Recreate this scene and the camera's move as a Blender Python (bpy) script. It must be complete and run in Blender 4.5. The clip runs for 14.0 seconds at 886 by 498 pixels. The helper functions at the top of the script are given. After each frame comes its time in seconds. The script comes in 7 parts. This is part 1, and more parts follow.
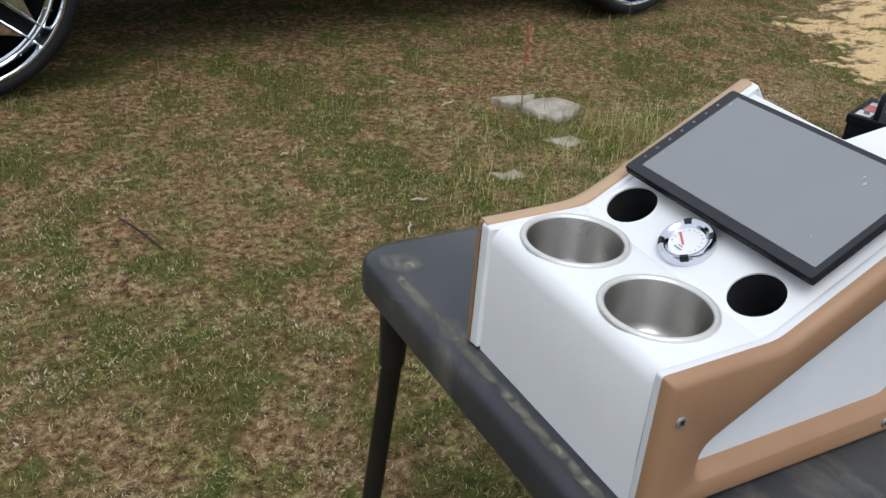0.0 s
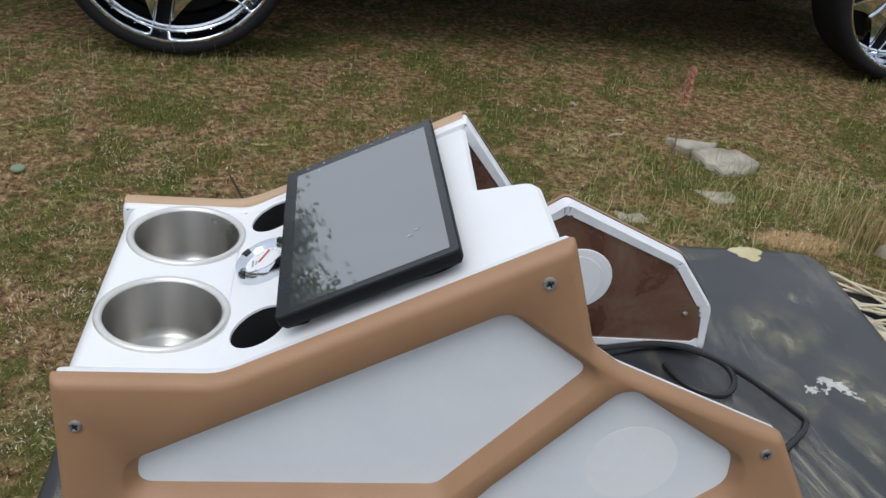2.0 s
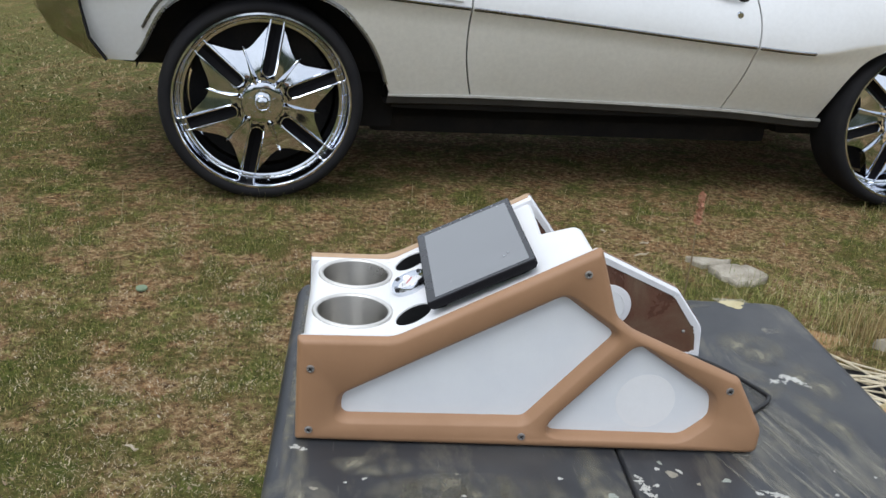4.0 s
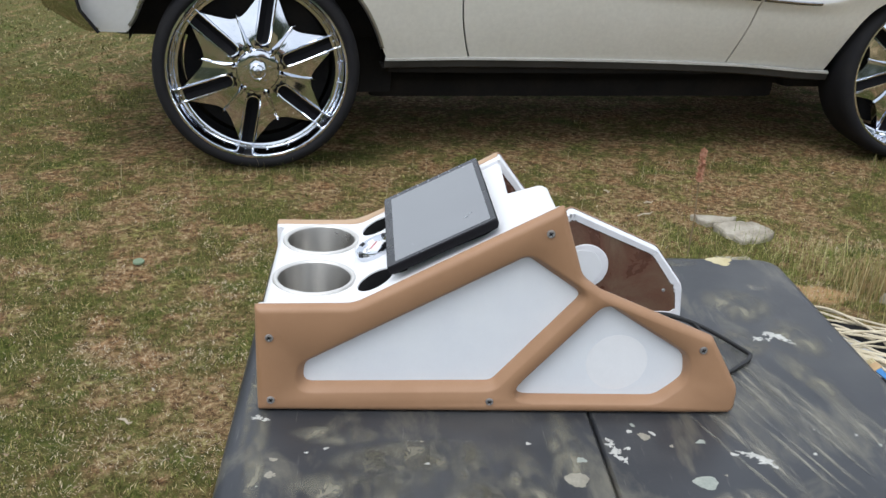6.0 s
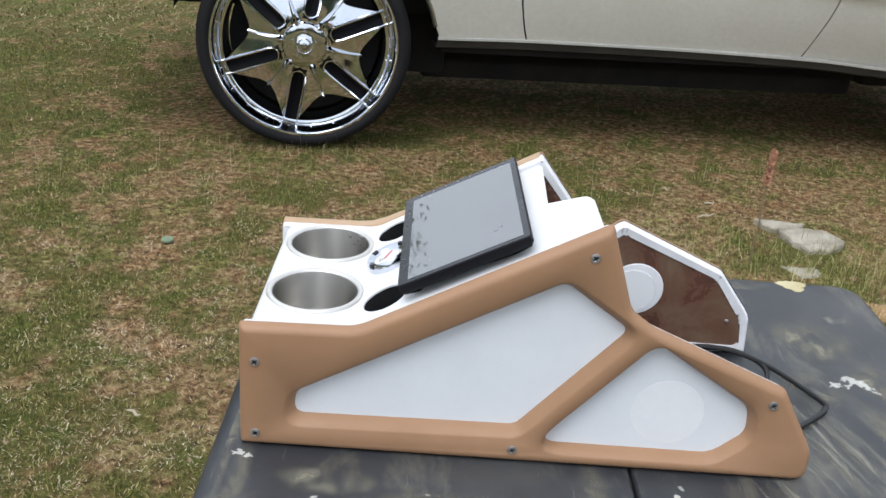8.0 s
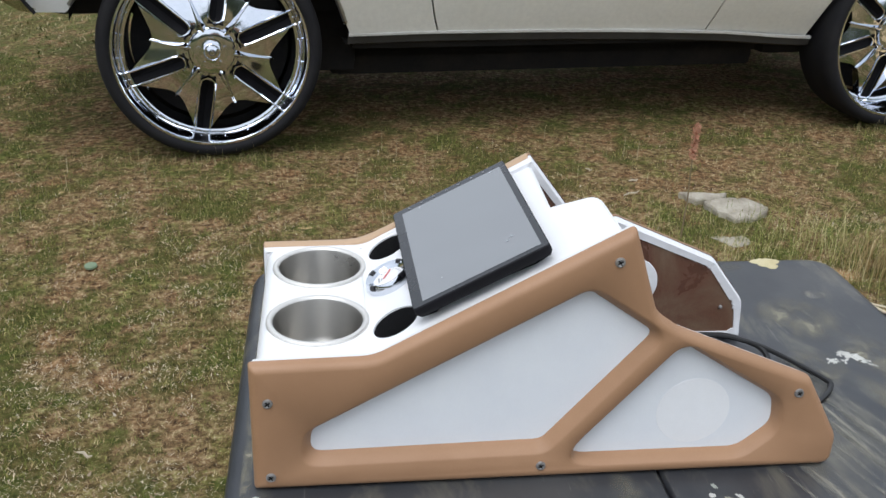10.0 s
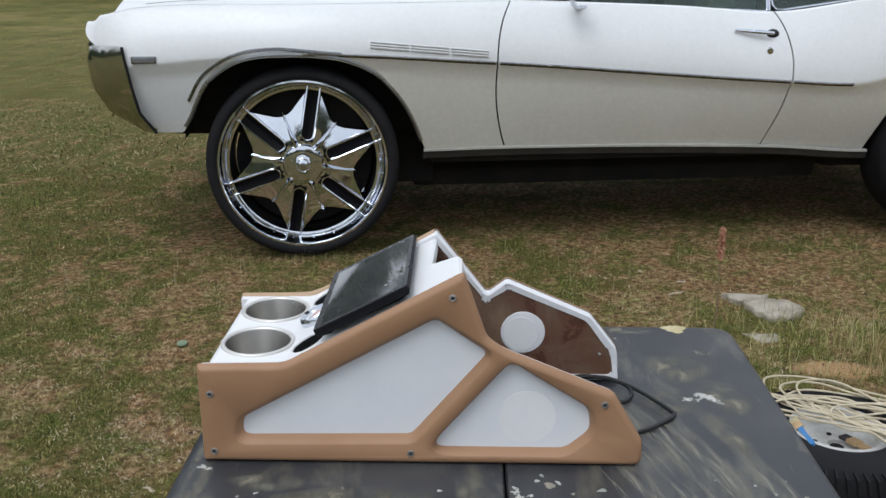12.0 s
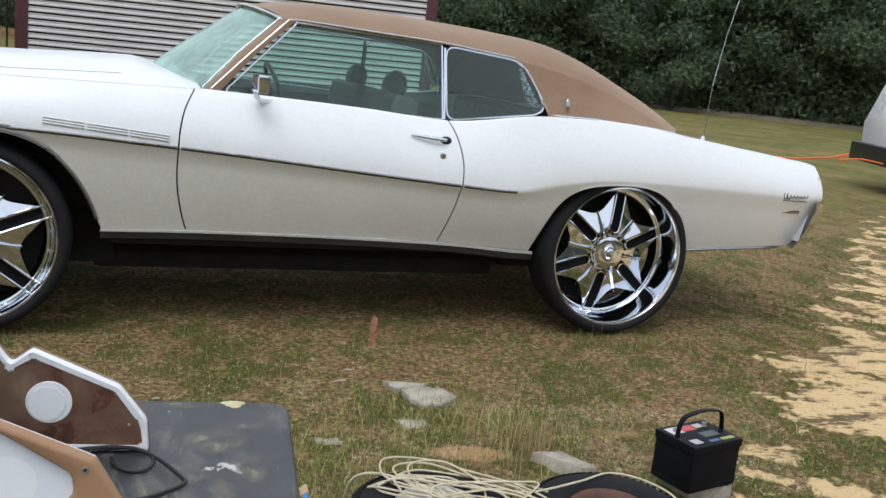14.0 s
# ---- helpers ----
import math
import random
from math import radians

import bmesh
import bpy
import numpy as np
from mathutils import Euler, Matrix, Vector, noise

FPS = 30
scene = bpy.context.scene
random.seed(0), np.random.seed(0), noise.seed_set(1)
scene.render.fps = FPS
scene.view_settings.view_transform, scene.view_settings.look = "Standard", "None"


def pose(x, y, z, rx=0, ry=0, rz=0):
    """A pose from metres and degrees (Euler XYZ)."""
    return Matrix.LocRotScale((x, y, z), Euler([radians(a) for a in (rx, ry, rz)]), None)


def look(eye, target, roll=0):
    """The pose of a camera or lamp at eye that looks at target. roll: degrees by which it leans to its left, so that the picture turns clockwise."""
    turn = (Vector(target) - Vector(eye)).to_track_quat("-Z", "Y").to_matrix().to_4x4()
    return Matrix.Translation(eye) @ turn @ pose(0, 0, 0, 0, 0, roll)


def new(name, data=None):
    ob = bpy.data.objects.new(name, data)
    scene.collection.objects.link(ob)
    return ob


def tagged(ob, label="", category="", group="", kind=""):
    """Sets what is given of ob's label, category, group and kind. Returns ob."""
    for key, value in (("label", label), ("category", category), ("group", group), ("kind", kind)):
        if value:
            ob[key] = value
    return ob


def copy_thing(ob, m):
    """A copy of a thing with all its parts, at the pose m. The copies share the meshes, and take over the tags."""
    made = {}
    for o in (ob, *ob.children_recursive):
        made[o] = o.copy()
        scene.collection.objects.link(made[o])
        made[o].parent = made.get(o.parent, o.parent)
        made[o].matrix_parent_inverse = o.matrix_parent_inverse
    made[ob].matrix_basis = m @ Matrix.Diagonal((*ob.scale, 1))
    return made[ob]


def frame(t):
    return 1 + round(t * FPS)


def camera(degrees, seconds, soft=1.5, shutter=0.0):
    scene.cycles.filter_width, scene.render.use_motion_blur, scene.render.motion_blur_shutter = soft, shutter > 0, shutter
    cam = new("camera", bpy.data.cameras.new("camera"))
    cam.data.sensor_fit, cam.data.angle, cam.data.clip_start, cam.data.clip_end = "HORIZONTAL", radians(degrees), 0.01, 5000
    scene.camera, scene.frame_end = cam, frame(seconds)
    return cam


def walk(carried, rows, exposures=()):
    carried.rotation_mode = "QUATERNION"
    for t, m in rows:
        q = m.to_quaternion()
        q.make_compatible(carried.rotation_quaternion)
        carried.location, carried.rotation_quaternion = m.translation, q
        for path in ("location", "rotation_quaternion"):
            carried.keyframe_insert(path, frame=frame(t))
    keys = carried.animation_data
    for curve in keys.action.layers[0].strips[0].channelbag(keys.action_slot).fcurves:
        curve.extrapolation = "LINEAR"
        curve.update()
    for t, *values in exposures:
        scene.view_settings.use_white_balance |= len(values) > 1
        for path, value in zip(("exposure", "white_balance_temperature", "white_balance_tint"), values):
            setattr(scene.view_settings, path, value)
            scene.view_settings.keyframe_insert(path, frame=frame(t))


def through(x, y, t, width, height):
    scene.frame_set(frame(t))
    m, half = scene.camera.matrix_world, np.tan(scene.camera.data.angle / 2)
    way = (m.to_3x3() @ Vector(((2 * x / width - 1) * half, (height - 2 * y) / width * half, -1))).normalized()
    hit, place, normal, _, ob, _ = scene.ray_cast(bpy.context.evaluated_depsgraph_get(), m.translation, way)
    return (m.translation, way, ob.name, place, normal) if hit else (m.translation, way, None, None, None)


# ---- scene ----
cam = camera(49.6, 14.0)
PATH = [
    (0, (-0.461, -0.42, 1.32), (0.429, 1.088, 0.352), 4.9),
    (0.5, (-0.28, -0.422, 1.328), (0.435, 1.145, 0.313), 6.4),
    (1, (-0.059, -0.298, 1.315), (0.543, 1.293, 0.263), 9.3),
    (1.5, (0.069, -0.35, 1.322), (0.475, 1.301, 0.269), 8.8),
    (2, (0.186, -0.57, 1.349), (0.456, 1.143, 0.353), 7.6),
    (2.5, (0.153, -0.796, 1.367), (0.559, 0.942, 0.465), 6.8),
    (3, (0.041, -0.998, 1.436), (0.391, 0.795, 0.622), 6.2),
    (3.2, (0.04, -1.037, 1.436), (0.346, 0.785, 0.671), 6.7),
    (5.3, (0.135, -1.092, 1.428), (0.18, 0.778, 0.721), 1.3),
    (5.5, (0.139, -1.07, 1.418), (0.211, 0.784, 0.67), 1.7),
    (6, (0.144, -1.052, 1.422), (0.289, 0.782, 0.637), 2.9),
    (6.5, (0.134, -1.046, 1.409), (0.326, 0.778, 0.61), 3.5),
    (7, (0.116, -1.027, 1.395), (0.374, 0.778, 0.573), 3.6),
    (7.5, (0.146, -0.956, 1.378), (0.263, 0.865, 0.559), 4.7),
    (7.7, (0.188, -0.908, 1.38), (0.22, 0.914, 0.555), 4.8),
    (9.8, (0.094, -0.778, 1.388), (0.307, 1.028, 0.557), 1.8),
    (10, (0.079, -0.799, 1.382), (0.318, 1.003, 0.546), 2.2),
    (10.5, (0.177, -0.848, 1.382), (0.324, 0.976, 0.576), 3.3),
    (11, (0.418, -0.853, 1.375), (0.481, 1.018, 0.67), 3.0),
    (11.5, (0.468, -0.951, 1.413), (0.548, 0.942, 0.774), 1.0),
    (12, (0.372, -1.2, 1.451), (0.326, 0.702, 0.836), 0.0),
    (12.5, (0.405, -1.349, 1.475), (0.217, 0.545, 0.86), 0.7),
    (12.9, (0.552, -1.374, 1.471), (0.465, 0.552, 0.939), 3.6),
    (13, (0.583, -1.383, 1.481), (0.558, 0.552, 0.978), 4.5),
    (13.3, (0.666, -1.374, 1.472), (0.807, 0.576, 1.051), 4.7),
    (13.5, (0.695, -1.361, 1.476), (0.928, 0.586, 1.083), 4.9),
    (14, (0.746, -1.328, 1.464), (1.183, 0.582, 1.064), 5.9),
]
EXPOSURES = [(t, e, 6030, 10) for t, e in ((0, 0.12), (0.5, 0.18), (1.0, -0.17), (1.5, -0.05), (2.0, 0.02), (2.5, 0.14), (3.0, 0.37), (5.5, 0.07), (6.0, 0.43), (6.5, 0.50), (7.0, 0.46), (7.5, 0.51), (10.0, 0.34), (10.5, 0.42), (11.0, 0.34), (11.5, 0.28), (12.0, 0.04), (12.5, 0.13), (13.0, 0.25), (14.0, 0.25))]
walk(cam, [(t, look(eye, target, roll)) for t, eye, target, roll in PATH], EXPOSURES)


# ---- world, sun ----
GZ = 0.05          # level of the ground
TZ = 0.74          # top of the table
world = bpy.data.worlds.new("overcast_sky")
scene.world = world
world.use_nodes = True
wn = world.node_tree
wn.nodes.clear()
sky = wn.nodes.new("ShaderNodeTexSky")
sky.sky_type, sky.sun_disc = "NISHITA", False
sky.sun_elevation, sky.sun_rotation = radians(60), radians(207)
sky.air_density, sky.dust_density, sky.ozone_density = 1.0, 3.0, 1.0
grey = wn.nodes.new("ShaderNodeHueSaturation")
grey.inputs["Saturation"].default_value = 0.4
back = wn.nodes.new("ShaderNodeBackground")
back.inputs["Strength"].default_value = 0.14
wout = wn.nodes.new("ShaderNodeOutputWorld")
wn.links.new(sky.outputs[0], grey.inputs["Color"])
cloud = wn.nodes.new("ShaderNodeMix")      # an even veil of cloud over the sky
cloud.data_type = "RGBA"
cloud.inputs[0].default_value = 0.7
cloud.inputs[7].default_value = (6.6, 6.8, 7.0, 1)
wn.links.new(grey.outputs[0], cloud.inputs[6])
wn.links.new(cloud.outputs[2], back.inputs["Color"])
wn.links.new(back.outputs[0], wout.inputs["Surface"])
sun_data = bpy.data.lights.new("sun", "SUN")
sun_data.energy, sun_data.angle, sun_data.color = 1.3, radians(34), (1.0, 0.98, 0.95)
sun = new("sun", sun_data)
sun.matrix_world = look((-3.0, -5.6, 12), (0.2, 0.6, 0))


# ---- materials ----
def nodes(name):
    m = bpy.data.materials.new(name)
    m.use_nodes = True
    return m, m.node_tree, m.node_tree.nodes["Principled BSDF"]


def node(nt, kind, **inputs):
    n = nt.nodes.new(kind)
    for key, value in inputs.items():
        n.inputs[key.replace("_", " ")].default_value = value
    return n


def ramp(nt, source, stops):
    r = nt.nodes.new("ShaderNodeValToRGB")
    e = r.color_ramp.elements
    while len(e) < len(stops):
        e.new(0.5)
    for k, (at, c) in zip(e, stops):
        k.position, k.color = at, (c, c, c, 1) if isinstance(c, (int, float)) else (*c, 1)
    nt.links.new(source, r.inputs[0])
    return r.outputs["Color"]


def noise_tex(nt, scale, detail=6, rough=0.6, coord="Object", stretch=None, warp=0.0, turn=0.0):
    tc = nt.nodes.new("ShaderNodeTexCoord")
    src = tc.outputs[coord]
    if stretch:
        mp = nt.nodes.new("ShaderNodeMapping")
        mp.inputs["Scale"].default_value = stretch
        mp.inputs["Rotation"].default_value = (0, 0, turn)
        nt.links.new(src, mp.inputs["Vector"])
        src = mp.outputs[0]
    t = node(nt, "ShaderNodeTexNoise", Scale=scale, Detail=detail, Roughness=rough, Distortion=warp)
    nt.links.new(src, t.inputs["Vector"])
    return t.outputs["Fac"]


def mixed(nt, fac, a, b, kind="MIX"):
    m = nt.nodes.new("ShaderNodeMix")
    m.data_type, m.blend_type = "RGBA", kind
    for sock, value in ((m.inputs[0], fac), (m.inputs[6], a), (m.inputs[7], b)):
        if isinstance(value, bpy.types.NodeSocket):
            nt.links.new(value, sock)
        else:
            sock.default_value = value if isinstance(value, (int, float)) else (*value, 1)
    return m.outputs[2]


def bump(nt, bsdf, height, strength=0.3, distance=0.002):
    b = node(nt, "ShaderNodeBump", Strength=strength, Distance=distance)
    nt.links.new(height, b.inputs["Height"])
    nt.links.new(b.outputs[0], bsdf.inputs["Normal"])


def surface(name, c1, c2, rough=0.6, metal=0.0, fine=400.0, coarse=6.0, rel=0.25, dist=0.001, spread=0.12, coat=0.0, spec=0.5):
    """A plain surface: two close colours at a coarse and a fine scale, gloss that varies, fine relief."""
    m, nt, b = nodes(name)
    big = noise_tex(nt, coarse, 5, 0.6)
    small = noise_tex(nt, fine, 3, 0.6)
    fac = ramp(nt, big, [(0.35, 0.0), (0.68, 1.0)])
    col = mixed(nt, fac, c1, c2)
    dark = ramp(nt, small, [(0.3, 1 - spread), (0.7, 1.0)])
    col = mixed(nt, 1.0, col, dark, "MULTIPLY")
    nt.links.new(col, b.inputs["Base Color"])
    r = ramp(nt, big, [(0.3, max(0.02, rough - 0.07)), (0.7, min(1, rough + 0.07))])
    nt.links.new(r, b.inputs["Roughness"])
    b.inputs["Metallic"].default_value = metal
    b.inputs["Coat Weight"].default_value = coat
    b.inputs["Coat Roughness"].default_value = 0.06
    b.inputs["Specular IOR Level"].default_value = spec
    if rel:
        bump(nt, b, small, rel, dist)
    return m


M_VINYL_TAN = surface("tan_vinyl", (0.358, 0.204, 0.110), (0.320, 0.179, 0.094), 0.55, fine=900, coarse=9, rel=0.35, dist=0.0006, spread=0.10)
M_VINYL_WHITE = surface("white_vinyl", (0.80, 0.80, 0.80), (0.76, 0.765, 0.775), 0.42, fine=700, coarse=7, rel=0.18, dist=0.0005, spread=0.04)
M_WRAP = surface("wrinkled_white_vinyl", (0.78, 0.78, 0.80), (0.74, 0.74, 0.76), 0.45, fine=70, coarse=12, rel=0.35, dist=0.003, spread=0.05)
M_CLOTH = surface("white_insert", (0.74, 0.765, 0.79), (0.70, 0.725, 0.76), 0.7, fine=1500, coarse=14, rel=0.3, dist=0.0004, spread=0.07)
M_DISC = surface("pale_disc", (0.80, 0.81, 0.82), (0.76, 0.77, 0.78), 0.7, fine=1200, coarse=20, rel=0.2, dist=0.0004, spread=0.05)
M_BLACK_PLASTIC = surface("black_plastic", (0.008, 0.008, 0.010), (0.015, 0.015, 0.018), 0.38, fine=800, coarse=12, rel=0.2, dist=0.0004)
M_HOLLOW_BLACK = surface("hollow_black", (0.004, 0.004, 0.005), (0.01, 0.01, 0.012), 0.95, fine=1500, coarse=60, rel=0.9, dist=0.002, spread=0.5)
M_RUBBER = surface("tyre_rubber", (0.011, 0.011, 0.013), (0.018, 0.0175, 0.018), 0.8, fine=300, coarse=8, rel=0.3, dist=0.001, spec=0.18)
M_DARK = surface("dark_underside", (0.014, 0.014, 0.015), (0.028, 0.025, 0.022), 0.9, fine=80, coarse=5, rel=0.3, spec=0.15)
M_SCREW = surface("screw_steel", (0.42, 0.41, 0.40), (0.30, 0.29, 0.28), 0.5, 0.75, rel=0.1)
M_STEEL = surface("brushed_steel", (0.52, 0.505, 0.475), (0.45, 0.435, 0.405), 0.31, 1.0, fine=30, coarse=10, rel=0.0, spread=0.025)
STEEL = M_STEEL.node_tree
STEEL_BSDF = next(n for n in STEEL.nodes if n.type == "BSDF_PRINCIPLED")      # brushed round the cup
STEEL_BSDF.inputs["Anisotropic"].default_value, STEEL_BSDF.inputs["Anisotropic Rotation"].default_value = 0.8, 0.25
BRUSHED = STEEL.nodes.new("ShaderNodeTangent")
BRUSHED.direction_type, BRUSHED.axis = "RADIAL", "Z"
STEEL.links.new(BRUSHED.outputs[0], STEEL_BSDF.inputs["Tangent"])
# paler copy of the cup steel: sky light on the rim put into colour
M_STEEL_LIT = surface("lit_satin_steel", (0.72, 0.70, 0.66), (0.66, 0.64, 0.60), 0.42, 0.6, fine=60, coarse=12, rel=0.0, spread=0.04)
M_CHROME = surface("chrome", (0.72, 0.75, 0.80), (0.64, 0.67, 0.73), 0.07, 1.0, fine=60, coarse=4, rel=0.02, dist=0.0005, spread=0.04)
M_CHROME_OLD = surface("weathered_chrome", (0.46, 0.47, 0.49), (0.30, 0.30, 0.31), 0.24, 1.0, fine=120, coarse=10, rel=0.08, spread=0.25)
M_PAINT = surface("white_car_paint", (0.75, 0.765, 0.77), (0.70, 0.712, 0.71), 0.42, fine=50, coarse=1.3, rel=0.0, spread=0.05, coat=0.2)
# white paint with the ground's warm reflection held in its colour
M_PAINT_BOUNCE = surface("bounce_tinted_white", (0.75, 0.74, 0.68), (0.70, 0.685, 0.62), 0.42, fine=50, coarse=1.6, rel=0.0, spread=0.08, coat=0.15)
M_ROOF = surface("brown_vinyl_roof", (0.26, 0.165, 0.102), (0.215, 0.128, 0.08), 0.65, fine=110, coarse=3, rel=0.25, dist=0.001, spread=0.14, spec=0.3)
M_ROOF.node_tree.nodes["Principled BSDF"].inputs["Sheen Weight"].default_value = 0.35
M_ROOF.node_tree.nodes["Principled BSDF"].inputs["Sheen Roughness"].default_value = 0.45
M_ROOF.node_tree.nodes["Principled BSDF"].inputs["Sheen Tint"].default_value = (1.0, 0.84, 0.62, 1)
M_LEATHER = surface("dark_seat_vinyl", (0.05, 0.047, 0.04), (0.075, 0.07, 0.055), 0.55, fine=25, coarse=5, rel=0.0)
M_HEADREST = surface("black_headrest", (0.012, 0.012, 0.013), (0.022, 0.022, 0.022), 0.5, fine=25, coarse=6, rel=0.0)
M_BATTERY = surface("black_battery_case", (0.0035, 0.004, 0.0065), (0.007, 0.0075, 0.011), 0.5, fine=90, coarse=10, rel=0.1, spec=0.14)
M_CONCRETE = surface("broken_concrete", (0.46, 0.42, 0.34), (0.27, 0.235, 0.18), 0.9, fine=70, coarse=14, rel=0.8, dist=0.005, spread=0.2)
M_ARCH = surface("arch_chrome", (0.50, 0.51, 0.52), (0.38, 0.385, 0.39), 0.28, 0.9, fine=80, coarse=6, rel=0.05, spread=0.08)
M_BUMPER = surface("bumper_chrome", (0.66, 0.65, 0.63), (0.52, 0.50, 0.47), 0.12, 1.0, fine=90, coarse=7, rel=0.04, dist=0.0006, spread=0.12)
M_SILL = surface("dull_aluminium", (0.62, 0.61, 0.58), (0.50, 0.49, 0.46), 0.45, 0.5, fine=80, coarse=6, rel=0.1, spread=0.15)
M_RED = surface("red_needle", (0.62, 0.16, 0.15), (0.55, 0.12, 0.12), 0.5)
M_INK = surface("dark_print", (0.02, 0.02, 0.02), (0.04, 0.04, 0.04), 0.6)
M_DIAL = surface("white_dial", (0.8, 0.8, 0.8), (0.75, 0.75, 0.75), 0.35, spread=0.03)


def brown_board():
    m, nt, b = nodes("stained_brown_board")
    big = noise_tex(nt, 9, 6, 0.62, warp=0.6)
    col = ramp(nt, big, [(0.30, (0.055, 0.022, 0.014)), (0.44, (0.13, 0.058, 0.035)), (0.55, (0.17, 0.105, 0.066)), (0.70, (0.27, 0.175, 0.115))])
    small = noise_tex(nt, 500, 3, 0.6)
    col = mixed(nt, 1.0, col, ramp(nt, small, [(0.3, 0.8), (0.7, 1.0)]), "MULTIPLY")
    nt.links.new(col, b.inputs["Base Color"])
    nt.links.new(ramp(nt, big, [(0.35, 0.2), (0.65, 0.5)]), b.inputs["Roughness"])
    b.inputs["Coat Weight"].default_value = 0.35
    b.inputs["Coat Roughness"].default_value = 0.15
    bump(nt, b, small, 0.3, 0.0008)
    return m


def table_plastic():
    m, nt, b = nodes("worn_black_tabletop")
    base = noise_tex(nt, 3.5, 8, 0.65)
    col = ramp(nt, base, [(0.3, (0.016, 0.018, 0.022)), (0.7, (0.046, 0.048, 0.053))])
    stain = noise_tex(nt, 7.5, 7, 0.62, stretch=(1.7, 0.7, 1), warp=0.5)
    col = mixed(nt, ramp(nt, stain, [(0.55, 0.0), (0.70, 0.6)]), col, (0.19, 0.175, 0.13))
    dust = noise_tex(nt, 2.2, 5, 0.55)
    col = mixed(nt, ramp(nt, dust, [(0.44, 0.0), (0.68, 0.42)]), col, (0.17, 0.165, 0.15))
    scratch = noise_tex(nt, 18, 6, 0.7, stretch=(9, 0.7, 1))
    col = mixed(nt, ramp(nt, scratch, [(0.63, 0.0), (0.74, 0.45)]), col, (0.26, 0.25, 0.22))
    nt.links.new(col, b.inputs["Base Color"])
    nt.links.new(ramp(nt, base, [(0.3, 0.34), (0.7, 0.52)]), b.inputs["Roughness"])
    bump(nt, b, noise_tex(nt, 350, 3, 0.6), 0.25, 0.0006)
    return m


def clear_glass(name, tint, dust=0.1):
    """Tinted glass; its thin even dust film also carries the sky's haze as colour."""
    m = bpy.data.materials.new(name)
    m.use_nodes = True
    nt = m.node_tree
    nt.nodes.clear()
    o = nt.nodes.new("ShaderNodeOutputMaterial")
    tr = node(nt, "ShaderNodeBsdfTransparent", Color=(*tint, 1))
    gl = node(nt, "ShaderNodeBsdfGlossy", Roughness=0.03, Color=(0.9, 0.95, 0.93, 1))
    fr = node(nt, "ShaderNodeFresnel", IOR=1.5)
    mx = nt.nodes.new("ShaderNodeMixShader")
    nt.links.new(fr.outputs[0], mx.inputs[0])
    nt.links.new(tr.outputs[0], mx.inputs[1])
    nt.links.new(gl.outputs[0], mx.inputs[2])
    # diffuse green brightens the pane in place of sky reflection
    film = node(nt, "ShaderNodeBsdfDiffuse", Color=(0.42, 0.60, 0.53, 1))
    md = nt.nodes.new("ShaderNodeMixShader")
    streak = noise_tex(nt, 5, 6, 0.6)
    nt.links.new(ramp(nt, streak, [(0.3, dust * 0.6), (0.7, dust * 1.3)]), md.inputs[0])
    nt.links.new(mx.outputs[0], md.inputs[1])
    nt.links.new(film.outputs[0], md.inputs[2])
    nt.links.new(md.outputs[0], o.inputs["Surface"])
    return m


def screen_glass():
    m, nt, b = nodes("screen_glass")
    smear = noise_tex(nt, 14, 6, 0.6, stretch=(1, 2, 1))
    nt.links.new(ramp(nt, smear, [(0.4, (0.050, 0.052, 0.054)), (0.7, (0.062, 0.065, 0.068))]), b.inputs["Base Color"])
    nt.links.new(ramp(nt, smear, [(0.4, 0.02), (0.75, 0.07)]), b.inputs["Roughness"])
    b.inputs["IOR"].default_value = 3.8
    return m


M_BOARD, M_TABLE, M_SCREEN = brown_board(), table_plastic(), screen_glass()
M_GLASS = clear_glass("car_glass", (0.64, 0.86, 0.80), 0.06)
M_WINDSCREEN = clear_glass("dusty_hazed_windscreen", (0.68, 0.86, 0.80), 0.5)


# ---- building helpers ----
def thing(name, m, label, category, group="", kind=""):
    ob = new(name)
    ob.empty_display_size = 0.05
    ob.matrix_world = m
    return tagged(ob, label, category, group, kind)


def part(name, bm, material, parent, label="", angle=38, kind=""):
    me = bpy.data.meshes.new(name)
    bmesh.ops.recalc_face_normals(bm, faces=bm.faces[:])
    bm.to_mesh(me)
    bm.free()
    for m in material if isinstance(material, (list, tuple)) else [material]:
        me.materials.append(m)
    me.shade_smooth()
    me.set_sharp_from_angle(angle=radians(angle))
    ob = new(name, me)
    ob.parent = parent
    return tagged(ob, label, kind=kind)


def box(bm, lo, hi, bev=0.0, seg=2):
    verts = bmesh.ops.create_cube(bm, size=1.0, matrix=Matrix.Translation([(a + b) / 2 for a, b in zip(lo, hi)]) @ Matrix.Diagonal([b - a for a, b in zip(lo, hi)] + [1]))["verts"]
    if bev:
        edges = list({e for v in verts for e in v.link_edges})
        bmesh.ops.bevel(bm, geom=edges, offset=bev, segments=seg, profile=0.7, affect="EDGES")
    return bm


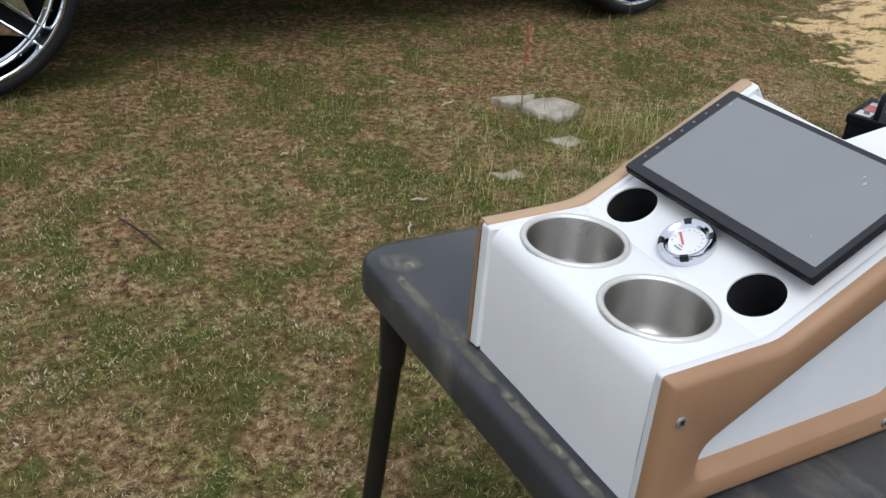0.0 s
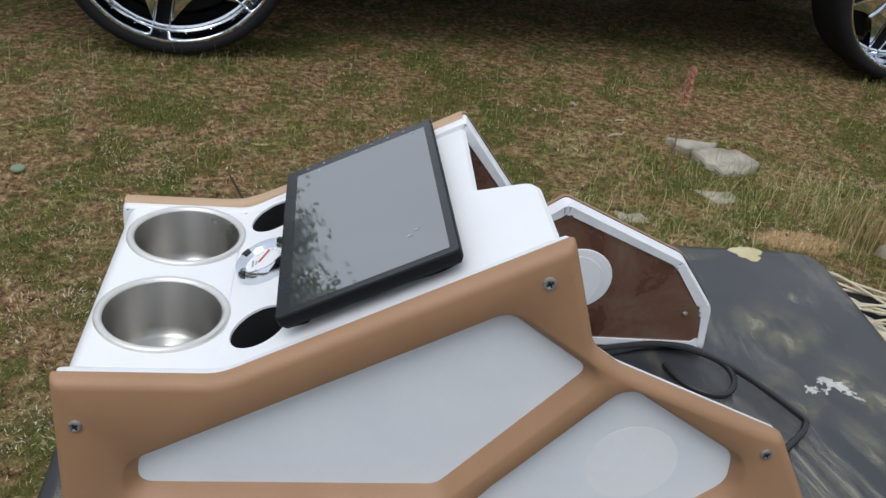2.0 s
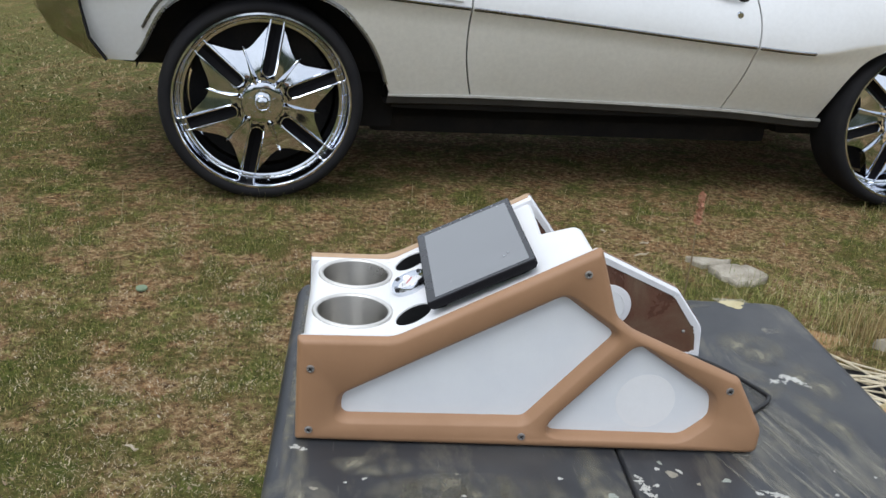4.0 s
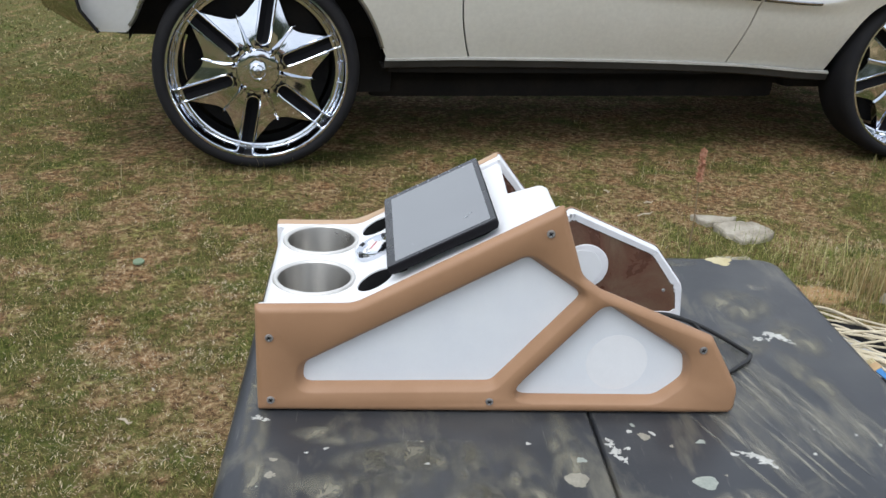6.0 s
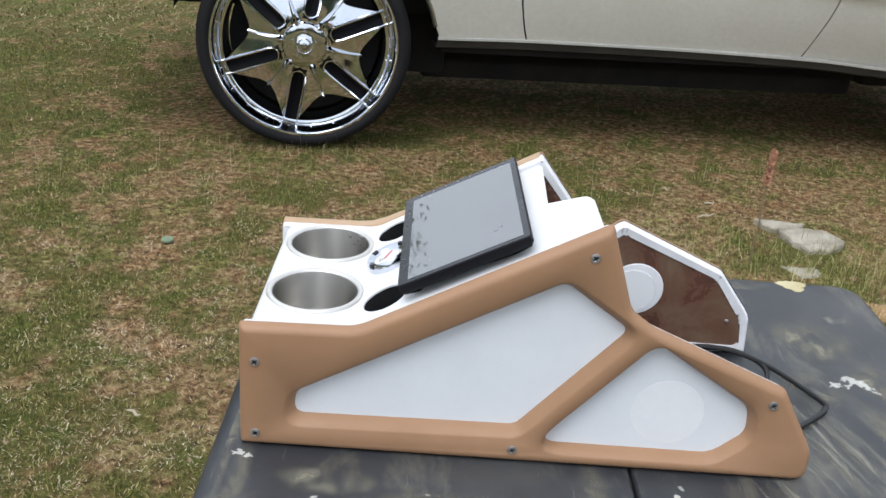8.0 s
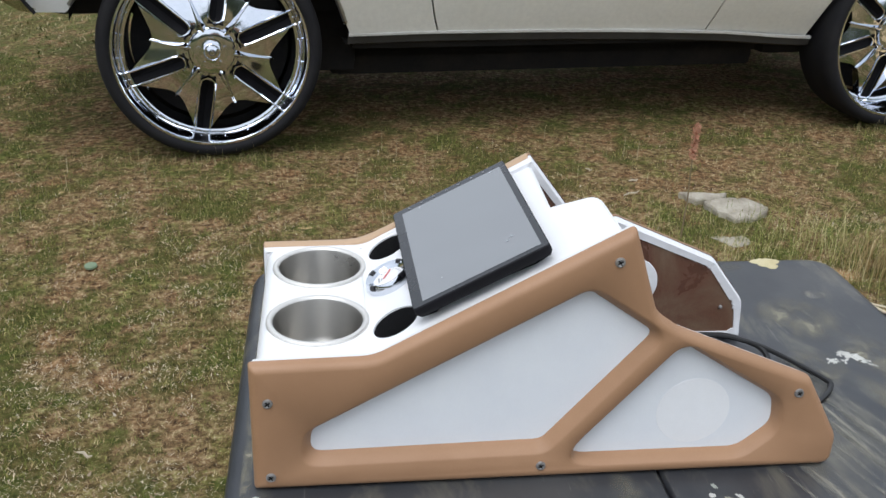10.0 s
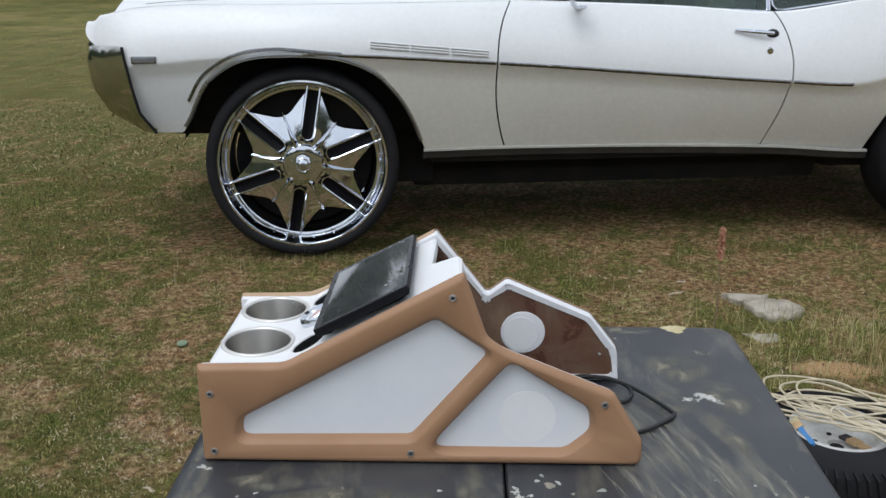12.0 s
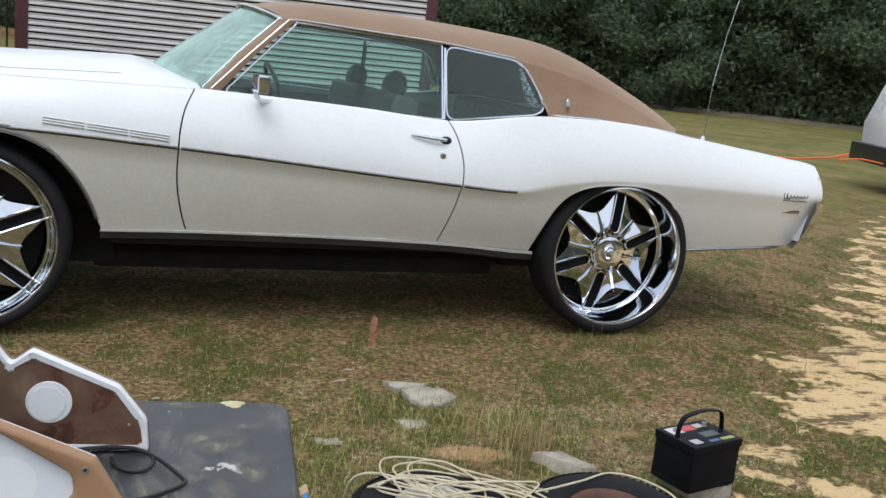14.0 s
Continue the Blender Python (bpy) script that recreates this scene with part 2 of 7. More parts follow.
def tube(bm, pts, r, n=8, closed=False, caps=True):
    pts = [Vector(p) for p in pts]
    count, rings, up = len(pts), [], None
    for i, p in enumerate(pts):
        a = pts[i - 1] if i or closed else p
        b = pts[(i + 1) % count] if i < count - 1 or closed else p
        d = (b - a).normalized()
        if up is None:
            up = d.orthogonal().normalized()
        up = (up - d * up.dot(d)).normalized()
        side = d.cross(up)
        rr = r[i] if isinstance(r, (list, tuple)) else r
        rings.append([bm.verts.new(p + (up * math.cos(2 * math.pi * k / n) + side * math.sin(2 * math.pi * k / n)) * rr) for k in range(n)])
    for i in range(count if closed else count - 1):
        a, b = rings[i], rings[(i + 1) % count]
        for k in range(n):
            bm.faces.new((a[k], a[(k + 1) % n], b[(k + 1) % n], b[k]))
    if caps and not closed:
        bm.faces.new(rings[0][::-1])
        bm.faces.new(rings[-1])
    return bm


def lathe(bm, profile, n=48, m=None, closed=False):
    """Turns a profile of (radius, height) about z."""
    m = m or Matrix()
    rings = [[bm.verts.new(m @ Vector((r * math.cos(2 * math.pi * k / n), r * math.sin(2 * math.pi * k / n), h))) for k in range(n)] if r > 1e-6 else [bm.verts.new(m @ Vector((0, 0, h)))] for r, h in profile]
    pairs = list(zip(rings, rings[1:])) + ([(rings[-1], rings[0])] if closed else [])
    for a, b in pairs:
        for k in range(n):
            j = (k + 1) % n
            q = [a[k], a[j], b[j], b[k]] if len(a) > 1 and len(b) > 1 else [a[0], b[j], b[k]] if len(b) > 1 else [a[k], a[j], b[0]]
            bm.faces.new(q)
    return bm


def grid(bm, rows):
    """A sheet through rows of points."""
    vs = [[bm.verts.new(p) for p in row] for row in rows]
    for a, b in zip(vs, vs[1:]):
        for k in range(len(a) - 1):
            bm.faces.new((a[k], a[k + 1], b[k + 1], b[k]))
    return vs


def inset_poly(pts, d):
    """A closed outline moved inwards by d (points anticlockwise)."""
    out, n = [], len(pts)
    for i in range(n):
        a, b, c = (Vector(pts[j % n]) for j in (i - 1, i, i + 1))
        e, f = (b - a).normalized(), (c - b).normalized()
        n1, n2 = Vector((-e.y, e.x)), Vector((-f.y, f.x))
        k = max(0.35, 1 + n1.dot(n2))
        out.append(tuple(b + (n1 + n2) * d / k))
    return out


def rounded(pts, radii, seg=6):
    """A closed outline with rounded corners; always the same number of points."""
    out, n = [], len(pts)
    for i in range(n):
        a, b, c = (Vector(pts[j % n]) for j in (i - 1, i, i + 1))
        r = radii[i] if isinstance(radii, (list, tuple)) else radii
        e, f = (a - b), (c - b)
        le, lf = e.length, f.length
        e, f = e / le, f / lf
        half = math.acos(max(-1, min(1, e.dot(f)))) / 2
        t = min(r / math.tan(half), 0.49 * le, 0.49 * lf)
        p0, p1 = b + e * t, b + f * t
        for k in range(seg + 1):
            s = k / seg
            out.append(tuple(p0 * (1 - s) ** 2 + b * 2 * s * (1 - s) + p1 * s * s))
    return out


def loop_verts(bm, pts, to):
    return [bm.verts.new(to(p)) for p in pts]


def bridge(bm, a, b):
    n = len(a)
    for k in range(n):
        bm.faces.new((a[k], a[(k + 1) % n], b[(k + 1) % n], b[k]))


def fill(bm, loops):
    """Fills a flat face with holes, from loops of vertices."""
    edges = []
    for lp in loops:
        for k in range(len(lp)):
            a, b = lp[k], lp[(k + 1) % len(lp)]
            edges.append(bm.edges.get((a, b)) or bm.edges.new((a, b)))
    bmesh.ops.triangle_fill(bm, use_beauty=True, use_dissolve=False, edges=edges)


def circle(cx, cy, r, n=32):
    return [(cx + r * math.cos(2 * math.pi * k / n), cy + r * math.sin(2 * math.pi * k / n)) for k in range(n)]


def curve(pts):
    """A smooth function through points, flat where it turns."""
    xs, ys = np.array([p[0] for p in pts], float), np.array([p[1] for p in pts], float)
    d = np.diff(ys) / np.diff(xs)
    m = np.concatenate([[d[0]], np.where(d[:-1] * d[1:] > 0, (d[:-1] + d[1:]) / 2, 0), [d[-1]]])

    def f(x):
        x = min(max(x, xs[0]), xs[-1])
        i = min(max(int(np.searchsorted(xs, x)) - 1, 0), len(xs) - 2)
        h = xs[i + 1] - xs[i]
        t = (x - xs[i]) / h
        return float((2 * t ** 3 - 3 * t * t + 1) * ys[i] + (t ** 3 - 2 * t * t + t) * h * m[i] + (3 * t * t - 2 * t ** 3) * ys[i + 1] + (t ** 3 - t * t) * h * m[i + 1])
    return f


# ---- the folding table ----
table = thing("folding_table", pose(0, 0, GZ), "worn black plastic folding table with paint drips and stains", "table")
TX0, TX1, TY0, TY1 = -0.032, 0.884, -0.40, 0.531
SEAM = 0.43
for x0, x1, corners in ((TX0, SEAM - 0.0015, (0.05, 0.004, 0.004, 0.05)), (SEAM + 0.0015, TX1, (0.004, 0.05, 0.05, 0.004))):
    bm = bmesh.new()
    pts = [(x0, TY0), (x1, TY0), (x1, TY1), (x0, TY1)]
    outs = [loop_verts(bm, inset_poly(rounded(pts, corners, 8), d), lambda p: Vector((p[0] if abs(p[0] - SEAM) > 0.03 else (x1 if x0 < 0.1 else x0) + (-1 if x0 < 0.1 else 1) * (0.003 if h == 0 else 0), p[1], TZ - GZ - h))) for d, h in ((0.016, 0.0), (0.006, 0.0025), (0.001, 0.010), (0.0, 0.020), (0.001, 0.045), (0.008, 0.047), (0.010, 0.02))]
    for a, b in zip(outs, outs[1:]):
        bridge(bm, a, b)
    bm.faces.new(outs[0])
    bm.faces.new(outs[-1])
    part("tabletop_half", bm, M_TABLE, table, "scuffed black tabletop half", 60)
M_TUBE = surface("black_leg_paint", (0.005, 0.005, 0.006), (0.012, 0.011, 0.010), 0.4, fine=200, coarse=14, rel=0.3, spread=0.3)
for x, y, dx, dy in ((0.0, 0.455, -0.035, 0.03), (0.845, 0.455, 0.035, 0.03), (0.0, -0.325, -0.035, -0.03), (0.845, -0.325, 0.035, -0.03)):
    bm = bmesh.new()
    tube(bm, [(x, y, TZ - GZ - 0.03), (x + dx * 0.1, y + dy * 0.1, 0.55), (x + dx, y + dy, 0.0)], 0.0135, 12)
    leg = part("leg", bm, M_TUBE, table, "black painted steel tube leg")
    bm = bmesh.new()
    tube(bm, [(x, y, TZ - GZ - 0.025), (x + dx * 0.06, y + dy * 0.06, TZ - GZ - 0.075)], [0.024, 0.020], 12)
    box(bm, (x - 0.02, y - 0.026, TZ - GZ - 0.062), (x + 0.02, y + 0.026, TZ - GZ - 0.03), 0.006)
    tube(bm, [(x + dx * 0.07, y + dy * 0.07, TZ - GZ - 0.075), (x + dx * 0.1, y + dy * 0.1, TZ - GZ - 0.135)], [0.019, 0.0165], 12)
    part("leg_joint", bm, M_BLACK_PLASTIC, leg)
for y in (0.455, -0.325):
    bm = bmesh.new()
    tube(bm, [(0.0, y, TZ - GZ - 0.05), (0.845, y, TZ - GZ - 0.05)], 0.010, 8)
    part("cross_bar", bm, M_TUBE, table)


# ---- the console on the table ----
console = thing("car_centre_console", pose(0, 0, TZ), "home-built white and tan vinyl car centre console standing on the table", "console")


def panel_at(y):
    return lambda p: Vector((p[0], y, p[1] - TZ))


NEAR = [(0, 0.741), (0.624, 0.741), (0.624, 0.778), (0.580, 0.853), (0.427, 0.917), (0.403, 0.934), (0.371, 1.028), (0.122, 0.892), (0.0, 0.889)]
NEAR_R = [0.003, 0.012, 0.025, 0.014, 0.03, 0.03, 0.005, 0.05, 0.004]
WIN_A = ([(0.058, 0.779), (0.298, 0.783), (0.404, 0.909), (0.333, 0.958), (0.060, 0.806)], [0.016, 0.016, 0.009, 0.014, 0.016])
WIN_B = ([(0.324, 0.763), (0.516, 0.763), (0.550, 0.793), (0.546, 0.826), (0.437, 0.895)], [0.011, 0.03, 0.022, 0.022, 0.012])

# tan side frame: rounded outer edge, two windows with sloping edges
bm = bmesh.new()
turned = [loop_verts(bm, rounded(inset_poly(NEAR, d), NEAR_R), panel_at(y)) for d, y in ((0.0088, 0.0), (0.0062, 0.0006), (0.0037, 0.0022), (0.0016, 0.0050), (0.0003, 0.0090), (0.0, 0.0125))]
edge0 = turned[0]
for a, b in zip(turned, turned[1:]):
    bridge(bm, a, b)
holes = []
for pts, rr, off in ((*WIN_A, 0.0108), (*WIN_B, 0.0085)):
    wide = [r + 0.012 for r in rr]
    w0 = loop_verts(bm, rounded(inset_poly(pts, -off), wide), panel_at(0.0))
    w1 = loop_verts(bm, rounded(inset_poly(pts, -off * 0.82), wide), panel_at(0.0014))
    w2 = loop_verts(bm, rounded(inset_poly(pts, -off * 0.31), [r + 0.004 for r in rr]), panel_at(0.009))
    w3 = loop_verts(bm, rounded(pts, rr), panel_at(0.0165))
    for a, b in ((w0, w1), (w1, w2), (w2, w3)):
        bridge(bm, a, b)
    holes.append(w0)
fill(bm, [edge0] + holes)
part("side_frame", bm, M_VINYL_TAN, console, "tan vinyl frame with two rounded windows", 50)

for pts, rr in (WIN_A, WIN_B):
    bm = bmesh.new()
    a = loop_verts(bm, inset_poly(rounded(pts, rr), -0.003), panel_at(0.0155))
    fill(bm, [a])
    b = loop_verts(bm, inset_poly(rounded(pts, rr), -0.003), panel_at(0.0185))
    bridge(bm, a, b)
    part("insert", bm, M_CLOTH, console, "smooth white insert panel")
bm = bmesh.new()
lathe(bm, [(0.0, 0.0), (0.040, 0.0), (0.0405, -0.0004)], 48, pose(0.461, 0.01535, 0.070, 90))
part("speaker_disc", bm, M_DISC, console, "pale round speaker cover")

# white wrap behind the frame
bm = bmesh.new()
o1 = loop_verts(bm, rounded(inset_poly(NEAR, 0.0025), NEAR_R), panel_at(0.012))
o2 = loop_verts(bm, rounded(inset_poly(NEAR, 0.0028), NEAR_R), panel_at(0.021))
o3 = loop_verts(bm, rounded(inset_poly(NEAR, 0.0055), NEAR_R), panel_at(0.025))
bridge(bm, o1, o2)
bridge(bm, o2, o3)
fill(bm, [o3])
part("inner_side", bm, M_VINYL_WHITE, console, "white vinyl wrapped inner side")

for sx, sz in ((0.018, 0.848), (0.018, 0.759), (0.297, 0.759), (0.356, 0.994), (0.567, 0.838)):
    bm = bmesh.new()
    lathe(bm, [(0.0, 0.0012), (0.0018, 0.0014), (0.0034, 0.0022), (0.0048, 0.0018), (0.0053, 0.0)], 20, pose(sx, 0, sz - TZ, 90))
    screw = part("screw", bm, M_SCREW, console, "small crosshead steel screw")
    for turn in (35, 125):
        bm = bmesh.new()
        box(bm, (-0.0030, -0.0006, 0.0011), (0.0030, 0.0006, 0.00225))
        bmesh.ops.transform(bm, matrix=pose(sx, 0, sz - TZ, 90) @ pose(0, 0, 0, 0, 0, turn), verts=bm.verts)
        part("slot", bm, M_DARK, screw)

# far side: tan outside, white wrapped edge, stained board inside
FAR = [(0.0, 0.741), (0.633, 0.741), (0.628, 0.800), (0.581, 0.860), (0.441, 0.921), (0.409, 0.896), (0.326, 1.003), (0.122, 0.889), (0.0, 0.887)]
FAR_R = [0.003, 0.004, 0.03, 0.02, 0.010, 0.01, 0.004, 0.05, 0.004]
bm = bmesh.new()
f0 = loop_verts(bm, rounded(FAR, FAR_R), panel_at(0.290))
f1 = loop_verts(bm, rounded(FAR, FAR_R), panel_at(0.296))
f2 = loop_verts(bm, rounded(inset_poly(FAR, 0.005), FAR_R), panel_at(0.302))
bridge(bm, f0, f1)
bridge(bm, f1, f2)
fill(bm, [f2])
part("side_frame", bm, M_VINYL_TAN, console, "tan vinyl outer side", 50)
bm = bmesh.new()
inner_far = rounded(inset_poly(FAR, 0.0125), FAR_R, 12)
w = [(x + 0.0016 * math.sin(i * 2.3) + 0.0012 * math.sin(i * 5.1), z + 0.0018 * math.cos(i * 3.1) + 0.0010 * math.cos(i * 0.9)) for i, (x, z) in enumerate(inner_far)]
g0 = loop_verts(bm, rounded(inset_poly(FAR, 0.001), FAR_R, 12), panel_at(0.2902))
g1 = loop_verts(bm, rounded(inset_poly(FAR, 0.0015), FAR_R, 12), panel_at(0.279))
g2 = loop_verts(bm, rounded(inset_poly(FAR, 0.004), FAR_R, 12), panel_at(0.2765))
g3 = loop_verts(bm, w, panel_at(0.2775))
g4 = loop_verts(bm, w, panel_at(0.2815))
for a, b in ((g0, g1), (g1, g2), (g2, g3), (g3, g4)):
    bridge(bm, a, b)
part("wrapped_edge", bm, M_WRAP, console, "wrinkled white vinyl wrapped round the edge")
bm = bmesh.new()
b0 = loop_verts(bm, rounded(inset_poly(FAR, 0.009), FAR_R), panel_at(0.2795))
b1 = loop_verts(bm, rounded(inset_poly(FAR, 0.009), FAR_R), panel_at(0.288))
fill(bm, [b0])
bridge(bm, b0, b1)
part("inner_board", bm, M_BOARD, console, "bare brown resin-stained board")
bm = bmesh.new()
lathe(bm, [(0.0, 0.0006), (0.0345, 0.0006), (0.0362, 0.0004), (0.0370, -0.0004)], 48, pose(0.469, 0.2785, 0.088, 90))
backing = part("speaker_disc", bm, M_WRAP, console, "pale round speaker backing")
bm = bmesh.new()
lathe(bm, [(0.0290, 0.0010), (0.0296, 0.0015), (0.0303, 0.0010)], 48, pose(0.4655, 0.2785, 0.086, 90))
part("cut_edge", bm, M_DISC, backing)
bm = bmesh.new()
lathe(bm, [(0.0, 0.0012), (0.0285, 0.0012), (0.0292, 0.0004)], 48, pose(0.4655, 0.2785, 0.086, 90))
part("disc_face", bm, M_DISC, backing)
bm = bmesh.new()
lathe(bm, [(0.0, 0.003), (0.002, 0.0022), (0.003, 0.0)], 10, pose(0.598, 0.2785, 0.050, 90))
part("screw_tip", bm, M_SCREW, console)

# paler than the tan vinyl: light on the top edge put into its colour
bm = bmesh.new()
rail = [(0.002, 0.8865), (0.060, 0.8872), (0.098, 0.8880), (0.116, 0.8898), (0.134, 0.8965), (0.160, 0.9098), (0.240, 0.9545), (0.322, 1.0003)]
grid(bm, [[Vector((x, y, z - TZ + dz)) for y, dz in ((0.2832, -0.004), (0.2837, 0.0003), (0.2855, 0.0016), (0.2905, 0.0022), (0.2965, 0.0014), (0.3015, -0.0015), (0.3028, -0.010))] for x, z in rail])
part("top_rail", bm, surface("lit_edge_vinyl", (0.50, 0.345, 0.215), (0.45, 0.30, 0.18), 0.55, fine=900, coarse=9, rel=0.3, dist=0.0006), console, "tan vinyl top edge, coloured paler as if lit", 60)

# white front, top and slope
SL = math.radians(27.6)
ca, sa = math.cos(SL), math.sin(SL)
BX, BZ = 0.119, 0.8846


def slope(s, y, h=0.0):
    """A place on the sloping top: s up the slope, h off it."""
    return Vector((BX + s * ca - h * sa, y, BZ - TZ + s * sa + h * ca))


Y0, Y1 = 0.0245, 0.2770
CUPS = [(0.0695, 0.2275), (0.0675, 0.0985)]
bm = bmesh.new()
ys = [float(v) for v in np.linspace(Y0, Y1, 6)]
grid(bm, [[(x, y, z - TZ) for y in ys] for x, z in ((0.006, 0.7405), (0.0045, 0.80), (0.005, 0.866), (0.007, 0.874), (0.011, 0.8805), (0.0145, 0.8832), (0.018, 0.8846))])
outer = loop_verts(bm, [(0.018, y) for y in ys[::-1]] + [(BX, Y0), (BX, Y1)], lambda p: Vector((p[0], p[1], 0.8846 - TZ)))
loops = [outer]
for cx, cy in CUPS:
    c0 = loop_verts(bm, circle(cx, cy, 0.0515, 40), lambda p: Vector((p[0], p[1], 0.8846 - TZ)))
    c1 = loop_verts(bm, circle(cx, cy, 0.0515, 40), lambda p: Vector((p[0], p[1], 0.872 - TZ)))
    bridge(bm, c0, c1)
    loops.append(c0)
fill(bm, loops)
HOLES = [(0.036, 0.247, 0.0262), (0.032, 0.0655, 0.0258)]
GAUGE = (0.033, 0.157, 0.0245)
outline = rounded([(0.0, Y0), (0.276, Y0), (0.276, 0.126), (0.225, 0.150), (0.229, Y1), (0.0, Y1)], [0.0, 0.001, 0.018, 0.004, 0.002, 0.0], 4)
outline = [p for i, p in enumerate(outline) if i == 0 or (Vector(p) - Vector(outline[i - 1])).length > 1e-5]
s0 = loop_verts(bm, outline, lambda p: slope(p[0], p[1]))
loops = [s0]
for hs, hy, hr in HOLES:
    c0 = loop_verts(bm, circle(hs, hy, hr, 40), lambda p: slope(p[0], p[1]))
    c1 = loop_verts(bm, circle(hs, hy, hr, 40), lambda p: slope(p[0], p[1], -0.002))
    bridge(bm, c0, c1)
    loops.append(c0)
fill(bm, loops)
s1 = loop_verts(bm, inset_poly(outline, -0.003), lambda p: slope(p[0], p[1], -0.004) if p[0] > 0.01 else slope(max(p[0], 0.0) + 0.004, min(max(p[1], Y0), Y1), -0.012))
s2 = loop_verts(bm, outline, lambda p: slope(p[0] - 0.002, p[1], -0.018) if p[0] > 0.01 else slope(p[0] + 0.004, p[1], -0.016))
bridge(bm, s0, s1)
bridge(bm, s1, s2)
bmesh.ops.remove_doubles(bm, verts=bm.verts, dist=0.00005)
part("top_panel", bm, M_VINYL_WHITE, console, "white vinyl front, top and slope with cup openings", 25)

# shade under the slope put into a near-black colour inside the round openings
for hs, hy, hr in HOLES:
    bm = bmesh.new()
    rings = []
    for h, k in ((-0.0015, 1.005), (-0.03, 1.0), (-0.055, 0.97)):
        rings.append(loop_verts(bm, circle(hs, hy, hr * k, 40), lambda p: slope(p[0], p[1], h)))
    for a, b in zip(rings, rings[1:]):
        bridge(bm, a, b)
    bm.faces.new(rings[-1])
    part("round_opening", bm, M_HOLLOW_BLACK, console, "round opening, its hollow coloured near black")

for cx, cy in CUPS:
    bm = bmesh.new()
    lathe(bm, [(0.0, -0.0685), (0.0255, -0.068), (0.0268, -0.066), (0.0275, -0.0535), (0.0285, -0.0522), (0.0370, -0.0512), (0.0402, -0.0485), (0.0420, -0.042), (0.0465, -0.004), (0.0475, 0.0005)], 64, pose(cx, cy, 0.8846 - TZ))
    cup = part("cup_holder", bm, M_STEEL, console, "brushed stainless steel cup holder", 60)
    # near-black disc on the cup's floor
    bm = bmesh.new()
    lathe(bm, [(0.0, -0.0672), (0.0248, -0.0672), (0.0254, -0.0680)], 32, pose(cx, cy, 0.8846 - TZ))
    part("floor_disc", bm, M_HOLLOW_BLACK, cup, "near-black floor disc")
    bm = bmesh.new()
    lathe(bm, [(0.0474, 0.0), (0.0480, 0.0018), (0.0500, 0.0034), (0.0524, 0.0034), (0.0542, 0.0022), (0.0546, -0.0002)], 64, pose(cx, cy, 0.8846 - TZ))
    part("rim", bm, M_STEEL_LIT, cup, "satin steel rim, paler for its sky-facing top", 60)

# gauge with chrome ring
M_PALE_INK = surface("grey_print", (0.30, 0.30, 0.31), (0.38, 0.38, 0.39), 0.5)
gm = Matrix.Translation(slope(GAUGE[0], GAUGE[1])) @ pose(0, 0, 0, 0, -27.6, 0)
bm = bmesh.new()
lathe(bm, [(0.0268, 0.0), (0.0277, 0.004), (0.0268, 0.0095), (0.0252, 0.0118), (0.0228, 0.0114), (0.0200, 0.0085), (0.0176, 0.0062)], 48, gm)
gauge = part("gauge_ring", bm, M_CHROME, console, "polished chrome gauge ring", 60)
bm = bmesh.new()
lathe(bm, [(0.0, 0.0064), (0.0180, 0.0064)], 40, gm)
part("dial", bm, M_DIAL, gauge, "white gauge dial")
bm = bmesh.new()
box(bm, (-0.008, -0.0010, 0.0068), (0.009, 0.0010, 0.0074))
bmesh.ops.transform(bm, matrix=gm @ pose(-0.001, 0.006, 0, 0, 0, 58), verts=bm.verts)
part("needle", bm, M_RED, gauge, "red needle")
bm = bmesh.new()
for k in range(13):
    a = math.radians(-120 + 20 * k)
    c = Vector((math.cos(a), math.sin(a)))
    box(bm, (0.0135, -0.00025, 0.0066), (0.0160, 0.00025, 0.0070))
    bmesh.ops.rotate(bm, cent=(0, 0, 0), matrix=Matrix.Rotation(a, 3, "Z"), verts=bm.verts[-8:])
bmesh.ops.transform(bm, matrix=gm, verts=bm.verts)
part("scale_marks", bm, M_PALE_INK, gauge)
bm = bmesh.new()
box(bm, (-0.0008, -0.005, 0.0066), (0.0008, 0.005, 0.0070))
box(bm, (0.0028, -0.003, 0.0066), (0.0038, 0.003, 0.0070))
bmesh.ops.transform(bm, matrix=gm @ pose(-0.011, 0, 0), verts=bm.verts)
part("dial_print", bm, M_PALE_INK, gauge)

# dark reflections in the chrome ring, drawn as four black arcs
for turn in (45, 135, 225, 315):
    bm = bmesh.new()
    grid(bm, [[gm @ Vector((r * math.cos(a), r * math.sin(a), h)) for r, h in ((0.0272, 0.0055), (0.0272, 0.0098), (0.0255, 0.0124), (0.0226, 0.0120), (0.0205, 0.0095))] for a in np.radians(np.linspace(turn - 9, turn + 9, 6))])
    part("ring_reflection", bm, M_BLACK_PLASTIC, gauge, "dark reflection drawn on the gauge ring")

M_BEZEL = surface("glossy_black_bezel", (0.012, 0.013, 0.016), (0.015, 0.016, 0.020), 0.26, fine=500, coarse=12, rel=0.05, dist=0.0003)

# touch screen leaning over the slope
sm = pose(0.2257, 0.153, 0.966 - TZ, -0.8, -27.3, 1.0)
LX, LY = 0.0745, 0.1255
bm = bmesh.new()
pts = rounded([(-LX, -LY), (LX, -LY), (LX, LY), (-LX, LY)], 0.004, 3)
q = [loop_verts(bm, inset_poly(pts, d), lambda p: sm @ Vector((p[0], p[1], h))) for d, h in ((0.001, 0.0), (0.0, -0.0012), (0.0, -0.008), (0.004, -0.0135), (0.02, -0.0165))]
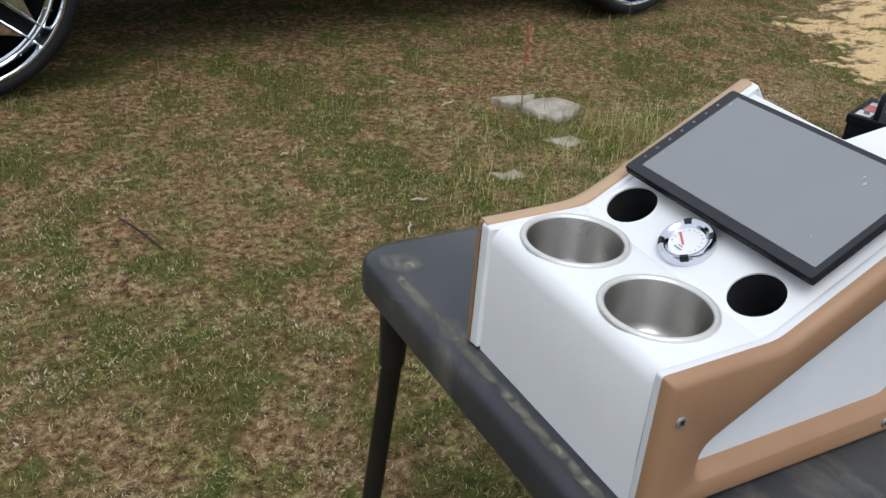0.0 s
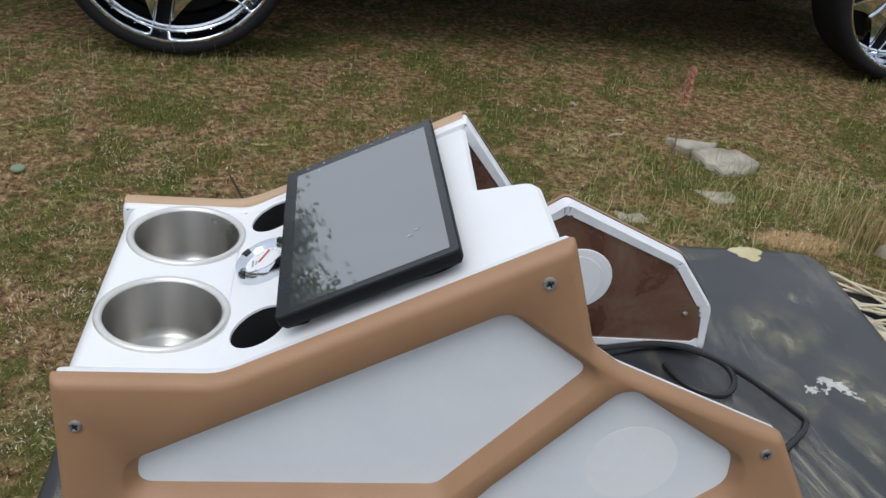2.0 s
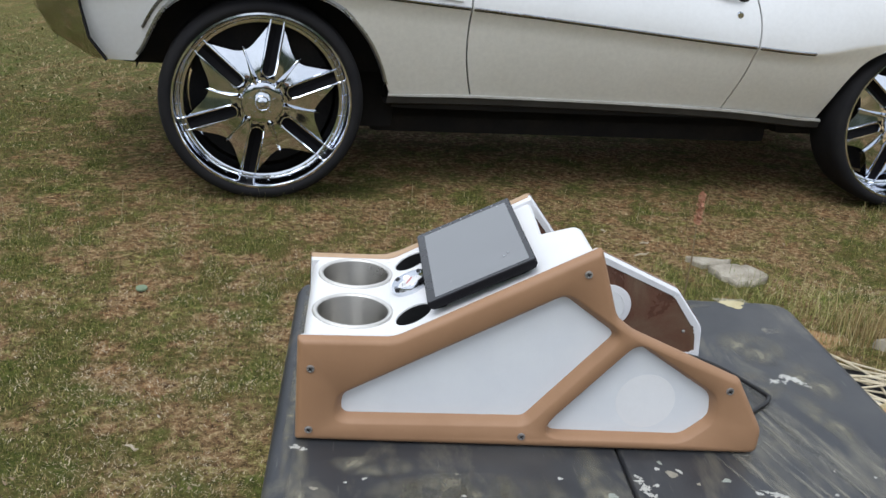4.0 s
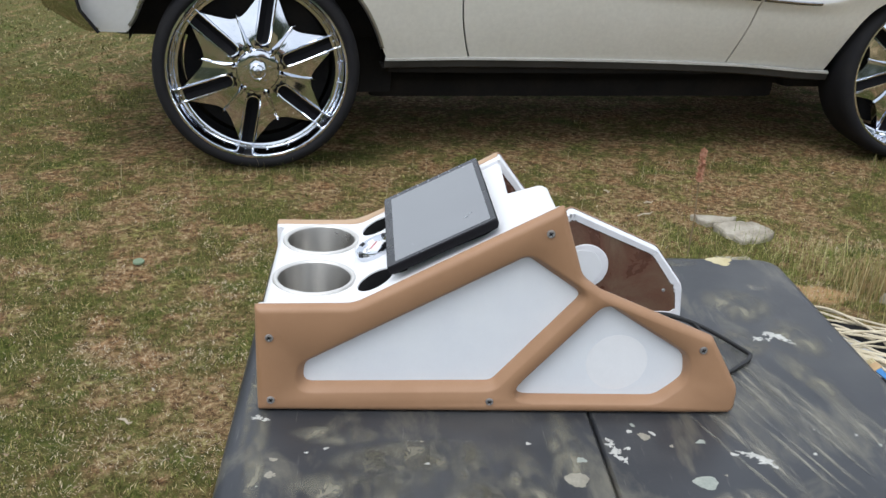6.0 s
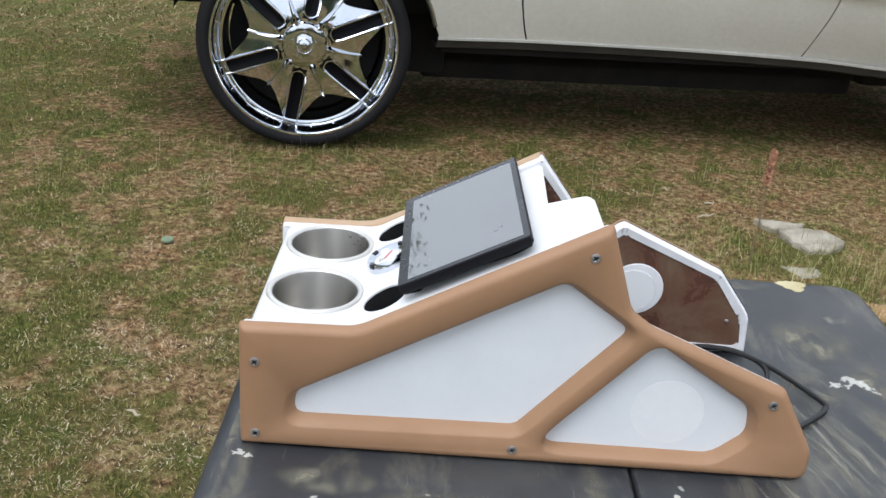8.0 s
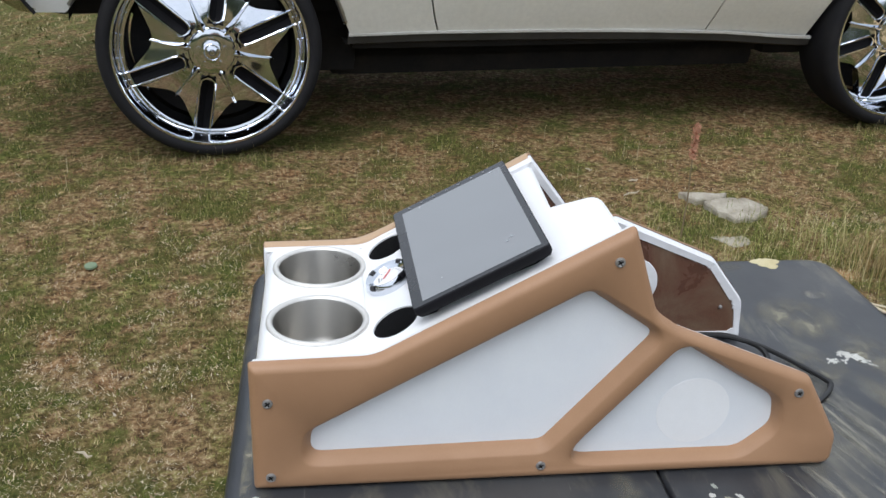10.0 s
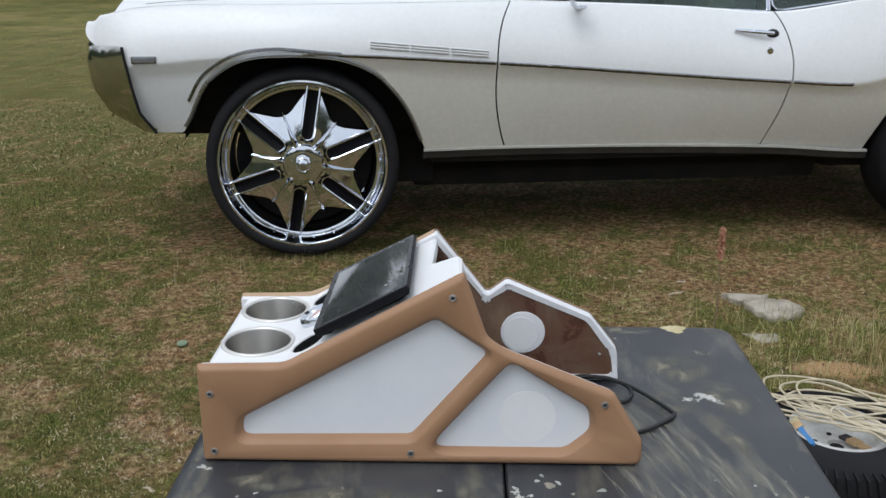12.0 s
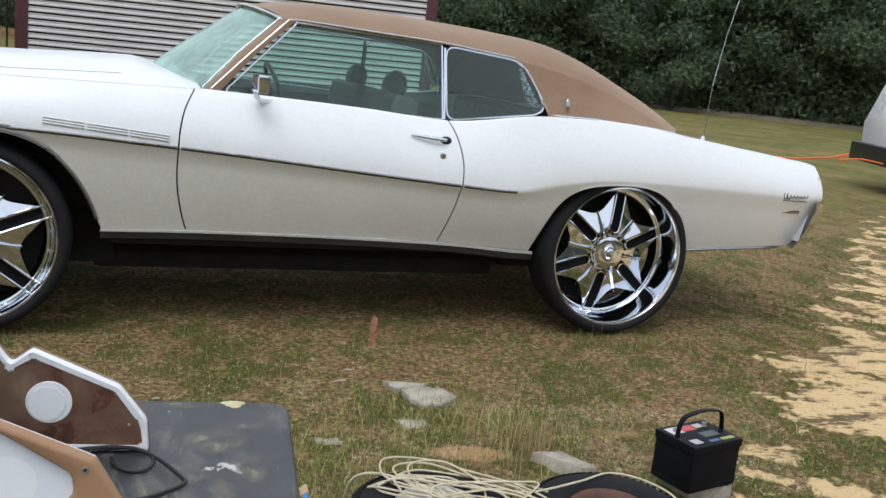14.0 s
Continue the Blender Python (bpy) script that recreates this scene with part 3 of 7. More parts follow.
for a, b in zip(q, q[1:]):
    bridge(bm, a, b)
bm.faces.new(q[-1])
for f in bm.faces:
    f.material_index = 1
bm.faces.new(q[0])
screen = part("touch_screen", bm, [M_BEZEL, surface("screen_back", (0.005, 0.005, 0.007), (0.009, 0.009, 0.012), 0.6, fine=400, coarse=12, rel=0.1, spec=0.18)], console, "black frameless touch screen tilted over the slope")
bm = bmesh.new()
pts = [(-LX + 0.012, -LY + 0.0075), (LX - 0.0075, -LY + 0.0075), (LX - 0.0075, LY - 0.015), (-LX + 0.012, LY - 0.015)]
a = loop_verts(bm, pts, lambda p: sm @ Vector((p[0], p[1], 0.0004)))
bm.faces.new(a)
bridge(bm, a, loop_verts(bm, pts, lambda p: sm @ Vector((p[0], p[1], -0.0006))))
part("display", bm, M_SCREEN, screen, "dark glossy display glass, switched off")
M_SMUDGE = surface("pale_smudge", (0.42, 0.44, 0.47), (0.34, 0.36, 0.39), 0.5)
for x, y, w, h, turn in ((0.261, 0.074, 0.006, 0.0035, 30), (0.2665, 0.080, 0.005, 0.003, 40), (0.273, 0.261, 0.006, 0.002, 80), (0.189, 0.257, 0.003, 0.0015, 60), (0.194, 0.063, 0.002, 0.0015, 0)):
    bm = bmesh.new()
    p = sm.inverted() @ Vector((x, y, 0.966 - TZ + (x - 0.2257) * math.tan(radians(27.1))))
    ring = [bm.verts.new(sm @ Vector((p.x + w / 2 * math.cos(k * 0.6283) * (0.8 + 0.3 * math.sin(k * 2.7)), p.y + h / 2 * math.sin(k * 0.6283) * (0.8 + 0.3 * math.cos(k * 1.9)), 0.0007))) for k in range(10)]
    bm.faces.new(ring)
    part("smudge", bm, M_SMUDGE, screen, "pale dried smudge on the glass")
M_KEY = surface("grey_key_print", (0.30, 0.30, 0.31), (0.22, 0.22, 0.23), 0.5)
for k in range(7):
    bm = bmesh.new()
    lathe(bm, [(0.0007, 0.0006), (0.0013, 0.0006), (0.0013, 0.0)], 10, sm @ pose(-0.052 + 0.0165 * k, LY - 0.0075, 0))
    part("touch_key", bm, M_KEY, screen)
bm = bmesh.new()
box(bm, (-0.045, -0.075, -0.030), (0.045, 0.075, -0.0155), 0.004)
bmesh.ops.transform(bm, matrix=sm, verts=bm.verts)
part("screen_mount", bm, M_BLACK_PLASTIC, screen)


# ---- the white coupe ----
CAR_A = 7.2
car = thing("white_coupe", pose(-0.336, 2.982, GZ, 0, 0, CAR_A), "old white two-door coupe with brown vinyl roof on large chrome wheels", "car")
CW = 1.92      # far side mirrors the near one across half this width
f_sh = curve([(-0.87, 1.112), (-0.85, 1.134), (-0.80, 1.146), (-0.77, 1.156), (-0.68, 1.172), (0.0, 1.183), (0.39, 1.186), (0.9, 1.19), (1.05, 1.186), (1.7, 1.16), (2.12, 1.132), (2.62, 1.19), (2.95, 1.195), (3.3, 1.172), (3.52, 1.145), (4.16, 1.068), (4.36, 1.045), (4.44, 1.03)])
f_crest = curve([(-0.86, 0.93), (-0.5, 0.96), (-0.08, 0.985), (0.83, 0.938), (2.2, 0.836), (2.48, 0.822), (2.72, 0.868), (3.05, 0.905), (3.6, 0.895), (4.37, 0.86)])
f_plan = curve([(-0.88, 0.0), (-0.85, -0.022), (-0.75, -0.045), (-0.4, -0.06), (0.0, -0.065), (1.0, -0.05), (2.0, -0.05), (3.0, -0.075), (3.9, -0.045), (4.28, -0.015), (4.45, 0.03)])
f_bot = curve([(-0.86, 0.645), (-0.65, 0.64), (-0.45, 0.635), (-0.25, 0.62), (0.52, 0.53), (0.9, 0.536), (2.2, 0.514), (2.7, 0.482), (3.5, 0.525), (4.3, 0.565)])
f_archf = curve([(-0.535, 0.642), (-0.500, 0.690), (-0.465, 0.765), (-0.42, 0.842), (-0.345, 0.908), (-0.265, 0.950), (-0.08, 0.972), (0.08, 0.965), (0.19, 0.944), (0.305, 0.889), (0.38, 0.815), (0.44, 0.735), (0.49, 0.635), (0.522, 0.545)])
f_archr = curve([(2.672, 0.51), (2.688, 0.60), (2.712, 0.69), (2.755, 0.775), (2.815, 0.830), (2.88, 0.858), (2.96, 0.873), (3.12, 0.880), (3.25, 0.868), (3.35, 0.832), (3.43, 0.772), (3.48, 0.69), (3.51, 0.60), (3.527, 0.53)])
f_hood = curve([(-0.88, 1.14), (-0.83, 1.205), (-0.74, 1.232), (-0.55, 1.242), (0.08, 1.258), (0.66, 1.28), (0.75, 1.262), (0.95, 1.215)])
f_deck = curve([(3.3, 1.19), (3.6, 1.15), (4.16, 1.076), (4.36, 1.055), (4.45, 1.035)])


def low(u):
    if -0.535 < u < 0.522:
        return f_archf(u)
    if 2.672 < u < 3.527:
        return f_archr(u)
    return f_bot(u)


def side(u, z):
    """How far in from the hub line the body's skin lies at u along and z up."""
    zc, zs, zb = f_crest(u), f_sh(u), 0.53
    c = f_plan(u)
    if z >= zc:
        k = (z - zc) / max(zs - zc, 0.02)
        return c + (0.105 - 0.055 * min(1, max(0, (-0.70 - u) / 0.12))) * k ** 1.9
    k = (zc - z) / (zc - zb)
    t = min(1, max(0, (u - 2.25) / 0.6))
    t = t * t * (3 - 2 * t)
    q = 0.020 - 0.004 * t
    return c + q * min(1, k * (7 - 3 * t)) + (0.147 - q) * max(0, k) ** 1.35


def skin(m, far):
    return Vector((m[0], CW - m[1], m[2] - GZ)) if far else Vector((m[0], m[1], m[2] - GZ))


LOWER = (0, 0.12, 0.24, 0.36, 0.48, 0.59, 0.69, 0.78, 0.86, 0.92, 0.965, 1.0)
UPPER = (0.04, 0.10, 0.17, 0.25, 0.33, 0.42, 0.51, 0.61, 0.71, 0.81, 0.91, 1.0)


def side_sheet(u0, u1, far, step=0.03):
    """Body side between two edges, each a function of height, or a number; the edge is turned inwards."""
    a = u0 if callable(u0) else (lambda z: u0)
    b = u1 if callable(u1) else (lambda z: u1)
    n = max(4, int((b(0.8) - a(0.8)) / step))
    rows = []
    for i in range(n + 1):
        s = i / n
        row = []
        um = a(0.8) * (1 - s) + b(0.8) * s
        lo, hi = low(um), f_sh(um)
        for _ in range(14):
            lo = 0.5 * lo + 0.5 * low(a(lo) * (1 - s) + b(lo) * s)
            hi = 0.5 * hi + 0.5 * f_sh(a(hi) * (1 - s) + b(hi) * s)
        crest = f_crest(um)
        for _ in range(6):
            crest = f_crest(a(crest) * (1 - s) + b(crest) * s)
        crest = max(crest, lo + 0.006)
        for z in [lo + (crest - lo) * k for k in LOWER] + [crest + (hi - crest) * k for k in UPPER]:
            u = a(z) * (1 - s) + b(z) * s
            row.append((u, side(u, z), z))
        row.insert(0, (row[0][0], row[0][1] + 0.03, row[0][2] + 0.004))
        row.append((row[-1][0], row[-1][1] + 0.02, row[-1][2] + 0.006))
        rows.append([skin(p, far) for p in row])
    rows.insert(0, [p + Vector((0.002, -0.03 if far else 0.03, 0)) for p in rows[0]])
    rows.append([p + Vector((-0.002, -0.03 if far else 0.03, 0)) for p in rows[-1]])
    bm = bmesh.new()
    grid(bm, rows)
    for f in bm.faces:      # warm ground bounce put into the paint below the trim line
        c = f.calc_center_median()
        f.material_index = int(c.z + GZ < f_crest(c.x) and 0.0 < c.x < 3.1)
    return bm


PAINTS = [M_PAINT, M_PAINT_BOUNCE]
M_VENT = surface("pale_vent_metal", (0.62, 0.63, 0.63), (0.52, 0.53, 0.53), 0.4, 0.15, fine=80, coarse=8, rel=0.0)
M_SEAM = surface("grey_seam", (0.34, 0.35, 0.37), (0.28, 0.29, 0.30), 0.6, rel=0.0)
d_front = curve([(0.52, 0.912), (0.57, 0.893), (0.75, 0.852), (0.94, 0.846), (1.10, 0.868), (1.20, 0.915)])
d_rear = curve([(0.49, 2.135), (0.57, 2.155), (0.75, 2.19), (0.90, 2.198), (1.02, 2.18), (1.10, 2.15), (1.17, 2.105)])
GAP = 0.0035
f_nose = curve([(0.60, -0.635), (0.655, -0.66), (0.74, -0.725), (0.85, -0.76), (0.97, -0.785), (1.004, -0.80), (1.022, -0.860), (1.20, -0.868)])
for far in (False, True):
    part("front_fender", side_sheet(f_nose, lambda z: d_front(z) - GAP, far, 0.014), PAINTS, car, "weathered white front fender")
    door = part("door", side_sheet(lambda z: d_front(z) + GAP, lambda z: d_rear(z) - GAP, far, 0.05), PAINTS, car, "white door, lower half tinted with ground bounce")
    part("quarter_panel", side_sheet(lambda z: d_rear(z) + GAP, 4.435, far, 0.014), PAINTS, car, "white rear quarter panel")
    # dull trim line along the side
    for u0, u1, name in ((0.0, 0.84, "trim_strip"), (0.856, 2.188, "trim_strip"), (2.205, 2.485, "trim_strip")):
        bm = bmesh.new()
        tube(bm, [skin((u, side(u, f_crest(u)) - 0.001, f_crest(u)), far) for u in np.linspace(u0, u1, 24)], 0.0065, 6)
        strip = part(name, bm, M_CHROME_OLD, car, "thin tarnished trim strip")
        # dark bead stands in for the shadow line below the strip
        bm = bmesh.new()
        tube(bm, [skin((u, side(u, f_crest(u) - 0.0075) - 0.0005, f_crest(u) - 0.0075), far) for u in np.linspace(u0, u1, 24)], 0.0022, 5)
        part("strip_shade", bm, M_RUBBER, strip, "dark bead drawn for the shade under the strip")
    # wheel arch trim
    bm = bmesh.new()
    tube(bm, [skin((u, side(u, f_archf(u)) - 0.002, f_archf(u) + 0.014), far) for u in np.linspace(-0.525, 0.515, 64)], 0.010, 6)
    part("arch_trim", bm, M_ARCH, car, "chrome wheel arch lip")
    bm = bmesh.new()
    tube(bm, [skin((u, side(u, f_archr(u)) + 0.001, f_archr(u) + 0.006), far) for u in np.linspace(2.79, 3.46, 50)], [0.0015] * 3 + [0.0055] * 44 + [0.0015] * 3, 6)
    part("arch_lip", bm, M_PAINT, car, "rolled white lip of the rear wheel arch")
    # second moulding outside the lip, running into the trim line
    bm = bmesh.new()
    arc = []
    for a in np.linspace(0.0, 1.0, 40):
        u = -0.497 + 0.665 * a
        z = f_archf(u + 0.024 * (1 - a)) + 0.036
        w = max(0.0, (a - 0.6) / 0.4)
        z = z * (1 - w) + (f_crest(u) + 0.004) * w
        arc.append(skin((u, side(u, z) - 0.002, z), far))
    tube(bm, arc, 0.0070, 6)
    part("arch_moulding", bm, M_CHROME_OLD, car, "tarnished outer arch moulding")
    # dark liner of the front wheel arch
    bm = bmesh.new()
    grid(bm, [[skin((u, v, z + 0.02), far) for v in (0.075, 0.2, 0.4)] for u, z in [(-0.537, 0.58)] + [(u, f_archf(u)) for u in np.linspace(-0.53, 0.515, 34)]])
    part("wheel_arch_liner", bm, M_DARK, car, "dark wheel arch liner")
    # three vents on the fender
    for k in range(3):
        bm = bmesh.new()
        u0 = 0.292 + k * 0.175
        grid(bm, [[skin((u, side(u, z) - 0.0025, z), far) for z in (1.037 - 0.046 * (u - 0.292) / 0.513 - 0.026, 1.037 - 0.046 * (u - 0.292) / 0.513)] for u in np.linspace(u0 + 0.001, u0 + 0.162, 6)])
        for r in range(3):
            pts = [skin((u, side(u, 1.032 - 0.046 * (u - 0.292) / 0.513 - 0.011 * r) - 0.002, 1.032 - 0.046 * (u - 0.292) / 0.513 - 0.011 * r), far) for u in np.linspace(u0, u0 + 0.163, 8)]
            tube(bm, pts, 0.0054, 6)
        part("fender_vent", bm, M_VENT, car, "slim pale fender vent")
    # sill and rocker
    bm = bmesh.new()
    grid(bm, [[skin(p, far) for p in ((u, 0.098, f_bot(u) + 0.004), (u, 0.087, f_bot(u) - 0.002), (u, 0.087, f_bot(u) - 0.010), (u, 0.11, f_bot(u) - 0.014))] for u in np.linspace(0.53, 2.68, 20)])
    part("sill_moulding", bm, M_SILL, car, "dull bright sill moulding")
    bm = bmesh.new()
    grid(bm, [[skin(p, far) for p in ((u, 0.108, f_bot(u) - 0.012), (u, 0.116, f_bot(u) - 0.045), (u, 0.17, f_bot(u) - 0.06), (u, 0.3, f_bot(u) - 0.06))] for u in np.linspace(0.53, 2.69, 20)])
    part("rocker_panel", bm, surface("dirty_rocker", (0.050, 0.049, 0.047), (0.032, 0.030, 0.028), 0.6, fine=60, coarse=6, rel=0.1), car, "dark dirty rocker panel")
    bm = bmesh.new()
    grid(bm, [[skin(p, far) for p in ((u, side(u, f_bot(u)) + 0.004, f_bot(u) + 0.002), (u, side(u, f_bot(u)) - 0.004, f_bot(u) - 0.01), (u, side(u, f_bot(u)) + 0.02, f_bot(u) - 0.022))] for u in np.linspace(3.54, 4.27, 10)])
    part("sill_moulding", bm, M_CHROME_OLD, car)

# hood, cowl, boot lid
def lid(u0, u1, top, step, n=14, end=None):
    rows = []
    for i in range(int((u1 - u0) / step) + 1):
        u = u0 + i * step
        row = []
        for j in range(2 * n + 1):
            s = j / n - 1
            a = 1 - abs(s)
            z0, z1 = f_sh(u) + 0.003, top(u)
            v0 = side(u, f_sh(u)) + 0.004
            v = CW / 2 + s * (CW / 2 - v0)
            uu = u - (end(s) if end else 0)
            row.append(Vector((uu, v, z0 + (z1 - z0) * (1 - (1 - a) ** 3.2) - GZ)))
        rows.append(row)
    bm = bmesh.new()
    grid(bm, rows)
    return bm


part("hood", lid(-0.78, 0.94, f_hood, 0.04), M_PAINT, car, "long white hood")
bm = bmesh.new()
grid(bm, [[Vector((-0.778 - 0.02 * k, v, z - GZ)) for v, z in [(CW / 2 + s * (CW / 2 - 0.035), (f_sh(-0.78) + (f_hood(-0.78) - f_sh(-0.78)) * (1 - abs(s) ** 3.2)) * (1 - k) + 0.94 * k) for s in np.linspace(-1, 1, 29)]] for k in (0.0, 0.1, 0.5, 1.0)])
part("nose_panel", bm, M_PAINT, car, "white nose panel above the bumper")
part("boot_lid", lid(3.30, 4.44, f_deck, 0.04), M_PAINT, car, "sloping white boot lid")
bm = bmesh.new()
seam = []
for u in np.linspace(-0.66, 0.60, 30):
    v = 0.10 + 0.09 * (u + 0.66) / 1.26
    a = 1 - (CW / 2 - v) / (CW / 2 - side(u, f_sh(u)) - 0.004)
    seam.append((u, v, f_sh(u) + 0.0035 + (f_hood(u) - f_sh(u) - 0.003) * (1 - (1 - a) ** 3.2) - GZ))
tube(bm, seam, 0.0020, 5)
part("hood_seam", bm, M_SEAM, car)

for v0, v1 in ((0.030, 0.52), (CW - 0.52, CW - 0.030)):
    bm = bmesh.new()
    box(bm, (-0.835, v0, 0.93 - GZ), (-0.70, v1, 1.075 - GZ), 0.03, 4)
    part("headlamp_surround", bm, M_PAINT, car, "white headlamp surround")

# inner dark shell, underside, axles; low boxes added to shade the ground below
for name, lo, hi in (("inner_wing", (-0.62, 0.28, 0.58), (0.95, CW - 0.30, 1.10)), ("boot_floor", (2.55, 0.30, 0.60), (4.20, CW - 0.30, 0.98)), ("floor_pan", (0.55, 0.16, 0.445), (2.66, CW - 0.16, 0.66)), ("front_shade_box", (-0.30, 0.34, 0.31), (0.60, CW - 0.34, 0.80)), ("mid_shade_box", (0.50, 0.42, 0.27), (2.60, CW - 0.42, 0.50)), ("rear_shade_box", (2.60, 0.34, 0.34), (3.45, CW - 0.34, 0.80)), ("boot_underside", (3.40, 0.34, 0.52), (4.1, CW - 0.34, 0.80))):
    bm = bmesh.new()
    box(bm, (lo[0], lo[1], lo[2] - GZ), (hi[0], hi[1], hi[2] - GZ), 0.04)
    part(name, bm, M_DARK, car, "dark box filling the lower body")
bm = bmesh.new()
for v in (0.42, CW - 0.50):
    box(bm, (-0.1, v, 0.345 - GZ), (3.3, v + 0.09, 0.58 - GZ), 0.01)
tube(bm, [(0.0, 0.2, 0.48 - GZ), (0.0, CW - 0.2, 0.48 - GZ)], 0.04, 10)
tube(bm, [(3.15, 0.2, 0.48 - GZ), (3.15, CW - 0.2, 0.48 - GZ)], 0.05, 10)
box(bm, (-0.2, 0.7, 0.42 - GZ), (1.3, 1.2, 0.70 - GZ), 0.06)
tube(bm, [(1.2, 0.6, 0.45 - GZ), (2.6, 0.6, 0.45 - GZ), (3.7, 0.5, 0.47 - GZ)], 0.03, 8)
part("chassis", bm, M_DARK, car, "dark chassis rails, axles and exhaust")


# greenhouse
f_edge = curve([(1.28, 1.535), (1.40, 1.533), (2.1, 1.503), (2.5, 1.462), (2.75, 1.422), (3.0, 1.36), (3.2, 1.285), (3.43, 1.165)])
f_roof = curve([(1.20, 1.592), (1.30, 1.622), (1.45, 1.640), (1.72, 1.643), (2.2, 1.624), (2.56, 1.602), (2.89, 1.566), (3.12, 1.500), (3.35, 1.404), (3.6, 1.278), (3.75, 1.175)])
f_half = curve([(1.2, 0.20), (1.5, 0.195), (2.1, 0.195), (2.6, 0.20), (3.1, 0.215), (3.43, 0.10)])
bm = bmesh.new()
rows = []
for i in range(46):
    s = i / 45
    row = []
    for j in range(33):
        k = j / 16 - 1
        a = 1 - abs(k)
        ue = 1.335 + (3.43 - 1.335) * s
        uc = 1.205 + (3.72 - 1.205) * s
        w = a ** 0.6 if a > 0 else 0.0
        u = ue * (1 - w) + uc * w
        z = f_edge(ue) * (1 - a) ** 4.2 + f_roof(uc) * (1 - (1 - a) ** 4.2)
        v = CW / 2 + k * (CW / 2 - f_half(ue))
        row.append(Vector((u, v, z - GZ)))
    rows.append(row)
grid(bm, rows)
part("roof", bm, M_ROOF, car, "brown grained vinyl roof", 60)

f_qbelt = curve([(2.6, 1.192), (2.95, 1.198), (3.3, 1.176), (3.46, 1.158)])
f_cedge = curve([(1.19, 2.672), (1.22, 2.668), (1.30, 2.628), (1.375, 2.588), (1.43, 2.545), (1.462, 2.50)])
rng_glass = random.Random(21)
M_CRACKLE = surface("crackled_glass", (0.38, 0.50, 0.50), (0.22, 0.32, 0.33), 0.25, fine=200, coarse=40, spread=0.3)
for far in (False, True):
    # C pillar
    rows = []
    for i in range(19):
        s = i / 18
        row = []
        for j in range(13):
            k = j / 12
            ub = 2.672 * (1 - s) + 3.45 * s
            ut = 2.50 * (1 - s) + 3.43 * s
            zb, zt = f_qbelt(ub), f_edge(ut)
            z = zb + (zt - zb) * k
            u0 = f_cedge(min(z, 1.462))
            u = u0 * (1 - s) + (3.45 + (3.43 - 3.45) * k) * s
            zt2, zb2 = f_edge(max(u, 2.4)), f_qbelt(u)
            z = zb2 + (zt2 - zb2) * k
            row.append(skin((u, 0.075 + (f_half(u) - 0.075) * k ** 0.9, z), far))
        rows.append(row)
    bm = bmesh.new()
    grid(bm, rows)
    part("rear_pillar", bm, M_ROOF, car, "brown vinyl covered rear pillar", 60)
    # glass
    front = [(1.045, 1.188), (2.105, 1.138), (2.100, 1.499), (1.375, 1.528)]
    quarter = [(2.125, 1.136), (2.60, 1.197), (2.66, 1.222), (2.628, 1.305), (2.585, 1.378), (2.545, 1.43), (2.49, 1.460), (2.120, 1.498)]

    def on_glass(p, out=0.0):
        k = (p[1] - 1.13) / 0.4
        return skin((p[0], 0.085 + 0.115 * k - out, p[1]), far)

    for name, pts in (("door_window", front), ("quarter_window", rounded(quarter, 0.05, 3))):
        bm = bmesh.new()
        bm.faces.new([bm.verts.new(on_glass(p)) for p in pts])
        pane = part(name, bm, M_GLASS, car, "tinted side window glass")
        pane.visible_shadow = False
        bm = bmesh.new()
        tube(bm, [on_glass(p, 0.004) for p in rounded(pts, 0.012, 3)], 0.0050, 6, closed=True)
        part("frame", bm, M_CHROME, pane, "bright chrome window frame")
        if name == "quarter_window":
            bm = bmesh.new()
            for k in range(240):
                s, t = rng_glass.random() ** 0.6, rng_glass.random()
                c = Vector((2.535 + 0.105 * t - (0.02 + 0.075 * t) * (1 - s), 1.415 - 0.185 * t + 0.02 * (1 - s)))
                w = 0.002 + 0.0045 * rng_glass.random()
                a0 = rng_glass.random() * 6.28
                bm.faces.new([bm.verts.new(on_glass((c.x + w * math.cos(a0 + q), c.y + w * math.sin(a0 + q)), 0.002)) for q in (0, 1.9, 3.6)])
            part("crackled_patch", bm, M_CRACKLE, pane, "pale crackled corner of the glass")
    bm = bmesh.new()
    box(bm, (-0.005, -0.005, 0), (0.005, 0.005, 0.36))
    bmesh.ops.transform(bm, matrix=Matrix.Translation(on_glass((2.112, 1.14), 0.006)) @ pose(0, 0, 0, -16 if not far else 16, 0, -1), verts=bm.verts)
    part("window_post", bm, M_CHROME, car, "chrome window post")
    # drip rail from windscreen base over the doors to the pillar
    bm = bmesh.new()
    rail = [(0.985, 0.085, 1.198), (1.16, 0.130, 1.374), (1.335, 0.176, 1.540), (1.42, 0.188, 1.54), (2.1, 0.188, 1.510), (2.5, 0.192, 1.470), (2.58, 0.18, 1.405), (2.655, 0.125, 1.27), (2.68, 0.09, 1.205), (2.95, 0.068, 1.203), (3.3, 0.072, 1.178), (3.44, 0.08, 1.16)]
    tube(bm, [skin(p, far) for p in rail[2:]], 0.0055, 6)
    part("drip_rail", bm, M_CHROME, car, "chrome drip rail")
    bm = bmesh.new()
    tube(bm, [skin(p, far) for p in rail[:3]], 0.0046, 6)
    tube(bm, [skin(p, far) for p in ((0.955, 0.185, 1.195), (1.12, 0.225, 1.375), (1.31, 0.262, 1.55))], 0.0036, 6)
    part("pillar_trim", bm, M_CHROME_OLD, car, "tarnished trim along the windscreen pillar")
    # A pillar
    bm = bmesh.new()
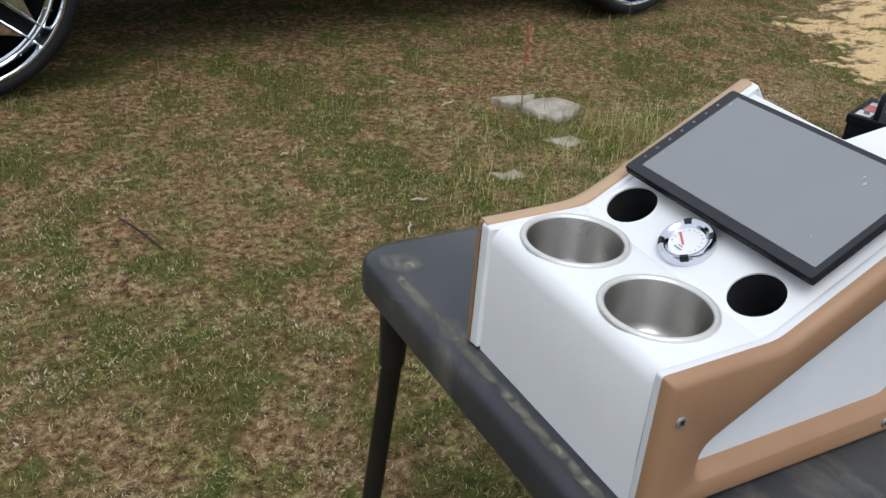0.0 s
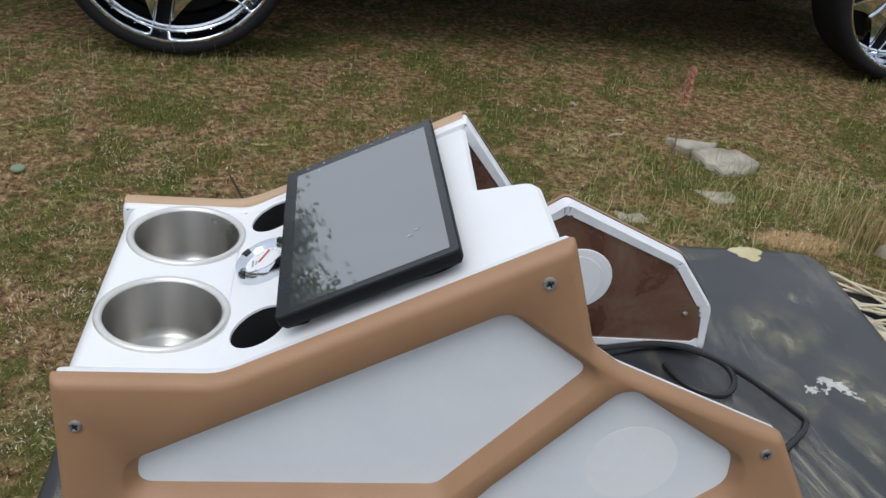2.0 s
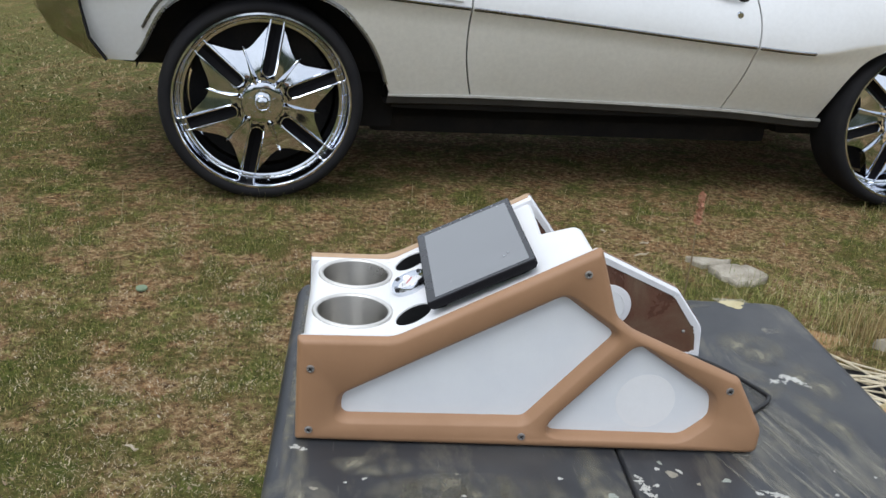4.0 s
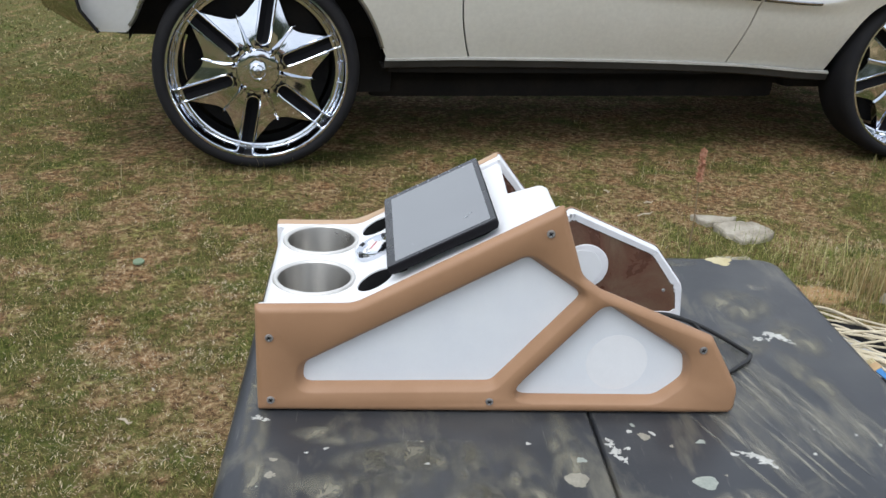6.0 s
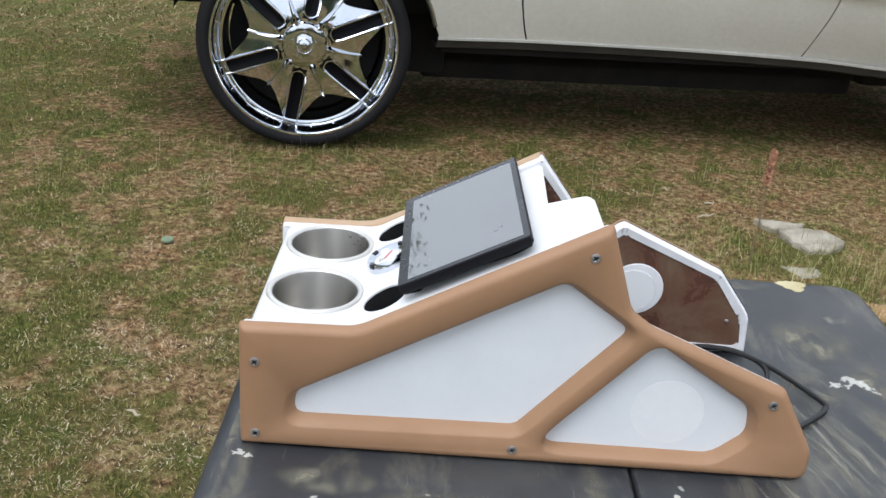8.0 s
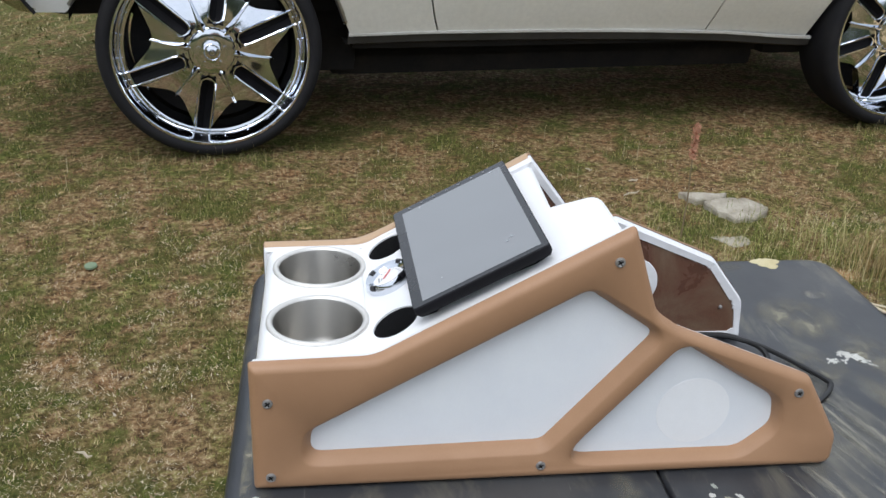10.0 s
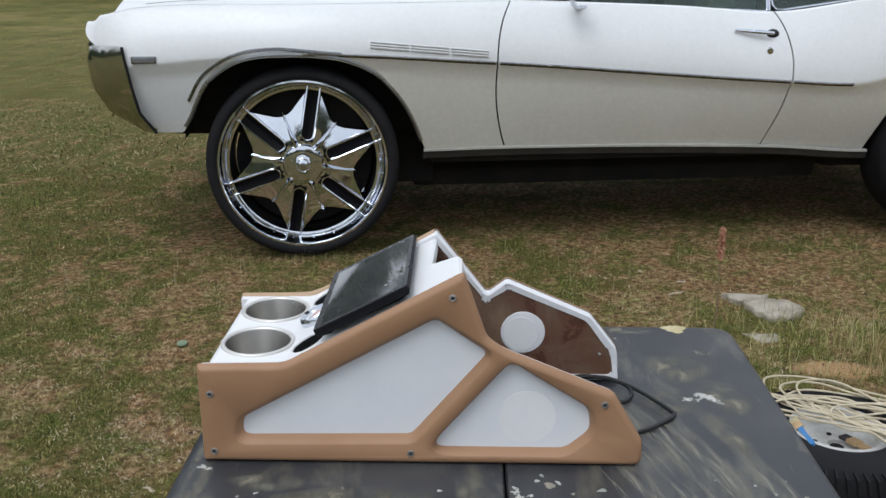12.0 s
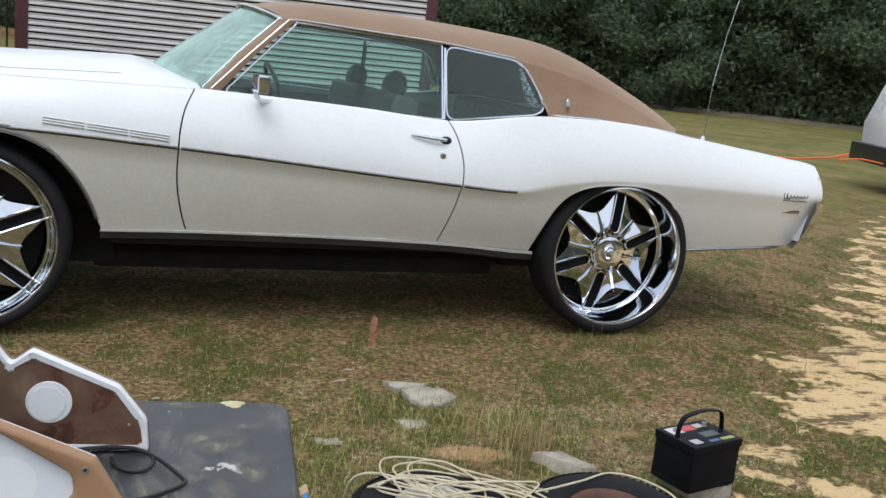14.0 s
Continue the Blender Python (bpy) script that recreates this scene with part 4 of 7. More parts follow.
    grid(bm, [[skin((u + 0.02, v + 0.004, z), far), skin((u - 0.012, v + 0.012, z + 0.012), far), skin((u - 0.035, v + 0.06, z + 0.012), far), skin((u - 0.02, v + 0.09, z - 0.02), far)] for u, v, z in ((1.0, 0.10, 1.18), (1.16, 0.145, 1.36), (1.345, 0.192, 1.532))])
    part("front_pillar", bm, M_ROOF, car, "brown trimmed windscreen pillar")

# windscreen and rear window
def screen_sheet(base, top, bow):
    rows = []
    for i in range(9):
        k = i / 8
        row = []
        for j in range(25):
            s = j / 12 - 1
            b = Vector((base[0] + base[2] * s * s, CW / 2 + s * base[1], base[3] - base[4] * s * s))
            t = Vector((top[0] + top[2] * s * s, CW / 2 + s * top[1], top[3] - top[4] * s * s))
            p = b.lerp(t, k)
            p.x += bow * math.sin(math.pi * k)
            p.z -= GZ
            row.append(p)
        rows.append(row)
    bm = bmesh.new()
    grid(bm, rows)
    return bm


pane = part("windscreen", screen_sheet((0.74, 0.80, 0.27, 1.235, 0.055), (1.215, 0.71, 0.11, 1.592, 0.065), -0.015), M_WINDSCREEN, car, "raked greenish windscreen")
pane.visible_shadow = False
bm = bmesh.new()
tube(bm, [(1.205 + 0.115 * s * s, CW / 2 + s * 0.725, 1.602 - 0.066 * s * s - GZ) for s in np.linspace(-1, 1, 21)], 0.010, 6)
part("frame", bm, M_CHROME, pane, "chrome windscreen frame")
bm = bmesh.new()
grid(bm, [[Vector((u, v, z - GZ)) for v in np.linspace(0.2, CW - 0.2, 8)] for u, z in ((0.66, 1.20), (0.80, 1.18), (1.1, 1.14))])
part("cowl", bm, M_DARK, car, "dark cowl below the windscreen")

# cabin
bm = bmesh.new()
box(bm, (0.86, 0.2, 0.95 - GZ), (1.16, CW - 0.2, 1.185 - GZ), 0.05, 3)
part("dashboard", bm, M_LEATHER, car, "dark dashboard")
bm = bmesh.new()
a = [(1.36 + 0.19 * math.sin(t) * -0.35, 0.50 + 0.19 * math.cos(t), 1.14 + 0.19 * math.sin(t) * 0.94 - GZ) for t in np.linspace(0, 2 * math.pi, 29)[:-1]]
tube(bm, a, 0.012, 8, closed=True)
tube(bm, [(1.36, 0.50, 1.14 - GZ), (1.10, 0.50, 1.02 - GZ)], 0.025, 8)
tube(bm, [(1.36, 0.32, 1.14 - GZ), (1.36, 0.68, 1.14 - GZ)], 0.014, 6)
part("steering_wheel", bm, M_BLACK_PLASTIC, car, "thin dark steering wheel")
for v0, v1 in ((0.22, 0.86), (1.06, 1.70)):
    bm = bmesh.new()
    box(bm, (1.45, v0, 0.72 - GZ), (1.95, v1, 0.92 - GZ), 0.06, 3)
    box(bm, (-0.07, v0, 0.0), (0.07, v1, 0.52), 0.055, 3)
    bmesh.ops.transform(bm, matrix=pose(1.86, 0, 0.72 - GZ, 0, 12, 0), verts=[v for v in bm.verts if v.co.x < 0.2])
    seat = part("front_seat", bm, M_LEATHER, car, "dark vinyl front bucket seat")
    bm = bmesh.new()
    bmesh.ops.create_uvsphere(bm, u_segments=20, v_segments=12, radius=1, matrix=Matrix.Translation((0, (v0 + v1) / 2, 0.555)) @ Matrix.Diagonal((0.06, 0.13, 0.085, 1)))
    bmesh.ops.transform(bm, matrix=pose(1.86, 0, 0.72 - GZ, 0, 12, 0), verts=bm.verts)
    part("headrest", bm, M_HEADREST, seat, "black rounded headrest")
bm = bmesh.new()
box(bm, (2.45, 0.25, 0.70 - GZ), (2.85, CW - 0.25, 0.90 - GZ), 0.06, 3)
box(bm, (2.72, 0.25, 0.80 - GZ), (2.92, CW - 0.25, 1.20 - GZ), 0.06, 3)
part("rear_seat", bm, M_LEATHER, car, "dark vinyl rear bench seat")
bm = bmesh.new()
for v in (0.13, CW - 0.16):
    box(bm, (0.95, v, 0.66 - GZ), (2.65, v + 0.03, 1.125 - GZ), 0.01)
box(bm, (2.88, 0.12, 1.10 - GZ), (3.60, CW - 0.12, 1.15 - GZ), 0.02)
part("door_card", bm, M_LEATHER, car, "dark inner door trim and parcel shelf")

# mirror, handle, lock, emblems, antenna
bm = bmesh.new()
tube(bm, [(1.255, 0.055, 1.163 - GZ), (1.20, 0.02, 1.165 - GZ), (1.17, -0.03, 1.19 - GZ), (1.165, -0.06, 1.235 - GZ)], [0.010, 0.011, 0.011, 0.012], 8)
mirror = part("door_mirror", bm, M_CHROME, car, "chrome door mirror")
bm = bmesh.new()
box(bm, (-0.028, -0.056, -0.040), (0.022, 0.056, 0.040), 0.014, 4)
bmesh.ops.transform(bm, matrix=pose(1.185, -0.075, 1.248 - GZ, 0, 0, 8), verts=bm.verts)
head = part("mirror_head", bm, M_CHROME, mirror)
bm = bmesh.new()
box(bm, (0.0225, -0.048, -0.032), (0.0245, 0.048, 0.032), 0.0008, 1)
bmesh.ops.transform(bm, matrix=pose(1.185, -0.075, 1.248 - GZ, 0, 0, 8), verts=bm.verts)
part("mirror_glass", bm, M_CHROME_OLD, head, "dim mirror glass")
bm = bmesh.new()
hz = 1.055
tube(bm, [(1.925, side(1.925, hz + 0.008) - 0.012, hz + 0.008 - GZ), (2.03, side(2.03, hz) - 0.028, hz - GZ), (2.10, side(2.1, hz - 0.006) - 0.026, hz - 0.006 - GZ)], [0.006, 0.010, 0.008], 8)
handle = part("door_handle", bm, M_CHROME, car, "chrome door handle")
bm = bmesh.new()
lathe(bm, [(0.0, 0.006), (0.02, 0.005), (0.028, 0.0), (0.03, -0.006)], 20, Matrix.Translation((2.105, side(2.105, 1.045) - 0.006, 1.045 - GZ)) @ pose(0, 0, 0, 90) @ Matrix.Diagonal((1, 0.7, 1, 1)))
part("handle_button", bm, M_BLACK_PLASTIC, handle)
bm = bmesh.new()
lathe(bm, [(0.0, 0.003), (0.008, 0.005), (0.014, 0.004), (0.017, -0.003)], 20, Matrix.Translation((2.087, side(2.087, 0.972) - 0.001, 0.972 - GZ)) @ pose(0, 0, 0, 90))
part("door_lock", bm, M_CHROME, car, "round chrome door lock")
bm = bmesh.new()
tube(bm, [(3.637, 0.12, 1.13 - GZ), (3.64, 0.12, 1.16 - GZ)], [0.018, 0.008], 10)
tube(bm, [(3.64, 0.12, 1.15 - GZ), (3.65, 0.12, 1.43 - GZ), (3.69, 0.12, 1.70 - GZ), (3.735, 0.12, 1.90 - GZ)], [0.003, 0.0025, 0.002, 0.0015], 6)
part("antenna", bm, M_CHROME, car, "thin bent whip antenna")
bm = bmesh.new()
box(bm, (-0.712, side(-0.66, 0.965) - 0.010, 0.952 - GZ), (-0.608, side(-0.66, 0.965) + 0.02, 0.982 - GZ), 0.004)
marker = part("marker_light", bm, M_CHROME_OLD, car, "small side marker")
bm = bmesh.new()
box(bm, (-0.704, side(-0.66, 0.965) - 0.012, 0.957 - GZ), (-0.616, side(-0.66, 0.965) + 0.01, 0.977 - GZ), 0.002)
part("lens", bm, surface("grey_lens", (0.17, 0.18, 0.18), (0.12, 0.125, 0.125), 0.3), marker, "grey lens")
bm = bmesh.new()
box(bm, (4.13, side(4.2, 0.78) - 0.001, 0.768 - GZ), (4.28, side(4.2, 0.78) + 0.02, 0.788 - GZ), 0.004)
part("marker_light", bm, M_CHROME_OLD, car, "small side marker")
bm = bmesh.new()
pts = [(4.115 + 0.170 * s + 0.005 * math.cos(s * 46), side(4.15, 0.86) - 0.004, 0.866 + (0.018 if s < 0.27 else 0.007) * math.sin(s * 46) + 0.006 - GZ) for s in np.linspace(0, 1, 60)]
tube(bm, pts, 0.0026, 5)
tube(bm, [(4.12, side(4.15, 0.86) - 0.004, 0.848 - GZ), (4.29, side(4.25, 0.86) - 0.004, 0.845 - GZ)], 0.0025, 5)
part("emblem", bm, surface("dark_script", (0.03, 0.04, 0.04), (0.06, 0.07, 0.07), 0.35, 0.5), car, "dark script emblem drawn as a plain squiggle")
bm = bmesh.new()
lathe(bm, [(0.0, 0.004), (0.014, 0.003), (0.018, 0.0)], 12, Matrix.Translation(skin((2.78, 0.088, 1.268), False)) @ pose(0, 0, 0, 75) @ Matrix.Diagonal((0.6, 1.5, 1, 1)))
part("emblem", bm, M_CHROME_OLD, car, "small pillar emblem")

# bumpers and front end
bm = bmesh.new()
rows = []
for v in np.linspace(0, 1, 41):
    vv = 0.02 + (CW - 0.04) * v
    e = abs(2 * v - 1) ** 6
    f = -0.98 + 0.10 * e + 0.03 * math.sin(v * math.pi)
    back = 0.13 * max(0, (abs(2 * v - 1) - 0.97) / 0.03)
    rows.append([Vector((f + 0.10 + back, vv, 1.025 - GZ)), Vector((f + back * 0.8, vv, 1.015 - GZ)), Vector((f - 0.015 + back * 0.6, vv, 0.95 - GZ)), Vector((f + 0.0 + back * 0.6, vv, 0.83 - GZ)), Vector((f + 0.06 + back * 0.5, vv, 0.73 - GZ)), Vector((f + 0.19 + back * 0.4, vv, 0.655 - GZ))])
grid(bm, rows)
for far in (False, True):
    grid(bm, [[skin((-0.878 + k * 0.13, 0.012 - 0.068 * k ** 0.6, 1.026), far), skin((-0.885 + k * 0.14, 0.004 - 0.068 * k ** 0.6, 0.98), far), skin((-0.875 + k * 0.15, 0.004 - 0.063 * k ** 0.6, 0.85), far), skin((-0.83 + k * 0.13, 0.008 - 0.056 * k ** 0.6, 0.74), far), skin((-0.70 + k * 0.06, 0.014 - 0.052 * k ** 0.6, 0.655), far)] for k in np.linspace(0, 1, 7)])
bumper = part("front_bumper", bm, M_BUMPER, car, "tarnished chrome front bumper")
for far in (False, True):
    bm = bmesh.new()
    tube(bm, [skin(p, far) for p in ((-0.746, -0.052, 1.022), (-0.742, -0.056, 0.98), (-0.722, -0.052, 0.85), (-0.698, -0.044, 0.74), (-0.636, -0.036, 0.652))], 0.0075, 6)
    part("bumper_gap", bm, M_RUBBER, bumper, "dark gap beside the bumper end")
bm = bmesh.new()
rows = []
for v in np.linspace(0, 1, 25):
    vv = 0.03 + (CW - 0.06) * v
    rows.append([Vector((-0.83 - 0.06 * math.sin(v * math.pi), vv, z - GZ)) for z in (0.72, 0.80, 0.90, 0.95)])
grid(bm, rows)
part("grille", bm, M_DARK, car, "dark grille between the headlamps")
bm = bmesh.new()
rows = []
for v in np.linspace(0, 1, 31):
    vv = 0.04 + (CW - 0.08) * v
    b = 0.06 * math.sin(v * math.pi) ** 0.4
    rows.append([Vector((4.37 + b, vv, 0.86 - GZ)), Vector((4.44 + b, vv, 0.84 - GZ)), Vector((4.455 + b, vv, 0.79 - GZ)), Vector((4.41 + b, vv, 0.68 - GZ)), Vector((4.30 + b, vv, 0.56 - GZ))])
grid(bm, rows)
for far in (False, True):
    grid(bm, [[skin((4.46 - k * 0.09, 0.04 - 0.05 * k, 0.845), far), skin((4.465 - k * 0.095, 0.035 - 0.05 * k, 0.80), far), skin((4.425 - k * 0.08, 0.04 - 0.04 * k, 0.70), far), skin((4.315 - k * 0.04, 0.045 - 0.035 * k, 0.56), far)] for k in np.linspace(0, 1, 6)])
part("rear_bumper", bm, M_CHROME_OLD, car, "tarnished chrome rear bumper")
bm = bmesh.new()
grid(bm, [[Vector((4.41, v, 0.98 - GZ)), Vector((4.425, v, 0.93 - GZ)), Vector((4.40, v, 0.85 - GZ)), Vector((4.34, v, 0.60 - GZ))] for v in np.linspace(0.05, CW - 0.05, 12)])
part("tail_panel", bm, M_PAINT, car, "white tail panel")


M_GLOSS_BLACK = surface("gloss_black_slot", (0.006, 0.006, 0.007), (0.010, 0.010, 0.012), 0.5, fine=60, coarse=9, rel=0.0, spec=0.08)


# wheels
def wheel(at, far, dish):
    R = 0.377
    m = Matrix.Translation(at) @ pose(0, 0, 0, -90 if far else 90)     # z of the wheel points outwards
    bm = bmesh.new()
    lathe(bm, [(R + 0.004, -0.03), (R + 0.006, -0.006), (R, 0.0), (R - 0.008, 0.001), (R - 0.012, -0.004), (R - 0.015, -0.014), (R - 0.019, -0.020 - dish * 0.6), (R - 0.023, -0.034 - dish), (R - 0.026, -0.0385 - dish), (R - 0.030, -0.0395 - dish), (R - 0.034, -0.044 - dish), (R - 0.044, -0.0455 - dish), (R - 0.0475, -0.0475 - dish), (R - 0.049, -0.055 - dish), (R - 0.056, -0.12 - dish), (R - 0.058, -0.23)], 96, m)
    rim = part("wheel", bm, M_CHROME, car, "large chrome wheel rim with deep lip", 30)
    for k in range(24):
        a = math.radians(15 * k + 5)
        bm = bmesh.new()
        lathe(bm, [(0.0, 0.0042), (0.0022, 0.0038), (0.0036, 0.0018), (0.0038, -0.002)], 8, m @ Matrix.Translation(((R - 0.039) * math.cos(a), (R - 0.039) * math.sin(a), -0.0448 - dish)))
        part("rim_bolt", bm, M_CHROME, rim)
    face = m @ Matrix.Translation((0, 0, -dish))
    bm = bmesh.new()
    lathe(bm, [(0.0, -0.13), (0.16, -0.13), (0.17, -0.165), (R - 0.066, -0.17)], 48, face)
    part("brake_disc", bm, M_DARK, rim, "dark brake and wheel back")
    bm = bmesh.new()
    lathe(bm, [(R - 0.002, -0.012), (R + 0.005, 0.004), (R + 0.016, 0.010), (R + 0.034, 0.006), (R + 0.048, -0.012), (R + 0.055, -0.045), (R + 0.056, -0.11), (R + 0.055, -0.18), (R + 0.05, -0.235), (R + 0.02, -0.25), (R - 0.01, -0.23)], 96, m)
    part("tyre", bm, M_RUBBER, rim, "thin low-profile black tyre", 50)
    for k in range(6):
        # petal of the star face between two slots, with a raised rib and scalloped outer edge
        b = face @ pose(0, 0, 0, 0, 0, 50 + 60 * k)
        bm = bmesh.new()
        rows = []
        ts = (-1, -0.95, -0.72, -0.45, -0.22, -0.075, 0, 0.075, 0.22, 0.45, 0.72, 0.95, 1)
        for i in range(13):
            s = i / 12
            row = []
            for t in ts:
                r_out = 0.226 + 0.096 * abs(t) ** 2.3 + (0.012 if t == 0 else 0)
                r = 0.078 + (r_out - 0.078) * s
                g = min(1.0, max(0.0, (r - 0.108) / 0.018))
                lim = math.radians(30) - math.asin(0.031 * math.sqrt(1 - (1 - g) ** 2) / r)
                rib = 0.003 if t == 0 else 0.0
                h = -0.008 - 0.05 * (r - 0.078) - 0.42 * (r - 0.078) ** 2 + rib - 0.010 * s * (1 - t * t) + (-0.004 if abs(t) == 1 else 0)
                row.append(b @ Vector((r * math.cos(t * lim), r * math.sin(t * lim), h)))
            rows.append(row)
        down = face.to_3x3() @ Vector((0, 0, -0.05))
        rows.append([p + down for p in rows[-1]])
        rows = [[row[0] + down] + row + [row[-1] + down] for row in rows]
        grid(bm, rows)
        part("petal", bm, M_CHROME, rim, "chrome star petal with scalloped edge", 24)
        # pointed spike over the petal
        bm = bmesh.new()
        grid(bm, [[b @ Vector((r, w * q, h0 + (h1 - h0) * e)) for q, e in ((-1, 0), (-0.75, 0.55), (-0.16, 1.0), (0.16, 1.0), (0.75, 0.55), (1, 0))] for r, w, h0, h1 in ((0.080, 0.022, -0.03, 0.006), (0.092, 0.019, -0.025, 0.0100), (0.12, 0.0145, -0.025, 0.0085), (0.17, 0.0085, -0.035, -0.003), (0.22, 0.0040, -0.045, -0.018), (0.246, 0.0010, -0.045, -0.030))])
        part("spike", bm, M_CHROME, rim, "pointed chrome spike", 30)
        # frame of the slot and its dark floor
        turn = face @ pose(0, 0, 0, 0, 0, 20 + 60 * k)
        bm = bmesh.new()
        for sgn in (-1, 1):
            grid(bm, [[turn @ Vector((r, sgn * p, q + h)) for p, q in ((0.0265, -0.05), (0.0265, 0.002), (0.029, 0.0045), (0.0315, 0.002), (0.033, -0.02))] for r, h in ((0.126, -0.0115), (0.17, -0.0162), (0.21, -0.0219), (0.25, -0.029), (0.29, -0.0375), (0.325, -0.046), (R - 0.026, -0.050))])
        rail = [(R - 0.03, -0.0285, -0.046), (0.29, -0.0285, -0.034), (0.21, -0.0285, -0.0185), (0.15, -0.0285, -0.0100), (0.124, -0.025, -0.0078), (0.114, -0.014, -0.0068), (0.111, 0.0, -0.0066)]
        rail = rail + [(p, -q, h) for p, q, h in rail[-2::-1]]
        tube(bm, [turn @ Vector(p) for p in rail], 0.0048, 6)
        part("slot_frame", bm, M_CHROME, rim, "chrome frame of a spoke slot", 30)
        bm = bmesh.new()
        grid(bm, [[turn @ Vector((r, w, h + abs(w) * 0.5)) for w in (-0.03, -0.018, 0.0, 0.018, 0.03)] for r, h in ((0.104, -0.012), (0.112, -0.026), (0.125, -0.034), (0.2, -0.048), (R - 0.034, -0.066))])
        part("slot", bm, M_GLOSS_BLACK, rim, "glossy black slot in the spoke")
    bm = bmesh.new()
    lathe(bm, [(0.0, 0.027), (0.016, 0.0265), (0.020, 0.023), (0.026, 0.022), (0.030, 0.014), (0.036, 0.0105), (0.055, 0.0095), (0.074, 0.0080), (0.086, 0.0045), (0.091, -0.003), (0.093, -0.05)], 40, face)
    cap = part("centre_cap", bm, M_CHROME, rim, "round chrome centre cap", 40)
    bm = bmesh.new()
    lathe(bm, [(0.009, 0.0266), (0.011, 0.0280), (0.013, 0.0266)], 24, face)
    part("cap_ring", bm, M_INK, cap)
    for k in range(5):
        a = math.radians(90 + 72 * k)
        bm = bmesh.new()
        lathe(bm, [(0.0, 0.013), (0.007, 0.012), (0.010, 0.0)], 6, face @ Matrix.Translation((0.052 * math.cos(a), 0.052 * math.sin(a), 0)))
        part("lug_nut", bm, M_CHROME, rim)


for u, dish in ((-0.018, 0.015), (3.140, 0.115)):
    wheel((u, -0.01, 0.491 - GZ), False, dish)
    wheel((u, CW + 0.01, 0.491 - GZ), True, dish)


# ---- ground ----
def fbm(x, y, scale, seed, octaves=4, gain=0.6):
    """Fractal noise about zero."""
    v, amp = 0.0, 1.0
    for k in range(octaves):
        v += amp * noise.noise((x * scale + 17.3 * k, y * scale - 9.1 * k, seed))
        amp *= gain
        scale *= 2.1
    return v


def step(v, lo, hi):
    t = min(1.0, max(0.0, (v - lo) / (hi - lo)))
    return t * t * (3 - 2 * t)


def open_sand(x, y):
    """How far the open yellow sand behind the car bares the ground."""
    s = x - 0.75 * y
    base = -0.46 + 0.66 * step(s, 0.85, 1.85) * (0.62 + 0.38 * step(y, 1.85, 2.25)) - 0.20 * step(y, 2.9, 3.9) + 0.16 * step(s, 2.2, 4.2) - 0.6 * step(y, 8.0, 11.0) - 0.45 * step(1.3 - y, 0.0, 1.5)
    for cx, cy, rx, ry in ((2.89, 2.71, 0.16, 0.06), (3.12, 2.52, 0.17, 0.07), (2.83, 1.87, 0.14, 0.08)):
        base += 0.38 * math.exp(-((x - cx) / rx) ** 2 - ((y - cy) / ry) ** 2)
    return base + 0.33 * fbm((x - y) * 0.5, (x + y) * 1.05, 2.1, 2.0, 5, 0.8)


def bare(x, y):
    """Pale worn spots between the weeds, and the orange soil beside the rope."""
    v = 0.28 * fbm(x, y, 2.6, 31.0, 2) + 0.34 * fbm(x, y, 6.0, 19.0, 2) + 0.36 * fbm(x, y, 14.0, 12.0, 3, 0.8) + 0.10 * step(-x, -0.4, 0.6) * step(2.4 - y, 0, 1) - 0.10 * step(y, 1.9, 2.8)
    for cx, cy, rx, ry, k in ((1.64, 1.83, 0.14, 0.06, 0.9), (-0.37, 1.33, 0.15, 0.08, 0.42), (-0.31, 0.86, 0.14, 0.07, 0.42), (0.16, 1.42, 0.11, 0.06, 0.36), (0.15, 1.06, 0.10, 0.05, 0.34), (0.18, 0.85, 0.10, 0.05, 0.36), (-0.68, 1.32, 0.09, 0.05, 0.4), (-0.68, 2.61, 0.13, 0.06, 0.36), (-1.05, 2.69, 0.13, 0.06, 0.34), (-0.48, 1.92, 0.08, 0.03, 0.4), (2.42, 2.22, 0.34, 0.09, 0.75), (2.26, 1.86, 0.2, 0.14, 0.65), (2.75, 1.72, 0.2, 0.12, 0.6)):
        v += k * math.exp(-((x - cx) / rx) ** 2 - ((y - cy) / ry) ** 2)
    return v


def warm_soil(x, y):
    """Orange soil dug up beside the rope."""
    return math.exp(-((x - 1.64) / 0.17) ** 2 - ((y - 1.82) / 0.075) ** 2) + 0.55 * math.exp(-((x - 2.33) / 0.16) ** 2 - ((y - 2.02) / 0.07) ** 2)


def cover(x, y):
    """How green the ground is."""
    v = 0.34 * fbm(x, y, 2.0, 1.0, 2) + 0.46 * fbm(x, y, 5.5, 8.0, 2) + 0.44 * fbm(x, y, 14.0, 4.0, 3, 0.85)
    return v + 0.03 - 0.08 * step(x, 0.7, 1.4) * step(y, 2.15, 2.5) * step(3.4 - x, 0, 0.8) - 0.06 * step(y, 2.9, 3.4) + 0.06 * step(-x, 0.2, 1.5) + 0.26 * step(-x, 0.7, 2.2)


